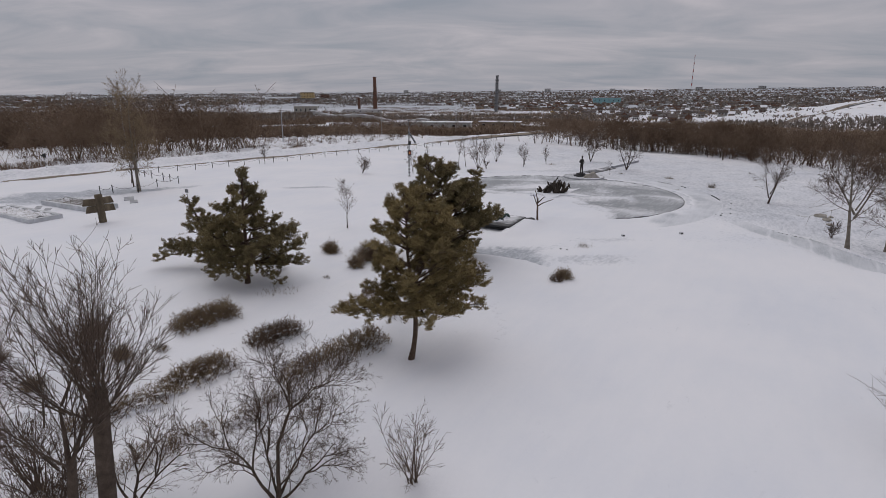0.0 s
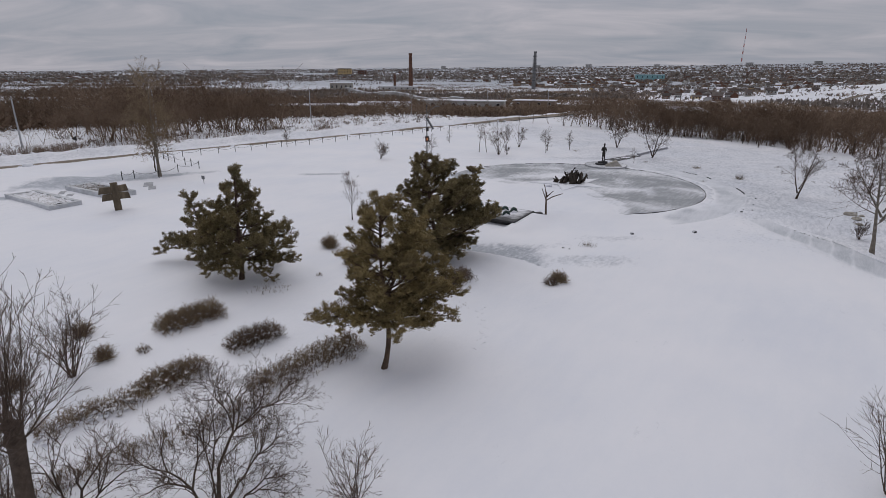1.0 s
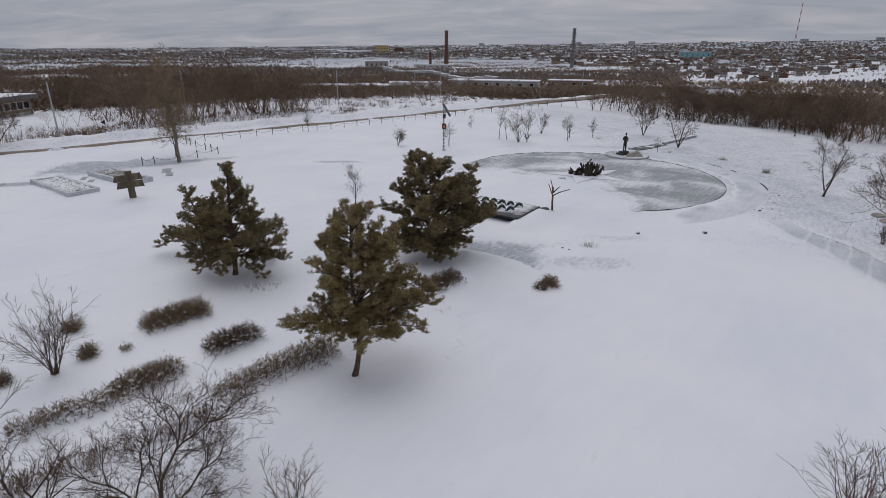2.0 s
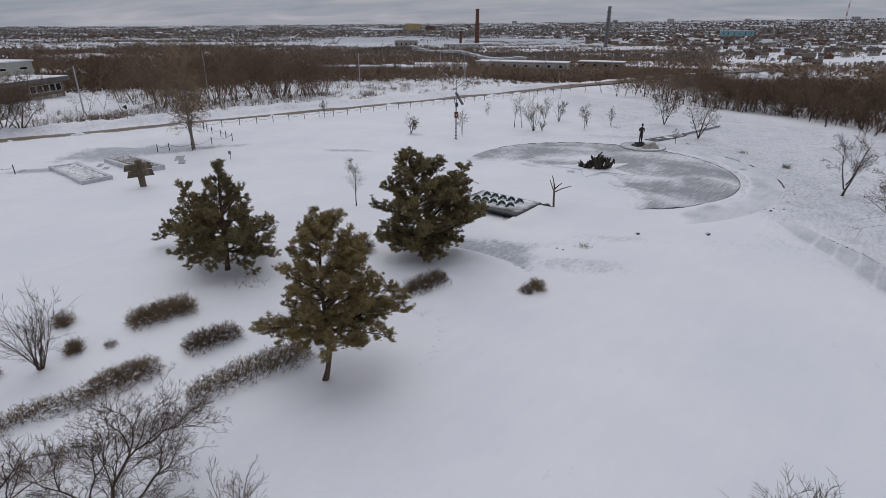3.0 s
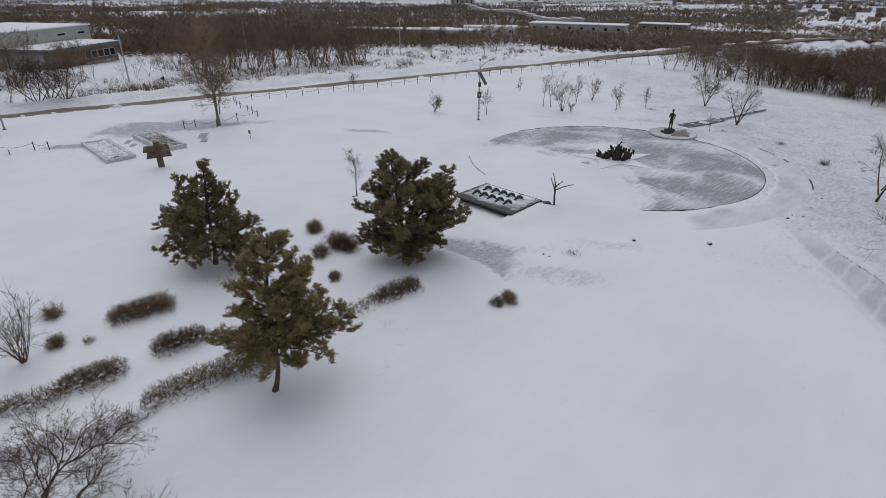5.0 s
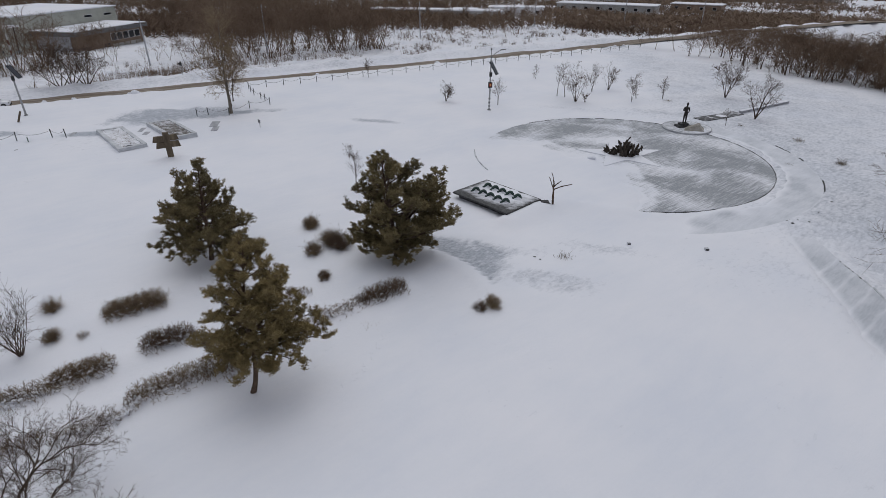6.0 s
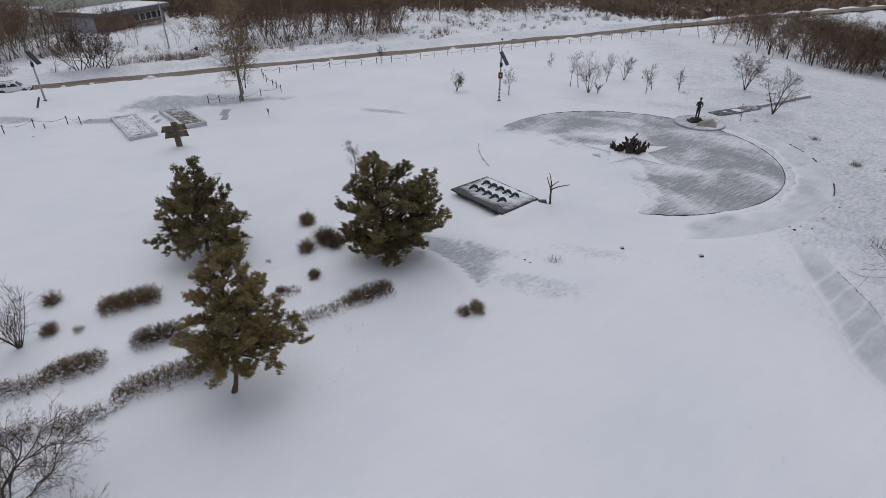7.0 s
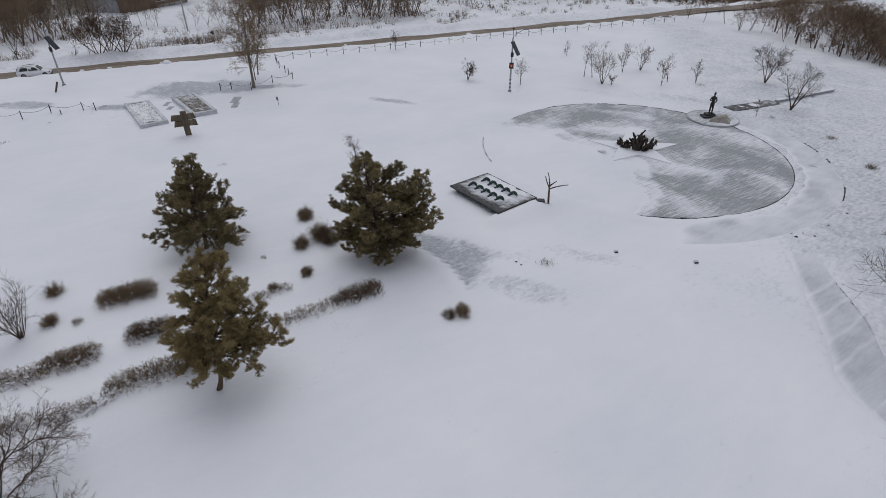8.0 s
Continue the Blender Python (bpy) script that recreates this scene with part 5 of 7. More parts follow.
def valley_rows():
    r, a = 190 * math.exp(wrng.uniform(0, 1) * math.log(1000 / 190)), radians(wrng.uniform(-8, 40))
    x, y = r * math.sin(a), r * math.cos(a)
    gap = noise.noise((x * 0.010, y * 0.034, 7.7))
    keep = 0.12 if 380 < y < 760 and 330 < x < 640 else 0.16 if (r > 400 and a > 0.27 and r < 850) else (0.4 if r < 250 and a < 0.3 else 1.0)
    return x, y, (0.95 if gap > -0.34 else 0.10) * keep


def copse_shape(seed, n):
    """A few small round-crowned trees of fine strokes; one unit is the copse's width and height."""
    rng = np.random.default_rng(seed)
    T = []
    for _ in range(n):
        p = np.array((rng.normal(0, 0.42), rng.normal(0, 0.42), -0.04))
        top = rng.uniform(0.6, 1.0)
        s = np.array((0.012, 0.006, 0)) * rng.choice((-1, 1))
        q = p + np.array((0, 0, top * 0.75))
        T.append([p - s, p + s, q])
        for _ in range(9):
            f = p + (q - p) * rng.uniform(0.12, 0.6)
            b = rng.uniform(0, 6.28)
            d = np.array((0.26 * math.cos(b), 0.26 * math.sin(b), 0.32 * top)) * rng.uniform(0.5, 1.0)
            w = np.array((-math.sin(b), math.cos(b), 0)) * 0.015 + np.array((0, 0, 0.016))
            T.append([f - w, f + w, f + d])
    return np.array(T)


COPSES = [copse_shape(470 + k, 5) for k in range(6)]


def middle_copses():
    y = 168 * math.exp(wrng.uniform(0, 1) * math.log(620 / 168))
    x = y * wrng.uniform(-0.07, 0.27)
    return x, y, 0.95 if noise.noise((x * 0.022, y * 0.045, 3.3)) > -0.1 else 0.06


strewn(COPSES, [(x, y, wrng.uniform(2.4, 5.2), wrng.uniform(5, 9)) for x, y, _, _ in wood_spots(760, middle_copses, 1, 2)], wrng, WOODS, "woods", "loose copses of small leafless trees below the park", "woods")
strewn(COPSES, [(x, y, wrng.uniform(4.5, 9.0), wrng.uniform(8, 15)) for x, y, _, _ in wood_spots(3000, deep_wood, 1, 2)], wrng, WOODS, "woods", "wide brown leafless wood behind the works", "woods")
strewn(COPSES, [(x, y, wrng.uniform(2.8, 6.0), wrng.uniform(7, 13)) for x, y, _, _ in wood_spots(3300, valley_rows, 1, 2)], wrng, WOODS, "woods", "rows of leafless trees in the valley", "woods")


# ---- the plaza and the monuments ----
def plan_mesh(bm, pts, z0, z1):
    """A flat solid over an outline of the plan."""
    lo = [bm.verts.new((x, y, z0)) for x, y in pts]
    hi = [bm.verts.new((x, y, z1)) for x, y in pts]
    bm.faces.new(hi)
    bm.faces.new(lo[::-1])
    for i in range(len(pts)):
        j = (i + 1) % len(pts)
        bm.faces.new((lo[i], lo[j], hi[j], hi[i]))
    return bm


# thin kerb in dark stone; the shade along the plaza's edge is in its colour
kerb = bmesh.new()
for k in range(150):
    a, b = radians(k * 2.4 - 175), radians(k * 2.4 - 175 + 2.3)
    x = 12 + 13.5 * math.cos(a)
    if drift(np.array(12 + 13.5 * math.cos(a)), np.array(59.6 + 13.5 * math.sin(a))) < 0.2 and x > 1.5:
        plan_mesh(kerb, [(12 + r * math.cos(t), 59.6 + r * math.sin(t)) for r, t in ((13.40, a), (13.455, a), (13.455, b), (13.40, b))], -0.12, 0.012 + 0.02 * math.sin(k * 1.7))
me = bpy.data.meshes.new("kerb_1")
kerb.to_mesh(me)
kerb.free()
me.materials.append(DARKSTONE)
tagged(new("kerb_1", me), "thin dark kerb round the plaza", "kerb", kind="structure")

ring = thing("kerb_2", "broken dark kerb stones along the outer walk", "kerb", kind="structure")
rr = random.Random(8)
for k, deg in enumerate([-43, -41.8, -14, -12.6, -11.2, -9.8, -8.4, -7.0, -5.6, 14, 15.5, 22, 23.6, 25.2, 26.8, 28.4]):
    a, b = radians(deg), radians(deg + rr.uniform(0.7, 1.3))
    bm = plan_mesh(bmesh.new(), [(12 + r * math.cos(t), 59.6 + r * math.sin(t)) for r, t in ((16.95, a), (17.03, a), (17.03, b), (16.95, b))], -0.15, 0.07 if deg < 10 else 0.035)
    part("kerb_stone", bm, DARKSTONE, ring)
for k in range(24):
    y = 45.3 - 0.86 * k
    x = float(walk_edges(np.array(y))[1]) + 0.05
    turn = math.atan2(float(walk_edges(np.array(y - 0.4))[1] - walk_edges(np.array(y + 0.4))[1]), 0.8)
    part("kerb_stone", boxed(-0.05, 0.05, -0.41, 0.41, -0.5, rr.uniform(-0.08, -0.06), 0.012), RIMSTONE if k < 9 else SNOW, ring).matrix_world = Matrix.Translation((x, y, float(land(x - 3.6, y)))) @ Matrix.Rotation(turn, 4, "Z")
# short dark bits along the east edge of the sunken walk
for k in range(8):
    y = 43.6 - 0.38 * k - rr.uniform(0, 0.2)
    x = float(walk_edges(np.array(y))[1]) - rr.uniform(0.02, 0.06)
    part("kerb_chip", boxed(-0.02, 0.02, -rr.uniform(0.03, 0.14), 0.05, -0.05, rr.uniform(0.03, 0.06), 0.008), DARKSTONE, ring).matrix_world = Matrix.Translation((x + 0.06, y, float(land(x - 3.6, y)) - 0.08)) @ Matrix.Rotation(0.25, 4, "Z")
for k in range(9):
    a, b = radians(196 + 2.7 * k), radians(198.4 + 2.7 * k)
    x, y = 12 + 14.05 * math.cos(a), 59.6 + 14.05 * math.sin(a)
    top = float(land(x, y)) + 0.05
    part("kerb_stone", plan_mesh(bmesh.new(), [(12 + r * math.cos(t), 59.6 + r * math.sin(t)) for r, t in ((14.0, a), (14.09, a), (14.09, b), (14.0, b))], -0.15, top), RIMSTONE if k % 3 else CONCRETE, ring)

star = bmesh.new()
plan_mesh(star, [(12.2 + (4.5 if k % 2 == 0 else 1.75) * math.cos(radians(36 + 36 * k)), 59.9 + (4.5 if k % 2 == 0 else 1.75) * math.sin(radians(36 + 36 * k))) for k in range(10)], -0.06, 0.045)
bmesh.ops.bevel(star, geom=list(star.edges), offset=0.02, segments=1, affect="EDGES")
me = bpy.data.meshes.new("star_bed")
star.to_mesh(me)
star.free()
me.materials.append(SNOW)
tagged(new("star_bed", me), "five-pointed star bed filled with clean snow", "monument")

# jagged sculpture in the star
sculpture = thing("flame_sculpture", "dark jagged bronze sculpture of torn upright blades", "sculpture", Matrix.Translation((12.2, 60.0, 0.06)) @ Matrix.Diagonal((1.15, 1.1, 1.3, 1)))
srng = np.random.default_rng(14)
for k in range(34):
    a, d = srng.uniform(0, 6.28), math.sqrt(srng.uniform(0.0, 1.0))
    foot = np.array((d * math.cos(a) * 1.35, d * math.sin(a) * 0.8, -0.08))
    h = srng.uniform(0.55, 1.1) * (1.75 - 0.85 * abs(foot[0] - 0.35)) * (1 - 0.3 * d)
    P, R = shoot(srng, foot, (0.35 * foot[0] + srng.normal(0, 0.25), 0.3 * foot[1] + srng.normal(0, 0.2), 1), max(h, 0.45), 0.16, 0.07, 8, 0.22, 0.05)
    lines = [(P, R * srng.uniform(0.55, 1.35, 9))]
    for _ in range(4):
        m = int(srng.integers(2, 8))
        lines.append(shoot(srng, P[m], srng.normal(0, 1, 3) + np.array((0, 0, 0.6)), srng.uniform(0.14, 0.34), 0.10, 0.035, 3, 0.3, 0.1))
    part("blade", mesh_of("blade", *tubes(lines, 6), RUSTED, True), None, sculpture)

# statue on its low disc
V, F = polar(18.5, 71.7, 0.05, 2.55, 0, 360, 72, 12, 0.0, z=0.14)
disc = thing("statue_disc", "low round stone disc with thin snow under the statue", "plinth")
part("top", mesh_of("top", V, F, PLAZA, True), None, disc)
bm = bmesh.new()
for k in range(48):
    a, b = radians(k * 7.5), radians(k * 7.5 + 7.3)
    plan_mesh(bm, [(18.5 + r * math.cos(t), 71.7 + r * math.sin(t)) for r, t in ((2.5, a), (2.62, a), (2.62, b), (2.5, b))], -0.1, 0.15)
part("rim", bm, CONCRETE, disc)

base = thing("plinth", "low dark stone plinth under the bronze figure", "plinth", Matrix.Translation((18.05, 71.75, 0.14)) @ Matrix.Rotation(0.5, 4, "Z"))
part("slab", boxed(-0.75, 0.75, -0.5, 0.5, 0, 0.22, 0.03), DARKSTONE, base)
part("step", boxed(-0.45, 0.5, -0.35, 0.35, 0.22, 0.42, 0.03), DARKSTONE, base)


def soldier():
    """A standing figure in plain masses, one mesh."""
    bm = bmesh.new()
    for sx in (-0.16, 0.17):
        rod(bm, (sx, 0.03 * sx, 0.0), (sx * 0.85, 0, 0.62), 0.085, 0.10, 10)
        rod(bm, (sx * 0.85, 0, 0.6), (sx * 0.62, 0, 1.16), 0.11, 0.14, 10)
        box(bm, sx - 0.08, sx + 0.08, -0.2, 0.1, 0.0, 0.1, 0.02)
    rod(bm, (0, 0, 0.95), (0, 0, 1.22), 0.24, 0.19, 12)
    rod(bm, (0, 0, 1.2), (0, 0.02, 1.72), 0.18, 0.27, 12)
    rod(bm, (0, 0.02, 1.70), (0, 0.02, 1.84), 0.25, 0.09, 12)
    rod(bm, (0, 0.0, 1.82), (0, -0.01, 1.94), 0.075, 0.075, 10)
    bmesh.ops.create_icosphere(bm, subdivisions=3, radius=0.155, matrix=Matrix.Translation((0, -0.02, 2.06)) @ Matrix.Diagonal((0.9, 1.0, 1.15, 1)))
    rod(bm, (0.27, 0.02, 1.70), (0.42, 0.05, 1.35), 0.08, 0.07, 10)
    rod(bm, (0.42, 0.05, 1.36), (0.22, -0.18, 1.2), 0.07, 0.055, 10)
    rod(bm, (-0.27, 0.02, 1.70), (-0.40, 0.03, 1.38), 0.08, 0.07, 10)
    rod(bm, (-0.40, 0.03, 1.39), (-0.12, -0.2, 1.36), 0.07, 0.055, 10)
    for vv in bm.verts:
        vv.co += Vector(noise.noise_vector(vv.co * 6)) * 0.015
    return bm


me = bpy.data.meshes.new("statue")
b = soldier()
b.to_mesh(me)
b.free()
me.materials.append(BRONZE)
st = new("statue", me)
st.matrix_world = Matrix.Translation((18.12, 71.75, 0.55)) @ Matrix.Rotation(0.35, 4, "Z") @ Matrix.Diagonal((0.84, 0.9, 1.02, 1))
tagged(st, "dark bronze standing figure on a low stone base", "statue")


def rock(name, label, m, size, seed, mat, rough=0.22, sub=3):
    bm = bmesh.new()
    bmesh.ops.create_icosphere(bm, subdivisions=sub, radius=1)
    for vv in bm.verts:
        n = noise.noise_vector(vv.co * 1.3 + Vector((seed, 0, 0)))
        n2 = noise.noise_vector(vv.co * 4 + Vector((0, seed, 0)))
        c = vv.co + n * rough + n2 * rough * 0.25
        vv.co = Vector((c.x * size[0], c.y * size[1], c.z * size[2]))
    me = bpy.data.meshes.new(name)
    bm.to_mesh(me)
    bm.free()
    me.materials.append(mat)
    ob = new(name, me)
    ob.matrix_world = m
    return tagged(ob, label, "stone")


def boulder_wedge():
    bm = bmesh.new()
    lo = [bm.verts.new(p) for p in ((-1.1, -0.55, 0), (0.95, -0.7, 0), (1.2, 0.5, 0), (-0.8, 0.6, 0))]
    hi = [bm.verts.new(p) for p in ((-0.75, -0.30, 0.28), (0.35, -0.35, 0.62), (0.55, 0.25, 0.72), (-0.55, 0.3, 0.35))]
    bm.faces.new(hi)
    for i in range(4):
        bm.faces.new((lo[i], lo[(i + 1) % 4], hi[(i + 1) % 4], hi[i]))
    bmesh.ops.subdivide_edges(bm, edges=list(bm.edges), cuts=4, use_grid_fill=True)
    for vv in bm.verts:
        vv.co += Vector(noise.noise_vector(vv.co * 2.2)) * 0.08
    return bm


me = bpy.data.meshes.new("boulder")
b = boulder_wedge()
b.to_mesh(me)
b.free()
me.materials.append(BOULDER)
ob = new("boulder", me)
ob.matrix_world = Matrix.Translation((19.15, 70.85, 0.12)) @ Matrix.Rotation(0.15, 4, "Z")
tagged(ob, "pale wedge-shaped boulder in front of the statue", "stone")

# stone walk behind the statue and the low wall at its end
walkway = thing("path_stone", "short walk of dark snow-dusted stone slabs behind the statue", "path", kind="structure")
slab = boxed(-0.44, 0.44, -0.80, 0.80, -0.1, 0.05, 0.015)
first = part("slab", slab, DUSTED, walkway)
first.data.attributes.new("worn", "FLOAT", "POINT").data.foreach_set("value", np.full(len(first.data.vertices), 0.10, np.float32))
for k in range(8):
    t = (k + 0.5) / 8
    o = first if k == 0 else new("slab", first.data)
    o.parent = walkway
    o.matrix_world = Matrix.Translation((20.0 + 4.7 * t, 75.9 + 4.85 * t, float(land(20.0 + 4.7 * t, 75.9 + 4.85 * t)) + 0.03)) @ Matrix.Rotation(radians(45.9), 4, "Z")
V, F = polar(22.3, 78.3, 0.02, 0.8, 0, 360, 24, 4, 0.09)
for k, (sx, sy) in enumerate(((-1.2, -1.3), (0.3, 0.25), (1.5, 1.7))):
    W = V.copy()
    W[:, 0] = (W[:, 0] - 22.3) * 0.8 + 22.3 + sx
    W[:, 1] = (W[:, 1] - 78.3) * 0.7 + 78.3 + sy
    part("drift", mesh_of("drift", W, F, SNOW, True), None, walkway, "thin drift of snow over the slabs")
low_wall = thing("low_wall", "low snow-capped stone edging at the end of the walk", "wall", kind="structure")
for k in range(7):
    t = (k + 0.5) / 7
    x, y = 24.8 + 6.6 * t, 80.6 + 8.0 * t
    part("block", boxed(-0.7, 0.7, -0.16, 0.16, -0.1, 0.28, 0.02), CONCRETE, low_wall).matrix_world = Matrix.Translation((x, y, float(land(x, y)))) @ Matrix.Rotation(radians(50.5), 4, "Z")
    part("cap", boxed(-0.72, 0.72, -0.24, 0.22, 0.28, 0.36, 0.03), SNOW, low_wall, "cap of snow").matrix_world = Matrix.Translation((x, y, float(land(x, y)))) @ Matrix.Rotation(radians(50.5), 4, "Z")

# low platform with two rows of iron arches
a = math.atan2(45.19 - 47.78, 6.96 - 1.99)
plat = thing("platform", "dark low stone platform dusted with snow, open underneath", "platform", Matrix.Translation((3.55, 44.65, 0)) @ Matrix.Rotation(a, 4, "Z"))
part("deck", boxed(-2.85, 2.85, -2.0, 2.0, 0.34, 0.46, 0.02), DARKSTONE, plat)
# dark block fills the open recess under the deck, its shade put into colour
part("plinth", boxed(-2.5, 2.6, -1.6, 1.9, -0.3, 0.34, 0.0), DARKSTONE, plat)
A, B = np.meshgrid(np.linspace(-1, 1, 48), np.linspace(-1, 1, 34))
lip = np.clip(np.minimum(1 - np.abs(A), 1 - np.abs(B) * 1.02) * 3.5 + 0.10 * ripple(A * 9, B * 7, 1.4, 6), 0, 1)
W = np.stack([A * 2.80, B * 1.95, 0.455 + 0.05 * lip ** 0.7 * (1 + 0.3 * ripple(A * 8, B * 6, 2, 8))], -1).reshape(-1, 3)
i = (np.arange(33)[:, None] * 48 + np.arange(47)[None, :]).ravel()
cover = part("snow_cover", mesh_of("snow_cover", W, np.stack([i, i + 1, i + 49, i + 48], -1), DUSTED, True), None, plat, "thin blown snow on the deck")
cover.data.attributes.new("worn", "FLOAT", "POINT").data.foreach_set("value", (0.03 - 0.36 * np.exp(-((A + 0.05) / 0.75) ** 2 - ((B - 0.15) / 0.65) ** 2) + 0.24 * smooth(0.55, 1.0, -B) - 0.12 * smooth(0.5, 0.9, B) + 0.12 * smooth(0.75, 1.0, np.abs(A))).reshape(-1).astype(np.float32))
arch_mesh = None
for row, yy in enumerate((0.72, -0.62)):
    for k in range(5):
        arch = thing("iron_arch", "dark green half-round iron arch on the snowy platform", "ornament", group="arches on the platform")
        if arch_mesh is None:
            pts = [(0.235 * math.cos(t), 0, 0.31 * math.sin(t)) for t in np.linspace(-0.1, math.pi * 1.02, 14)]
            pts += [(-0.225 - 0.10 * s, 0, 0.02 + 0.03 * s) for s in (1, 2)]
            Va, Fa = tubes([(np.array(pts), np.array([0.115] * 14 + [0.10, 0.07]))], 8)
            arch_mesh = mesh_of("arch", Va, Fa, GREENIRON, True)
            lump = bmesh.new()
            bmesh.ops.create_icosphere(lump, subdivisions=2, radius=0.24, matrix=Matrix.Diagonal((1.3, 1.5, 0.4, 1)))
            lump_mesh = bpy.data.meshes.new("drift")
            lump.to_mesh(lump_mesh)
            lump.free()
            lump_mesh.materials.append(SNOW)
        x = -1.55 + k * 0.78 + (0.0 if row == 0 else -0.05)
        arch.matrix_world = plat.matrix_world @ Matrix.Translation((x, yy, 0.47)) @ Matrix.Rotation(radians(48 + 5 * math.sin(k * 2 + row)), 4, "Z")
        part("arch", arch_mesh, None, arch)
        part("drift", lump_mesh, None, arch, "snow lodged inside the arch").matrix_local = Matrix.Translation((-0.02, 0.05, 0.05))
box_vent = thing("stone_block", "broken dark block beside the platform", "stone", Matrix.Translation((7.35, 45.0, 0.1)) @ Matrix.Rotation(0.4, 4, "Z"))
part("block", boxed(-0.35, 0.3, -0.25, 0.25, -0.2, 0.28, 0.04), DARKSTONE, box_vent)
part("lip", boxed(-0.2, 0.42, -0.32, -0.2, -0.1, 0.16, 0.02), DARKSTONE, box_vent)

# pruned dead tree
snag = thing("dead_tree", "pruned dead tree with a few stubby bare limbs", "tree", at_land(7.95, 45.0))
srg = np.random.default_rng(5)
lines = [shoot(srg, (0, 0, 0), (-0.02, 0, 1), 1.35, 0.085, 0.07, 5, 0.05, 0)]
part("trunk", mesh_of("trunk", *tubes([lines[0]], 8), PINEBARK, True), None, snag)
top = lines[0][0][-1]
for d, l, bend in (((-0.25, 0.0, 1), 1.05, 0.05), ((0.02, 0.1, 1), 1.35, 0.0), ((0.8, 0.1, 0.75), 1.45, -0.12), ((-0.1, -0.3, 0.9), 0.5, 0.0), ((0.55, 0.0, 0.8), 0.75, -0.05)):
    start = top if l > 0.8 else top + np.array((0.02, 0, 0.25))
    part("limb", mesh_of("limb", *tubes([shoot(srg, start - np.array((0, 0, 0.08)), d, l, 0.052, 0.028, 5, 0.07, bend)], 6), PINEBARK, True), None, snag)

# plank cross of timber
cross = thing("plank_cross", "weathered brown timber cross of broad planks leaning in snow", "cross", Matrix.Translation((-28.55, 44.62, 0)) @ Matrix.Rotation(radians(43), 4, "Z") @ Matrix.Rotation(radians(-1), 4, "Y"))
part("post", boxed(-0.27, 0.27, -0.14, 0.14, -0.3, 2.35, 0.03), TIMBER, cross)
for z, x0, x1, dy, tilt in ((1.74, -1.16, -0.27, -0.02, 3), (1.78, 0.27, 1.0, 0.02, -5), (1.16, -1.02, -0.27, 0.03, -2), (1.20, 0.27, 1.06, -0.03, 4)):
    bm = boxed(x0, x1, -0.13, 0.13, -0.275, 0.275, 0.03)
    for vv in bm.verts:
        if abs(vv.co.x) > 0.9:
            vv.co.x += 0.09 * math.sin(vv.co.z * 17 + x0 * 3)
    part("plank", bm, TIMBER, cross).matrix_local = Matrix.Translation((0, dy, z)) @ Matrix.Rotation(radians(tilt * 0.5), 4, "Y")


# raised grave beds
def grave(label, corners, seed, fill):
    cx, cy = sum(c[0] for c in corners) / 4, sum(c[1] for c in corners) / 4
    ob = thing("grave_bed", label, "grave", Matrix.Translation((cx, cy, 0)), group="grave beds")
    P = [Vector((x - cx, y - cy, 0)) for x, y in corners]
    for i in range(4):
        p, q = P[i], P[(i + 1) % 4]
        d = q - p
        m = Matrix.Translation((p + q) / 2) @ Matrix.Rotation(math.atan2(d.y, d.x), 4, "Z")
        L = d.length / 2 - (0.0 if i % 2 else 0.19)
        part("edging", boxed(-L - (0.19 if i % 2 else 0), L + (0.19 if i % 2 else 0), -0.19, 0.19, -0.3, 0.34 + 0.03 * (i % 2), 0.03), RIMSTONE, ob).matrix_local = m
    n = 26
    us = np.linspace(0.03, 0.97, n)
    A, B = np.meshgrid(us, np.linspace(0.06, 0.94, 10))
    C = [np.array(c) for c in corners]
    X = (1 - A)[..., None] * ((1 - B)[..., None] * C[0] + B[..., None] * C[1]) + A[..., None] * ((1 - B)[..., None] * C[3] + B[..., None] * C[2])
    z = 0.28 + 0.08 * ripple(X[..., 0] * 3, X[..., 1] * 3 + seed, 2, 9)
    V = np.stack([X[..., 0] - cx, X[..., 1] - cy, z], -1).reshape(-1, 3)
    i = (np.arange(9)[:, None] * n + np.arange(n - 1)[None, :]).ravel()
    part("snow_fill", mesh_of("snow_fill", V, np.stack([i, i + 1, i + n + 1, i + n], -1), fill, True), None, ob, "rough snow with dead stems showing")
    g = random.Random(seed)
    T = []
    for _ in range(240):
        k = g.randrange(len(V))
        p = V[k] + np.array((g.uniform(-.2, .2), g.uniform(-.2, .2), -0.03))
        d = np.array((g.gauss(0, 0.14), g.gauss(0, 0.14), g.uniform(0.05, 0.28)))
        s = unit(np.cross(d, (g.gauss(0, 1), g.gauss(0, 1), 0.1))) * 0.014
        T += [p - s, p + s, p + d]
    tagged(part("dead_brush", mesh_of("dead_brush", np.array(T), np.arange(len(T)).reshape(-1, 3), HEDGE), None, ob, "withered stems"), kind="stuff")


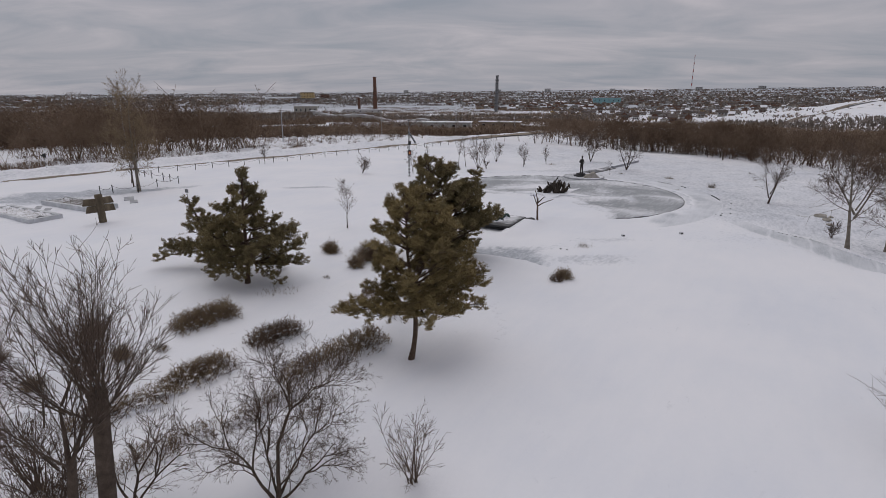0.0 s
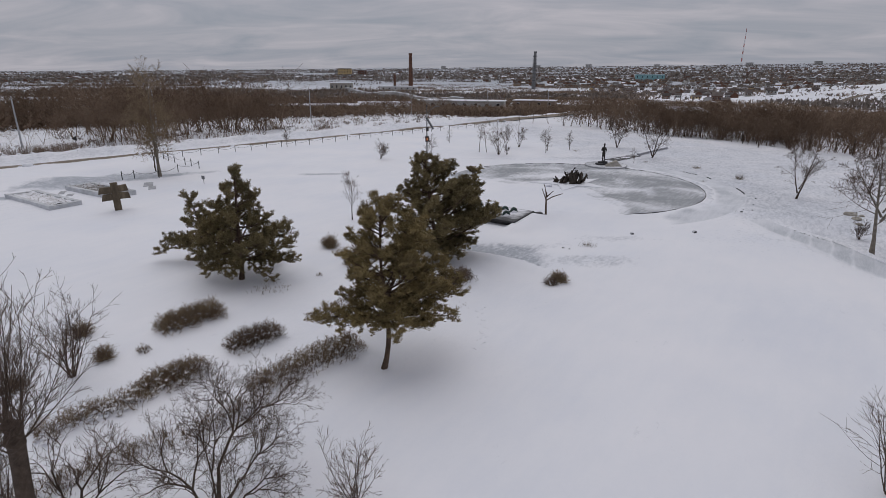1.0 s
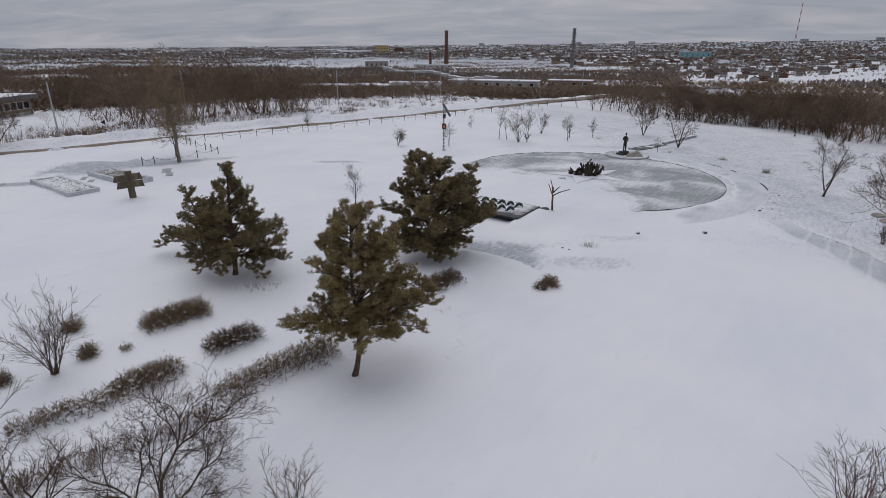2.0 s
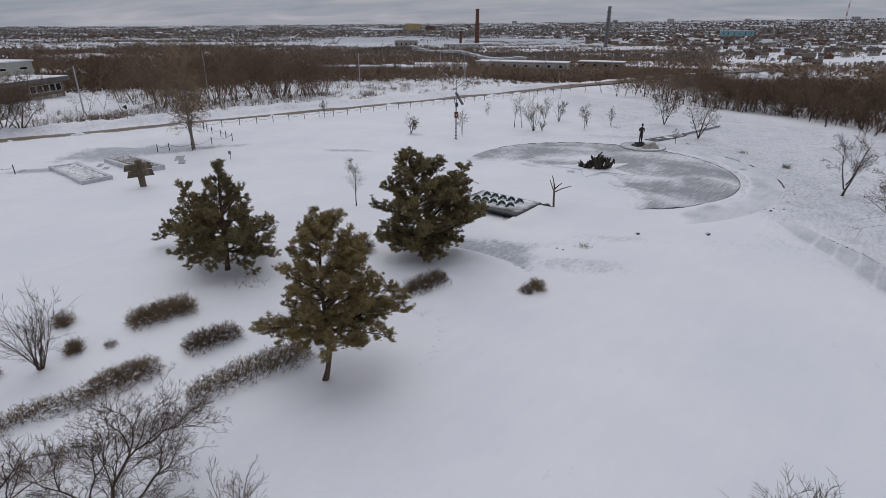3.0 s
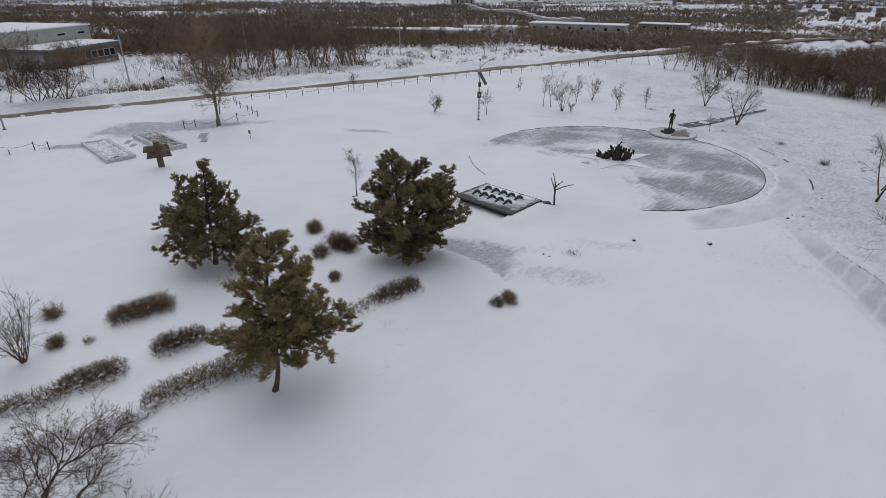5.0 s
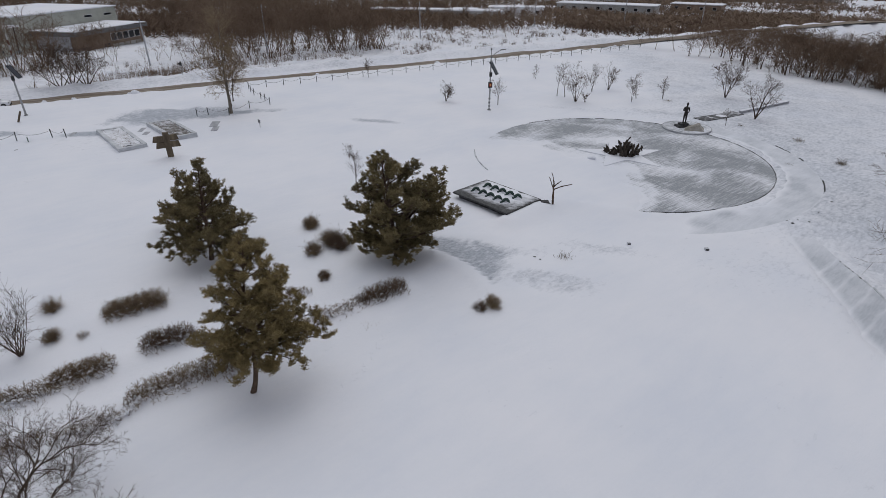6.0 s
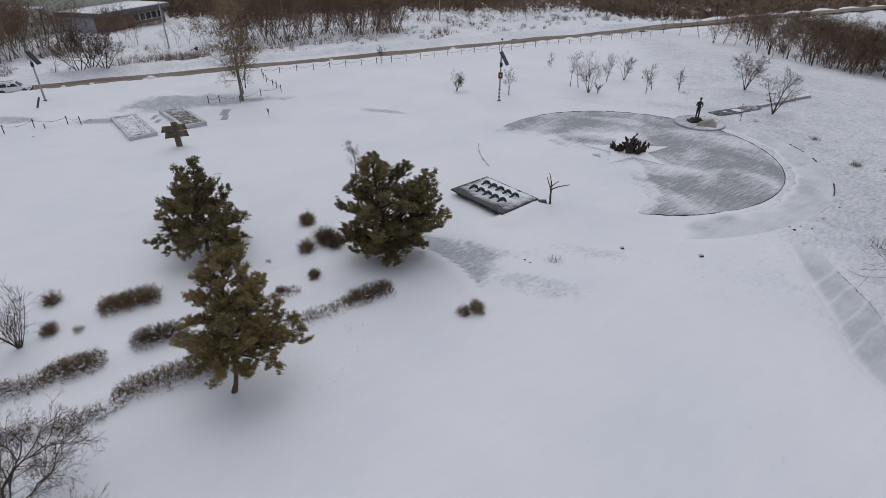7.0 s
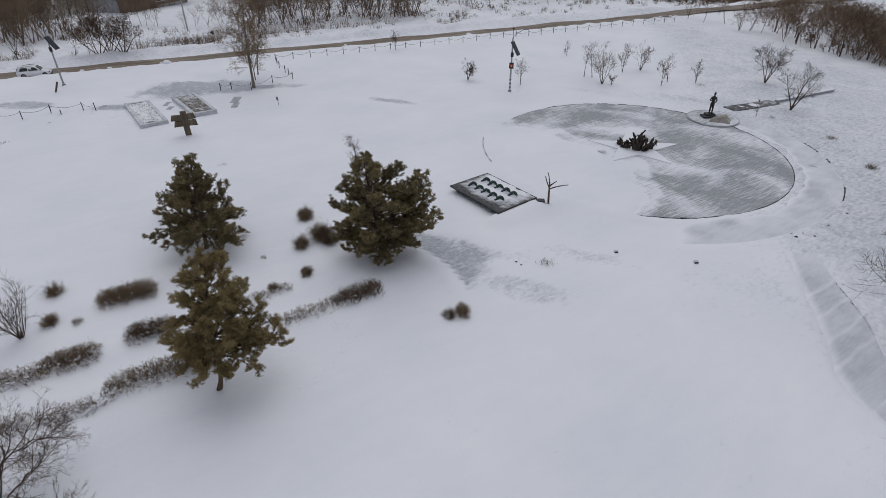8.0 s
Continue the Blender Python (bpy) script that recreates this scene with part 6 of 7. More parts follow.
grave("raised concrete grave bed with snow over withered plants", [(-41.6, 48.1), (-40.3, 49.9), (-33.2, 46.1), (-34.2, 44.0)], 3, CRUST)
grave("raised concrete grave bed with trampled dirty snow", [(-38.8, 52.2), (-37.6, 54.2), (-31.1, 50.8), (-32.2, 48.9)], 6, ICE)
# slabs added in place of faint dark hollows in the snow
slabs = thing("memorial_slab", "flat grey slabs in place of dark hollow lines between the graves", "slab")
for x, y, w, d, tilt in ((-38.4, 50.8, 1.5, 0.5, 28), (-36.9, 49.9, 1.1, 0.55, 28), (-43.6, 46.5, 1.6, 0.4, 28), (-32.3, 55.3, 2.2, 0.9, 30), (-31.0, 53.8, 1.6, 0.7, 30)):
    part("slab", boxed(-w / 2, w / 2, -d / 2, d / 2, -0.1, 0.07, 0.02), CONCRETE, slabs).matrix_local = Matrix.Translation((x, y, float(land(x, y)) - 0.035)) @ Matrix.Rotation(radians(tilt + 90), 4, "Z")


# chain fences
POST = None


def chain_fence(label, pts, h=0.85):
    """Posts at the points of the plan, with a chain sagging between them."""
    global POST
    ob = thing("chain_fence", label, "fence")
    tops = []
    for x, y in pts:
        if POST is None:
            bm = rodded((0, 0, -0.2), (0, 0, 0.85), 0.045, 0.045, 8)
            rod(bm, (0, 0, 0.85), (0, 0, 0.93), 0.065, 0.03, 8)
            p = part("post", bm, IRON, ob)
            POST = p.data
        else:
            p = part("post", POST, None, ob)
        z = float(land(x, y))
        p.matrix_world = Matrix.Translation((x, y, z)) @ Matrix.Rotation(radians(3 * math.sin(x * 7)), 4, "X")
        tops.append(np.array((x, y, z + 0.78)))
    for a, b in zip(tops, tops[1:]):
        t = np.linspace(0, 1, 8)[:, None]
        P = a + (b - a) * t - np.array((0, 0, 0.32)) * (4 * t * (1 - t))
        part("chain", mesh_of("chain", *tubes([(P, np.full(8, 0.018))], 3), IRON), None, ob)


chain_fence("black posts with a sagging chain beside the graves", [(-52.6, 37.2), (-50.3, 38.8), (-48.0, 40.5), (-47.0, 43.0), (-44.5, 45.0), (-43.0, 45.4)])
chain_fence("black posts with a sagging chain by the larch", [(-36.3, 57.1), (-35.6, 58.2), (-33.4, 59.2), (-33.2, 62.9), (-31.8, 65.2), (-33.4, 66.4), (-34.6, 67.2), (-36.8, 68.7), (-38.6, 70.4), (-40.3, 72.2)])
chain_fence("long row of short black posts with a chain along the road", [(-40.3 + 1.655 * k, 72.2 + 1.905 * k) for k in range(31)])

# ---- road, banks and car ----
us = np.arange(-220, 420, 1.0)
vs = np.linspace(82.0, 86.4, 9)
A, B = np.meshgrid(us, vs)
X, Y = 0.652 * A - 0.758 * B, 0.758 * A + 0.652 * B
Z = land(X, Y) + 0.05 + 0.2 * smooth(95, 125, A)
V = np.stack([X, Y, Z], -1).reshape(-1, 3)
i = (np.arange(8)[:, None] * len(us) + np.arange(len(us) - 1)[None, :]).ravel()
tagged(new("road", mesh_of("road", V, np.stack([i, i + 1, i + len(us) + 1, i + len(us)], -1), ROAD, True)), "narrow road of wet brown slush between snow banks", "road", kind="structure")
lrng = random.Random(31)
for k, (u, v, s) in enumerate([(14.0, 81.4, 0.5), (62, 81.8, 0.45)] + [(lrng.uniform(-10, 110), lrng.choice((81.4, 91.0)), lrng.uniform(0.15, 0.3)) for _ in range(22)]):
    x, y = uv(u, v)
    rock("snow_lump", "lump of ploughed snow on the road bank", Matrix.Translation((x, y, float(land(x, y)) + 0.12 * s)), (s * 1.2, s, s * 0.7), k, SNOW, 0.2, 2)


def loft(bm, rings):
    """Joins rings of equally many points into a closed skin."""
    R = [[bm.verts.new(p) for p in ring] for ring in rings]
    for a, b in zip(R, R[1:]):
        n = len(a)
        for i in range(n):
            bm.faces.new((a[i], a[(i + 1) % n], b[(i + 1) % n], b[i]))
    bm.faces.new(R[0][::-1])
    bm.faces.new(R[-1])
    return bm


def car():
    """A hatchback, nose along +x."""
    ob = thing("car", "white hatchback car on the slushy road", "car")
    prof = [(-2.05, 0.42, 0.80, 0.74), (-1.98, 0.30, 0.98, 0.80), (-1.5, 0.24, 1.0, 0.84), (-0.6, 0.22, 0.96, 0.86), (0.5, 0.22, 0.93, 0.86), (1.2, 0.24, 0.88, 0.84), (1.75, 0.28, 0.78, 0.78), (2.02, 0.38, 0.66, 0.66)]
    bm = bmesh.new()
    loft(bm, [[(x, -w, z0 + 0.06), (x, -w * 1.0, z0 + 0.3), (x, -w * 0.97, z1 - 0.08), (x, -w * 0.85, z1), (x, w * 0.85, z1), (x, w * 0.97, z1 - 0.08), (x, w, z0 + 0.3), (x, w, z0 + 0.06), (x, w * 0.85, z0), (x, -w * 0.85, z0)] for x, z0, z1, w in prof])
    for f in bm.faces:
        f.smooth = True
    part("body", bm, CAR, ob)
    bm = bmesh.new()
    loft(bm, [[(x, -wl, 0.92), (x + dx, -wt, zt), (x + dx, wt, zt), (x, wl, 0.92)] for x, wl, wt, zt, dx in ((-1.95, 0.72, 0.55, 1.02, 0.02), (-1.75, 0.76, 0.60, 1.36, 0.05), (-1.2, 0.80, 0.62, 1.47, 0), (-0.2, 0.82, 0.64, 1.50, 0), (0.35, 0.82, 0.62, 1.42, -0.05), (1.05, 0.78, 0.6, 0.95, -0.02))])
    for f in bm.faces:
        f.smooth = True
    part("cabin", bm, CAR, ob)
    for s in (-1, 1):
        for x0, x1, xt0, xt1 in ((-1.62, -0.62, -1.42, -0.62), (-0.52, 0.75, -0.52, 0.22)):
            bm = bmesh.new()
            P = [(x0, s * 0.815, 0.95), (x1, s * 0.815, 0.95), (xt1, s * 0.672, 1.36), (xt0, s * 0.672, 1.36)]
            vv = [bm.verts.new(p) for p in P]
            ww = [bm.verts.new((p[0], p[1] - s * 0.03, p[2])) for p in P]
            bm.faces.new(vv)
            bm.faces.new(ww[::-1])
            for i in range(4):
                bm.faces.new((vv[i], vv[(i + 1) % 4], ww[(i + 1) % 4], ww[i]))
            bmesh.ops.recalc_face_normals(bm, faces=bm.faces)
            part("side_window", bm, GLASS, ob)
        part("mirror", boxed(0.62, 0.76, s * 0.98 - 0.09, s * 0.98 + 0.09, 0.93, 1.07, 0.03), CAR, ob)
        part("headlight", boxed(1.72, 1.98, s * 0.58 - 0.16, s * 0.58 + 0.16, 0.56, 0.70, 0.03), STEEL, ob)
        part("tail_light", boxed(-2.06, -1.92, s * 0.66 - 0.1, s * 0.66 + 0.1, 0.70, 0.96, 0.02), REDLAMP, ob)
        for x in (-1.28, 1.28):
            w = part("wheel", rodded((x, s * 0.66, 0.31), (x, s * 0.88, 0.31), 0.31, 0.31, 20), RUBBER, ob)
            part("rim", rodded((x, s * 0.80, 0.31), (x, s * 0.892, 0.31), 0.20, 0.19, 14), STEEL, w)
    for name, a, b in (("windscreen", (0.98, 0.42), (0.97, 1.41)), ("rear_window", (-1.97, -1.78), (1.04, 1.34))):
        bm = bmesh.new()
        P = [(a[0] + 0.02 * (1 if a[0] > 0 else -1), -0.68, b[0]), (a[0] + 0.02 * (1 if a[0] > 0 else -1), 0.68, b[0]), (a[1] + 0.04 * (1 if a[0] > 0 else -1), 0.57, b[1]), (a[1] + 0.04 * (1 if a[0] > 0 else -1), -0.57, b[1])]
        vv = [bm.verts.new(p) for p in P]
        ww = [bm.verts.new((p[0] - 0.03 * (1 if a[0] > 0 else -1), p[1], p[2] - 0.02)) for p in P]
        bm.faces.new(vv)
        bm.faces.new(ww[::-1])
        for i in range(4):
            bm.faces.new((vv[i], vv[(i + 1) % 4], ww[(i + 1) % 4], ww[i]))
        bmesh.ops.recalc_face_normals(bm, faces=bm.faces)
        part(name, bm, GLASS, ob)
    part("bumper", boxed(1.9, 2.08, -0.62, 0.62, 0.26, 0.44, 0.05), RUBBER, ob)
    part("bumper", boxed(-2.1, -1.94, -0.66, 0.66, 0.28, 0.5, 0.05), RUBBER, ob)
    for s in (-0.62, 0.62):
        part("roof_rail", rodded((-1.3, s, 1.5), (0.1, s, 1.52), 0.02, 0.02, 6), IRON, ob)
    return ob


c = car()
cx, cy = uv(-2.1, 82.7)
c.matrix_world = Matrix.Translation((cx, cy, float(land(cx, cy)) + 0.03)) @ Matrix.Rotation(math.atan2(0.758, 0.652), 4, "Z") @ Matrix.Scale(0.94, 4)

# ---- lamps, poles and signs ----
def solar_lamp(x, y, turn, board, panel_turn):
    ob = thing("street_lamp", "grey solar street lamp on a slim steel pole" if not board else "grey solar street lamp with striped foot and small board", "street lamp", at_land(x, y, turn, 1, 0.02))
    part("pole", rodded((0, 0, -0.3), (0, 0, 6.2), 0.115, 0.075, 12), POLE, ob)
    part("base_plate", boxed(-0.2, 0.2, -0.2, 0.2, -0.02, 0.06, 0.01), IRON, ob)
    t = np.linspace(0, 1, 8)
    P = np.stack([1.25 * t ** 1.3, 0 * t, 6.1 + 1.05 * t ** 0.7], -1)
    part("arm", mesh_of("arm", *tubes([(P, np.full(8, 0.035))], 8), STEEL, True), None, ob)
    part("lamp_head", boxed(1.1, 1.75, -0.12, 0.12, 7.12, 7.22, 0.03, Matrix.Rotation(0.0, 4, "Y")), STEEL, ob)
    p = part("solar_panel", boxed(-0.42, 0.42, -0.03, 0.03, -0.85, 0.85, 0.01), PANEL, ob, "dark solar panel")
    p.matrix_local = Matrix.Rotation(radians(panel_turn), 4, "Z") @ Matrix.Translation((0, -0.42, 5.1)) @ Matrix.Rotation(radians(-32), 4, "X")
    part("panel_frame", boxed(-0.45, 0.45, 0.03, 0.06, -0.88, 0.88, 0.01), STEEL, p)
    part("bracket", rodded((0, 0, 5.1), (0.28 * math.sin(radians(panel_turn)), -0.3 * math.cos(radians(panel_turn)), 5.1), 0.04, 0.04, 8), STEEL, ob)
    part("battery_box", boxed(-0.16, 0.16, -0.30, -0.06, 4.1, 4.6, 0.02), IRON, ob)
    part("mast_tip", rodded((0, 0, 6.2), (0, 0, 7.2), 0.035, 0.03, 8), STEEL, ob)
    part("sensor", boxed(-0.09, 0.09, -0.09, 0.09, 7.15, 7.32, 0.02), IRON, ob)
    if board:
        b = part("board", boxed(-0.26, 0.26, -0.16, -0.12, 2.75, 3.45, 0.01), IRON, ob, "small dark notice board")
        part("emblem", boxed(-0.13, 0.13, -0.172, -0.162, 2.92, 3.28, 0.01), RED, b, "red and yellow emblem")
        part("emblem_bar", boxed(-0.07, 0.07, -0.184, -0.174, 2.98, 3.18, 0.01), YELLOW, b)
        for k in range(6):
            part("stripe", rodded((0, 0, 0.25 + 0.22 * k), (0, 0, 0.36 + 0.22 * k), 0.132, 0.13, 12), STEEL if k % 2 else WHITE, ob)
    return ob


solar_lamp(-4.5, 72.2, 25, True, 60)
solar_lamp(-56.2, 50.8, 55, False, 60)


def sign(label, x, y, h, w, hh, mat, turn):
    ob = thing("sign", label, "sign", at_land(x, y, turn, 1, 0.05))
    part("post", rodded((0, 0, 0), (0, 0, h), 0.03, 0.03, 8), STEEL, ob)
    part("plate", boxed(-w / 2, w / 2, -0.05, -0.02, h - hh, h, 0.008), mat, ob)
    return ob


sign("small grey plate on a thin post in the snow", -26.5, 55.8, 0.95, 0.42, 0.36, STEEL, -20)
sign("small green box on a thin stake", -45.6, 43.2, 0.55, 0.5, 0.42, GREENBOX, -35)
stake = thing("stake", "thin leaning stake beside the chain fence", "stake", at_land(-44.7, 42.3))
part("rod", rodded((0, 0, -0.1), (0.5, -1.6, 0.05), 0.02, 0.02, 6), STEEL, stake)
lean = thing("leaning_board", "dark board leaning out of a drift", "board", at_land(-54.3, 48.4, 20))
part("board", boxed(-0.1, 0.1, -0.05, 0.05, -0.3, 1.5, 0.02), TIMBER, lean).matrix_local = Matrix.Rotation(radians(28), 4, "Y")

for k, (x, y, h) in enumerate([(-40.2, 139.1, 8.5), (-60.0, 104.5, 9.5), (-36.7, 227.0, 9), (-20.1, 181.6, 8.5), (4.6, 206.3, 9), (-71.8, 85.5, 8.0), (30.0, 236.0, 9), (-92, 62, 9)]):
    ob = thing("utility_pole", "grey concrete utility pole beyond the road", "utility pole", at_land(x, y, 40, 1, 0.2), group="utility poles")
    part("pole", rodded((0, 0, 0), (0, 0, h), 0.15, 0.10, 8), CONCRETE, ob)
    part("crossarm", boxed(-0.9, 0.9, -0.05, 0.05, h - 0.7, h - 0.58, 0.0), TIMBER, ob)
    for s in (-0.8, 0, 0.8):
        part("insulator", rodded((s, 0, h - 0.58), (s, 0, h - 0.4), 0.05, 0.04, 6), WHITE, ob)
sp = thing("striped_pole", "leaning pole in faded brown and grey bands near the yard", "pole", at_land(-84.4, 70.2))
for k in range(8):
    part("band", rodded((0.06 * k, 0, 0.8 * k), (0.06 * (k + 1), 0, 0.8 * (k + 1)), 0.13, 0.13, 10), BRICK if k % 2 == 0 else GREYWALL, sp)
tri_sign = thing("sign", "small dark triangular sign by the brush", "sign", at_land(-54.2, 74.6, 30))
part("post", rodded((0, 0, 0), (0, 0, 1.6), 0.03, 0.03, 6), STEEL, tri_sign)
bm = bmesh.new()
bmesh.ops.create_cone(bm, cap_ends=True, segments=3, radius1=0.42, radius2=0.42, depth=0.03, matrix=Matrix.Translation((0, -0.05, 1.75)) @ Matrix.Rotation(radians(90), 4, "X") @ Matrix.Rotation(radians(90), 4, "Z"))
part("plate", bm, IRON, tri_sign)

# scattered stones and stubs in the snow
for k, (x, y, s) in enumerate([(18.7, 41.6, 0.13), (13.8, 40.6, 0.11), (24.74, 47.57, 0.09), (25.9, 48.2, 0.06), (25.2, 48.3, 0.045), (26.9, 50.2, 0.04), (8.2, 36.6, 0.06), (8.6, 36.4, 0.05), (9.6, 57.3, 0.3), (27.5, 56.0, 0.05), (28.4, 53.0, 0.06), (20.9, 53.4, 0.05)]):
    x0 = Matrix.Translation((x, y, float(land(x, y)) + s * 0.3))
    if k < 2:
        ob = thing("concrete_stub", "small broken concrete stub in the snow", "stub", x0 @ Matrix.Rotation(0.5, 4, "Z"))
        part("block", boxed(-s, s, -s * 0.8, s * 0.8, -s, s * 0.9, 0.02), RIMSTONE, ob)
        part("dark_side", boxed(-s, s, -s * 0.85, -s * 0.8, -s, s * 0.7, 0.0), DARKSTONE, ob)
    else:
        rock("stone", "small dark stone showing through the snow", x0, (s * 1.4, s, s * 0.6), k, DARKSTONE if k != 8 else SNOW, 0.3, 2)

for k, (x, y, sz) in enumerate([(33.7, 47.7, 0.42), (33.4, 46.4, 0.36), (33.0, 45.4, 0.24), (34.3, 47.2, 0.22)]):
    rock("stone", "rough brown stone on the snowy slope", Matrix.Translation((x, y, float(land(x, y)) + sz * 0.1)) @ Matrix.Rotation(k * 1.3, 4, "Z"), (sz * 1.3, sz, sz * 0.5), 40 + k, BOULDER, 0.3, 2)

# a trail of footprints with kicked-up snow
trail = bmesh.new()
frng = random.Random(31)
for k in range(12):
    t = k / 11
    x, y = 2.5 + 0.25 * t + 0.15 * math.sin(t * 5) + (0.13 if k % 2 else -0.13), 22.0 + 4.4 * t + frng.uniform(-0.06, 0.06)
    for j in range(3):
        q = (x + frng.uniform(-0.12, 0.12), y + frng.uniform(-0.16, 0.16))
        bmesh.ops.create_icosphere(trail, subdivisions=1, radius=1, matrix=Matrix.Translation((q[0], q[1], float(land(*q)))) @ Matrix.Rotation(frng.uniform(0, 3), 4, "Z") @ Matrix.Diagonal((frng.uniform(0.05, 0.12), frng.uniform(0.03, 0.06), frng.uniform(0.012, 0.03), 1)))
me = bpy.data.meshes.new("footprints")
trail.to_mesh(me)
trail.free()
me.materials.append(SNOW)
tagged(new("footprints", me), "line of footprints with crumbs of kicked-up snow", "footprints", kind="stuff")


# ---- buildings beyond the road ----
def window(parent, x, y0, z, w, h, out=-1):
    f = part("window", boxed(x - w / 2 - 0.08, x + w / 2 + 0.08, y0 + 0.02 * out - 0.03, y0 + 0.02 * out + 0.03, z - 0.08, z + h + 0.08), WHITE, parent)
    part("pane", boxed(x - w / 2, x + w / 2, y0 + 0.05 * out - 0.012, y0 + 0.05 * out + 0.012, z, z + h), GLASS, f)


hall = thing("works_building", "pale two-storey works building with a low glazed porch and snowy roofs", "building", Matrix.Translation((-107.0, 99.0, -3.9)) @ Matrix.Rotation(radians(97), 4, "Z"))
part("porch_wall", boxed(0.3, 21, -1.0, 9.9, -1, 5.0), BROWNWALL, hall, "brown porch wall")
part("porch_roof", boxed(-0.9, 22.2, -2.2, 9.9, 5.0, 5.9, 0.05), STEEL, hall, "grey metal fascia")
part("porch_snow", boxed(-0.7, 22.0, -2.0, 9.8, 5.9, 6.05, 0.05), SNOW, hall, "snow lying on the flat porch roof")
for k in range(5):
    x = 11.3 + 2.0 * k
    window(hall, x, -1.0, 2.9, 1.6, 1.5)
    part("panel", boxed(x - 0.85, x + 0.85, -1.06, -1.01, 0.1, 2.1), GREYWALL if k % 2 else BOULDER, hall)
part("door", boxed(8.0, 9.6, -1.08, -1.01, 0.0, 2.4), IRON, hall)
part("sign_board", boxed(15.0, 20.5, -2.3, -2.22, 5.15, 5.75), STEEL, hall)
part("side_wall", boxed(0.2, 0.3, 0.5, 9.5, 0, 4.8), CONCRETE, hall)
part("main_wall", boxed(-4, 26.5, 10, 34, -1, 9.0), PLASTER, hall, "pale yellowish plaster wall")
part("main_roof", boxed(-4.4, 26.9, 9.7, 34.4, 9.0, 9.25), SNOW, hall, "snow on the flat main roof")
part("wing_wall", boxed(-32, -4, 8.5, 34, -1, 7.2), PLASTER, hall, "pale plaster wing")
part("wing_roof", boxed(-32.4, -4.05, 8.2, 34.3, 7.2, 7.5), SNOW, hall, "snow on the wing's roof")
window(hall, -13.5, 8.5, 3.2, 2.2, 1.9)
window(hall, -20.5, 8.5, 3.2, 2.2, 1.9)
window(hall, -16.5, 8.5, 5.6, 1.4, 0.8)
window(hall, 17, 10, 7.2, 2.4, 0.5)
window(hall, 23.4, 10, 7.2, 2.4, 0.5)
part("downpipe", rodded((-6.2, 8.3, 0), (-5.4, 8.3, 7.2), 0.12, 0.12, 8), IRON, hall)
for k in range(5):
    part("roof_vent", boxed(-24 + 2.2 * k, -22.8 + 2.2 * k, 18, 19, 7.5, 8.1), IRON, hall)


def shed(label, x, y, turn, w, d, h, wall, windows=4):
    ob = thing("shed", label, "shed", Matrix.Translation((x, y, float(land(x, y)) - 0.4)) @ Matrix.Rotation(radians(turn), 4, "Z"))
    part("wall", boxed(-w / 2, w / 2, -d / 2, d / 2, -1, h), wall, ob)
    part("roof", boxed(-w / 2 - 0.4, w / 2 + 0.4, -d / 2 - 0.4, d / 2 + 0.4, h, h + 0.35, 0.05), SNOW, ob, "flat roof under snow")
    for k in range(windows):
        window(ob, -w / 2 + w * (k + 0.5) / windows, -d / 2, h * 0.45, min(1.6, w / windows * 0.5), h * 0.3)
    return ob


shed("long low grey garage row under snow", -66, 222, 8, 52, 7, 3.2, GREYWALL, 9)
shed("white low garage with dark doors", -40, 246, 12, 22, 8, 3.8, WHITE, 4)
shed("white small garage beside the row", -56, 226, 12, 9, 7, 3.6, WHITE, 2)
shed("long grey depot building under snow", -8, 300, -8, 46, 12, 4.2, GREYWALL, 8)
shed("low shed with snowy roof", 34, 335, -14, 24, 11, 4.2, BROWNWALL, 4)
shed("ruined grey block without roof", -160, 655, 10, 26, 14, 10, BOULDER, 5)
shed("low grey shed at the edge of the snowfield", -98, 690, 4, 44, 10, 5, GREYWALL, 6)
shed("turquoise clad hall at the foot of the hill", 366, 1270, -15, 60, 24, 13, BLUEWALL, 6)
shed("small white hut among the trees", -118, 196, 20, 9, 7, 3.4, WHITE, 2)
shed("small snow-roofed hut in the wood", -150, 205, 10, 10, 8, 3.2, GREYWALL, 2)
longw = thing("pipe_gallery", "long straight snow-topped gallery crossing the works", "gallery")
for k in range(16):
    t0, t1 = k / 16, (k + 1) / 16
    a, b = Vector((-128 + 118 * t0, 545 - 175 * t0, 0)), Vector((-128 + 118 * t1, 545 - 175 * t1, 0))
    m = (a + b) / 2
    d = b - a
    mm = Matrix.Translation((m.x, m.y, float(land(m.x, m.y)))) @ Matrix.Rotation(math.atan2(d.y, d.x), 4, "Z")
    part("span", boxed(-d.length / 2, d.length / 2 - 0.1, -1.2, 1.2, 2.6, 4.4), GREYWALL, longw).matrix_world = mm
    part("snow_cap", boxed(-d.length / 2, d.length / 2 - 0.1, -1.3, 1.3, 4.4, 4.75), SNOW, longw, "snow along the top").matrix_world = mm
    part("pier", boxed(-0.4, 0.4, -0.6, 0.6, -1, 2.6), CONCRETE, longw).matrix_world = mm


def chimney(label, x, y, h, r0, r1, mat, rings):
    ob = thing("factory_chimney", label, "chimney", Matrix.Translation((x, y, float(land(x, y)) - 1)))
    part("shaft", rodded((0, 0, 0), (0, 0, h), r0, r1, 20), mat, ob)
    part("cap", rodded((0, 0, h - 1.6), (0, 0, h), r1 * 1.22, r1 * 1.22, 20), mat, ob)
    for k in range(rings):
        z = h * (0.25 + 0.7 * k / max(rings, 1))
        part("hoop", rodded((0, 0, z), (0, 0, z + 0.35), (r0 + (r1 - r0) * z / h) * 1.06, (r0 + (r1 - r0) * z / h) * 1.06, 20), IRON, ob)
    return ob


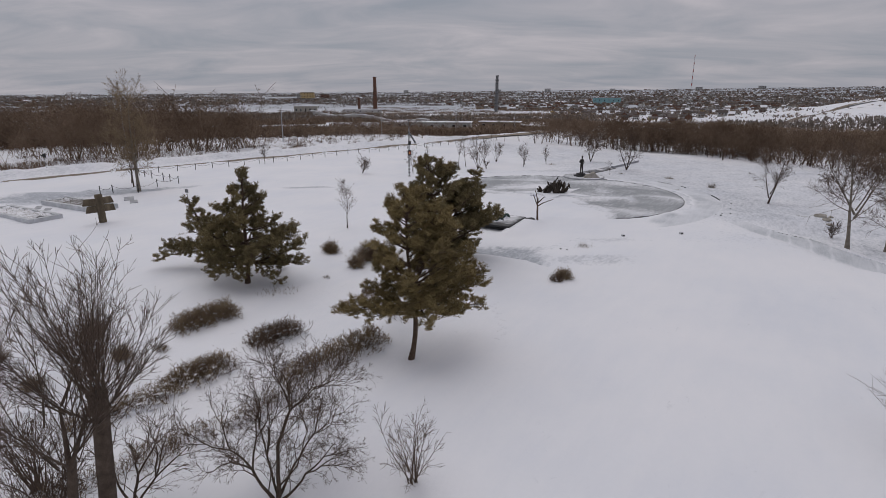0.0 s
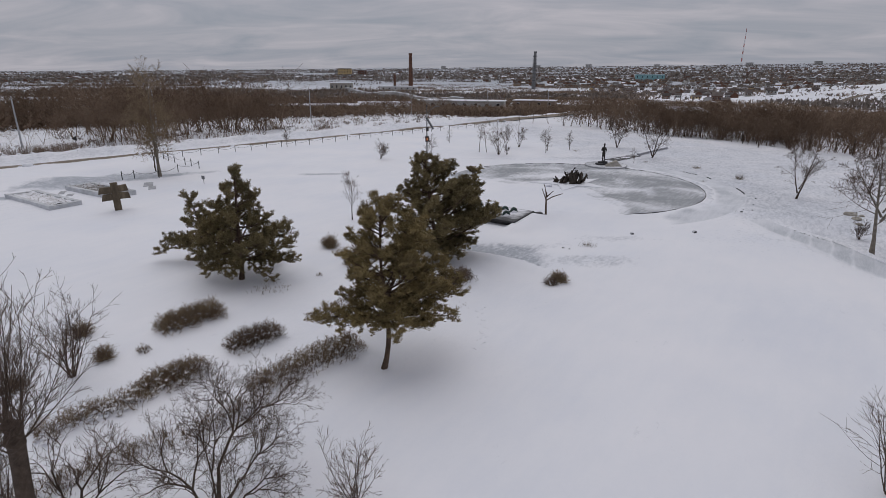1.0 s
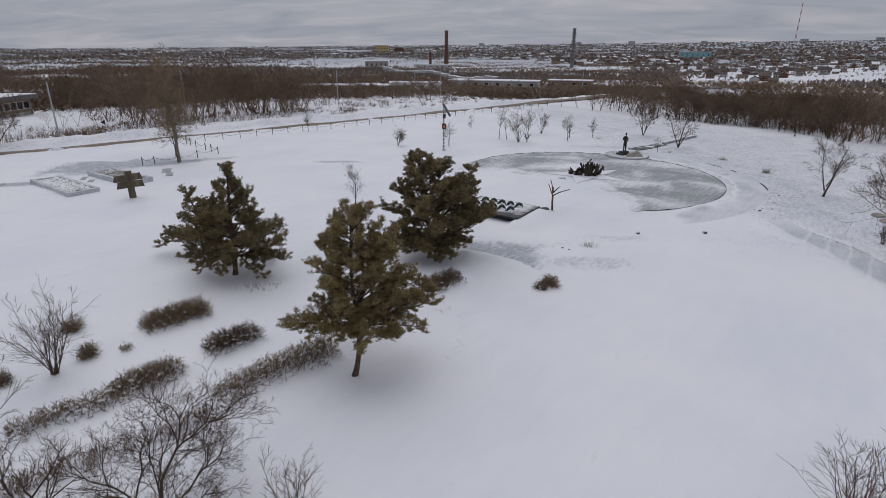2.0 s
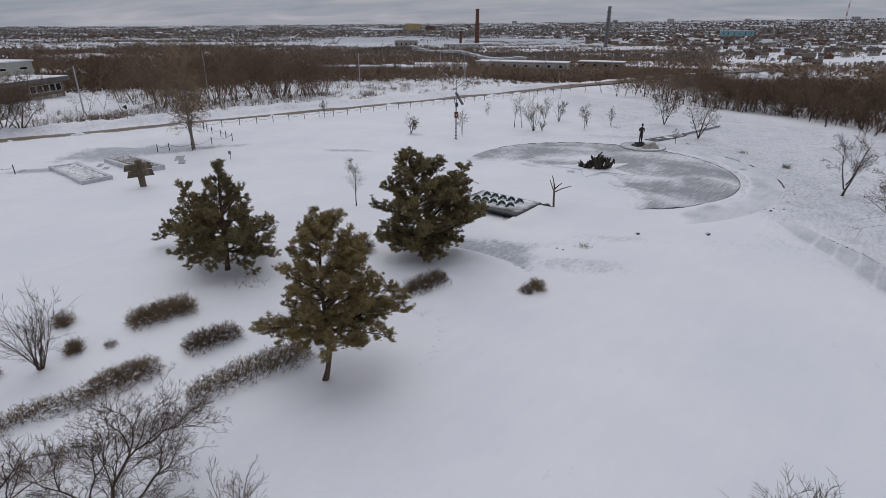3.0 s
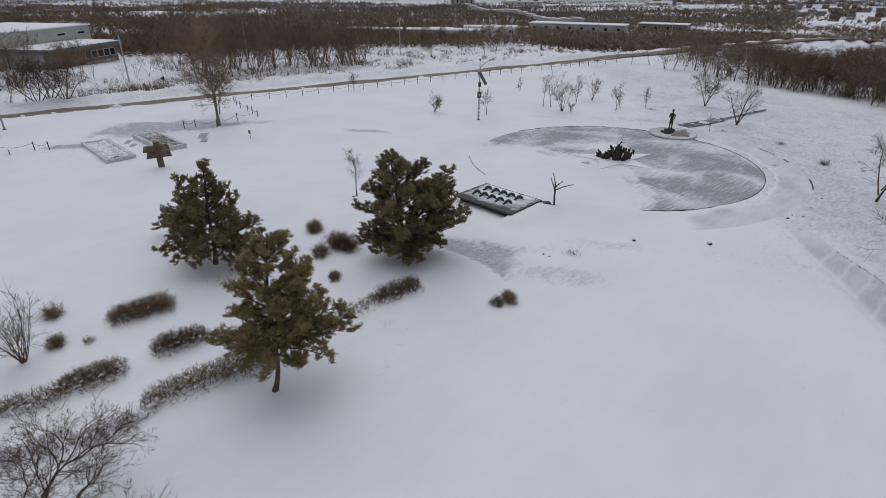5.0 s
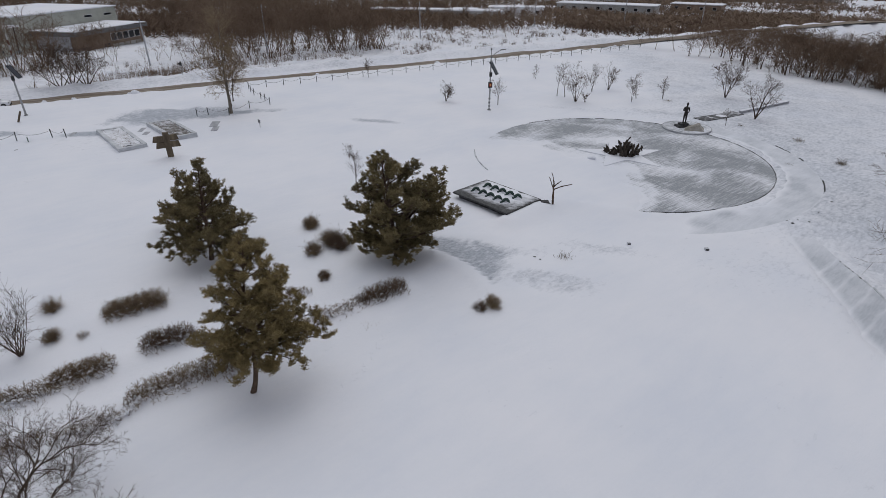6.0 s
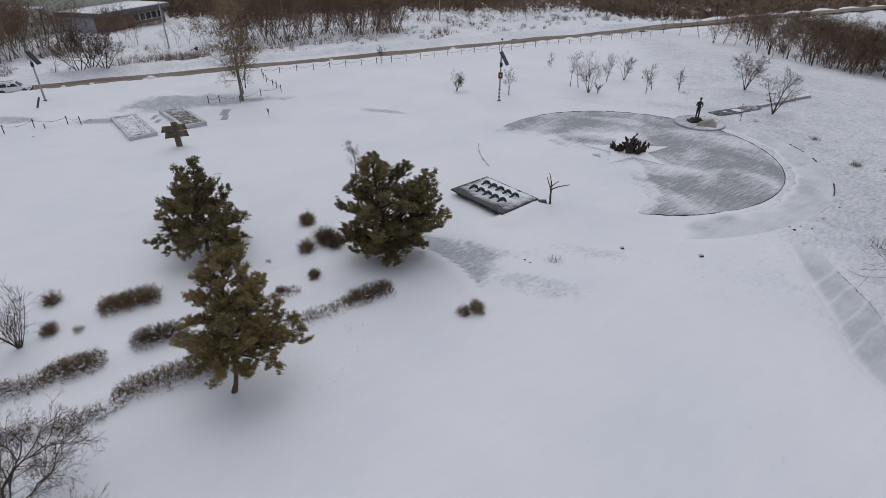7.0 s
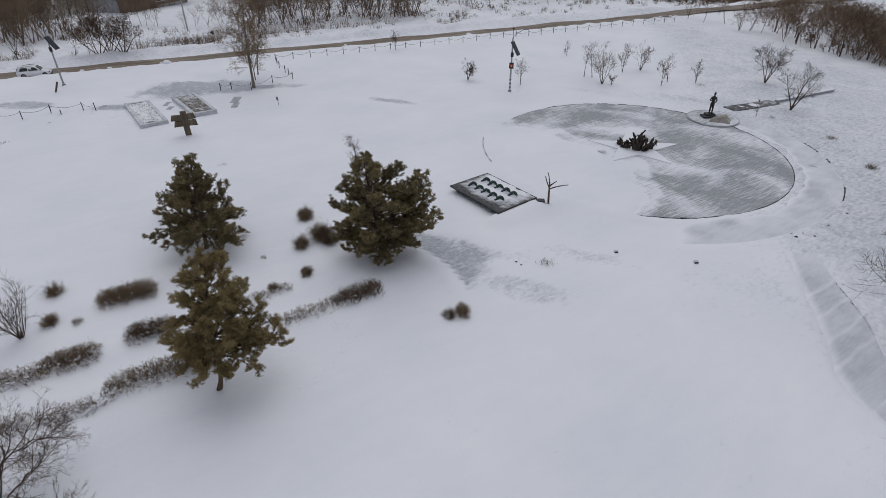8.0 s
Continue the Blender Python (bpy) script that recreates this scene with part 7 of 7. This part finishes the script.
chimney("tall dark brick factory chimney", -86.5, 716, 44, 2.9, 1.9, BRICK, 6)
chimney("short dark brick chimney", -113.5, 760, 19, 2.0, 1.5, BRICK, 3)
ch = chimney("tall grey steel-hooped chimney", 69.5, 742, 47, 2.0, 1.7, STEEL, 8)
part("platform", rodded((0, 0, 41), (0, 0, 41.8), 2.7, 2.7, 16), STEEL, ch)
for k in range(4):
    a = k * 1.57
    part("strut", rodded((2.6 * math.cos(a), 2.6 * math.sin(a), 0), (2.2 * math.cos(a), 2.2 * math.sin(a), 41), 0.2, 0.16, 6), STEEL, ch)

mast = thing("radio_mast", "tall thin red and white lattice mast on the far hill", "mast", Matrix.Translation((1500, 3450, float(land(1500, 3450)))))
for k in range(10):
    z0, z1 = 20 * k, 20 * (k + 1)
    w0, w1 = 3.6 - 0.25 * k, 3.6 - 0.25 * (k + 1)
    bm = bmesh.new()
    for a in range(3):
        t0, t1 = 2.09 * a, 2.09 * (a + 1)
        p0, p1 = Vector((w0 * math.cos(t0), w0 * math.sin(t0), z0)), Vector((w1 * math.cos(t0), w1 * math.sin(t0), z1))
        rod(bm, p0, p1, 0.7, 0.7, 5)
        rod(bm, p0, (w1 * math.cos(t1), w1 * math.sin(t1), z1), 0.4, 0.4, 4)
    part("section", bm, RED if k % 2 else WHITE, mast)

# lane over the white hill
A = np.linspace(0, 1, 90)[None, :]
B = np.linspace(-2.6, 2.6, 3)[:, None]
X = 165 + 330 * A + 0 * B - 40 * A * (1 - A)
Y = 318 + 215 * A + 60 * np.sin(A * 3.1) * 0.6 + B * 1.2
V = np.stack([X, Y, land(X, Y) + 0.25], -1).reshape(-1, 3)
i = (np.arange(2)[:, None] * 90 + np.arange(89)[None, :]).ravel()
tagged(new("road_lane", mesh_of("road_lane", V, np.stack([i, i + 1, i + 91, i + 90], -1), ROAD, True)), "snowy lane climbing the white hill", "road", kind="structure")

# ---- village ----
def house(seed):
    """One of a few cottages: wall, gabled roof, windows, chimney."""
    g = random.Random(seed)
    w, d, h, rh = g.uniform(6.5, 9.5), g.uniform(6, 8), g.uniform(2.4, 4.4), g.uniform(1.8, 3.0)
    wall = (BROWNWALL, GREYWALL, YELLOWWALL, BROWNWALL, BRICK, BRICK, GREYWALL)[seed % 7]
    ob = thing("cottage", "detached cottage with a snowy gable roof", "house", group="cottages in the valley")
    part("wall", boxed(-w / 2, w / 2, -d / 2, d / 2, -2, h), wall, ob)
    for s in (-1, 1):
        bm = bmesh.new()
        P = [(-w / 2 - 0.6, s * (d / 2 + 0.6), h - 0.3), (w / 2 + 0.6, s * (d / 2 + 0.6), h - 0.3), (w / 2 + 0.6, 0, h + rh), (-w / 2 - 0.6, 0, h + rh)]
        lo = [bm.verts.new(p) for p in P]
        hi = [bm.verts.new((p[0], p[1], p[2] + 0.35)) for p in P]
        bm.faces.new(lo)
        bm.faces.new(hi[::-1])
        for i in range(4):
            bm.faces.new((lo[i], lo[(i + 1) % 4], hi[(i + 1) % 4], hi[i]))
        bmesh.ops.recalc_face_normals(bm, faces=bm.faces)
        part("roof", bm, SNOW if (seed * 2 + s) % 5 == 0 else ROOF, ob)
    for x in (-w / 2, w / 2 - 0.3):
        bm = bmesh.new()
        a = [bm.verts.new(p) for p in ((x, -d / 2, h), (x, d / 2, h), (x, 0, h + rh - 0.1))]
        b = [bm.verts.new((q.co.x + 0.3, q.co.y, q.co.z)) for q in a]
        bm.faces.new(a)
        bm.faces.new(b[::-1])
        for i in range(3):
            bm.faces.new((a[i], a[(i + 1) % 3], b[(i + 1) % 3], b[i]))
        part("gable", bm, wall, ob)
    for k in range(3):
        window(ob, -w / 3 + k * w / 3, -d / 2, 1.2, 1.3, 1.4)
        if h > 4.3:
            window(ob, -w / 3 + k * w / 3, -d / 2, 3.0, 1.2, 1.1)
    part("chimney", boxed(w / 5, w / 5 + 0.8, 0.6, 1.4, h, h + rh + 1.2), BRICK, ob)
    return ob


kinds = [house(k) for k in range(7)]
vrng = random.Random(21)
lots = []
for k in range(300):
    a = vrng.uniform(10.5, 30.5)
    r = 425 + 540 * vrng.uniform(0, 1) ** 0.9
    if a < 16 + (560 - r) * 0.03 or (r < 560 and a > 25):
        continue
    x, y = r * math.sin(radians(a)), r * math.cos(radians(a))
    if all(math.hypot(x - p, y - q) > 16 for p, q in lots):
        lots.append((x, y))
for k, (x, y) in enumerate(lots):
    m = Matrix.Translation((x, y, float(land(x, y)) - 0.2)) @ Matrix.Rotation(radians(vrng.choice((-25, -20, 65, -15)) + vrng.uniform(-8, 8)), 4, "Z") @ Matrix.Scale(0.85, 4)
    if k < 7:
        kinds[k].matrix_world = m
    else:
        copy_thing(kinds[k % 7], m)

# blocks of flats and the far town
def flats(x, y, w, h, turn, wall):
    ob = thing("apartment_building", "distant block of flats with rows of windows", "building", Matrix.Translation((x, y, float(land(x, y)) - 1)) @ Matrix.Rotation(radians(turn), 4, "Z"), group="distant flats")
    part("wall", boxed(-w / 2, w / 2, -7, 7, 0, h), wall, ob)
    part("roof", boxed(-w / 2 - 0.5, w / 2 + 0.5, -7.5, 7.5, h, h + 1.2), ROOF, ob)
    for i in range(max(2, int(h / 5))):
        for j in range(max(3, int(w / 8))):
            window(ob, -w / 2 + w * (j + 0.5) / max(3, int(w / 8)), -7, 2.5 + 5 * i, 3.2, 2.4)


flats(-470, 1960, 46, 22, 8, YELLOWWALL)
flats(-415, 1985, 30, 15, 8, BRICK)
flats(-500, 1975, 18, 17, 8, GREYWALL)
for x, y, w, h in ((640, 3500, 60, 34), (350, 3600, 46, 26), (-240, 3650, 50, 26), (1480, 3300, 60, 30), (1010, 3400, 50, 26), (1790, 3200, 60, 30)):
    flats(x, y, w * 0.6, h * 0.55, -10, GREYWALL)

trng = np.random.default_rng(9)
Vt, Ft, Mt, n0 = [], [], [], 0
count = 0
while count < 2300:
    r = 900 * math.exp(trng.uniform(0, 1) * math.log(3900 / 900))
    a = radians(trng.uniform(-42, 42))
    x, y = r * math.sin(a), r * math.cos(a)
    dens = noise.noise((x * 0.0016, y * 0.003, 8.0)) + (0.35 if a > -0.02 else -0.22)
    if (700 < y < 1200 and -420 < x < 60) or trng.uniform(0, 1) > 0.25 + dens:
        continue
    w, d, h, t = trng.uniform(6, 10), trng.uniform(5, 7.5), trng.uniform(2.6, 4.2), trng.uniform(0, 3.14)
    c, s, z = math.cos(t), math.sin(t), float(land(x, y)) - 0.6
    P = np.array([(-w / 2, -d / 2, 0), (w / 2, -d / 2, 0), (w / 2, d / 2, 0), (-w / 2, d / 2, 0), (-w / 2, -d / 2, h), (w / 2, -d / 2, h), (w / 2, d / 2, h), (-w / 2, d / 2, h), (-w / 2, 0, h + 2), (w / 2, 0, h + 2)])
    Vt.append(np.stack([P[:, 0] * c - P[:, 1] * s + x, P[:, 0] * s + P[:, 1] * c + y, P[:, 2] + z], -1))
    Ft.append(np.array([(0, 1, 5), (0, 5, 4), (1, 2, 6), (1, 6, 5), (2, 3, 7), (2, 7, 6), (3, 0, 4), (3, 4, 7), (5, 6, 9), (7, 4, 8), (4, 5, 9), (4, 9, 8), (6, 7, 8), (6, 8, 9)]) + n0)
    wall_kind, roof_kind = int(trng.integers(0, 3)), 3 if trng.uniform(0, 1) < 0.10 else 4
    Mt.extend([wall_kind] * 10 + [roof_kind] * 4)
    n0 += 10
    count += 1
me = mesh_of("far_town", np.concatenate(Vt), np.concatenate(Ft), None)
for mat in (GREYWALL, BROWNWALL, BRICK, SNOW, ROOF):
    me.materials.append(mat)
me.polygons.foreach_set("material_index", np.array(Mt, np.int32))
tagged(new("far_town", me), "small houses of the far town on the slopes", "town", kind="stuff")
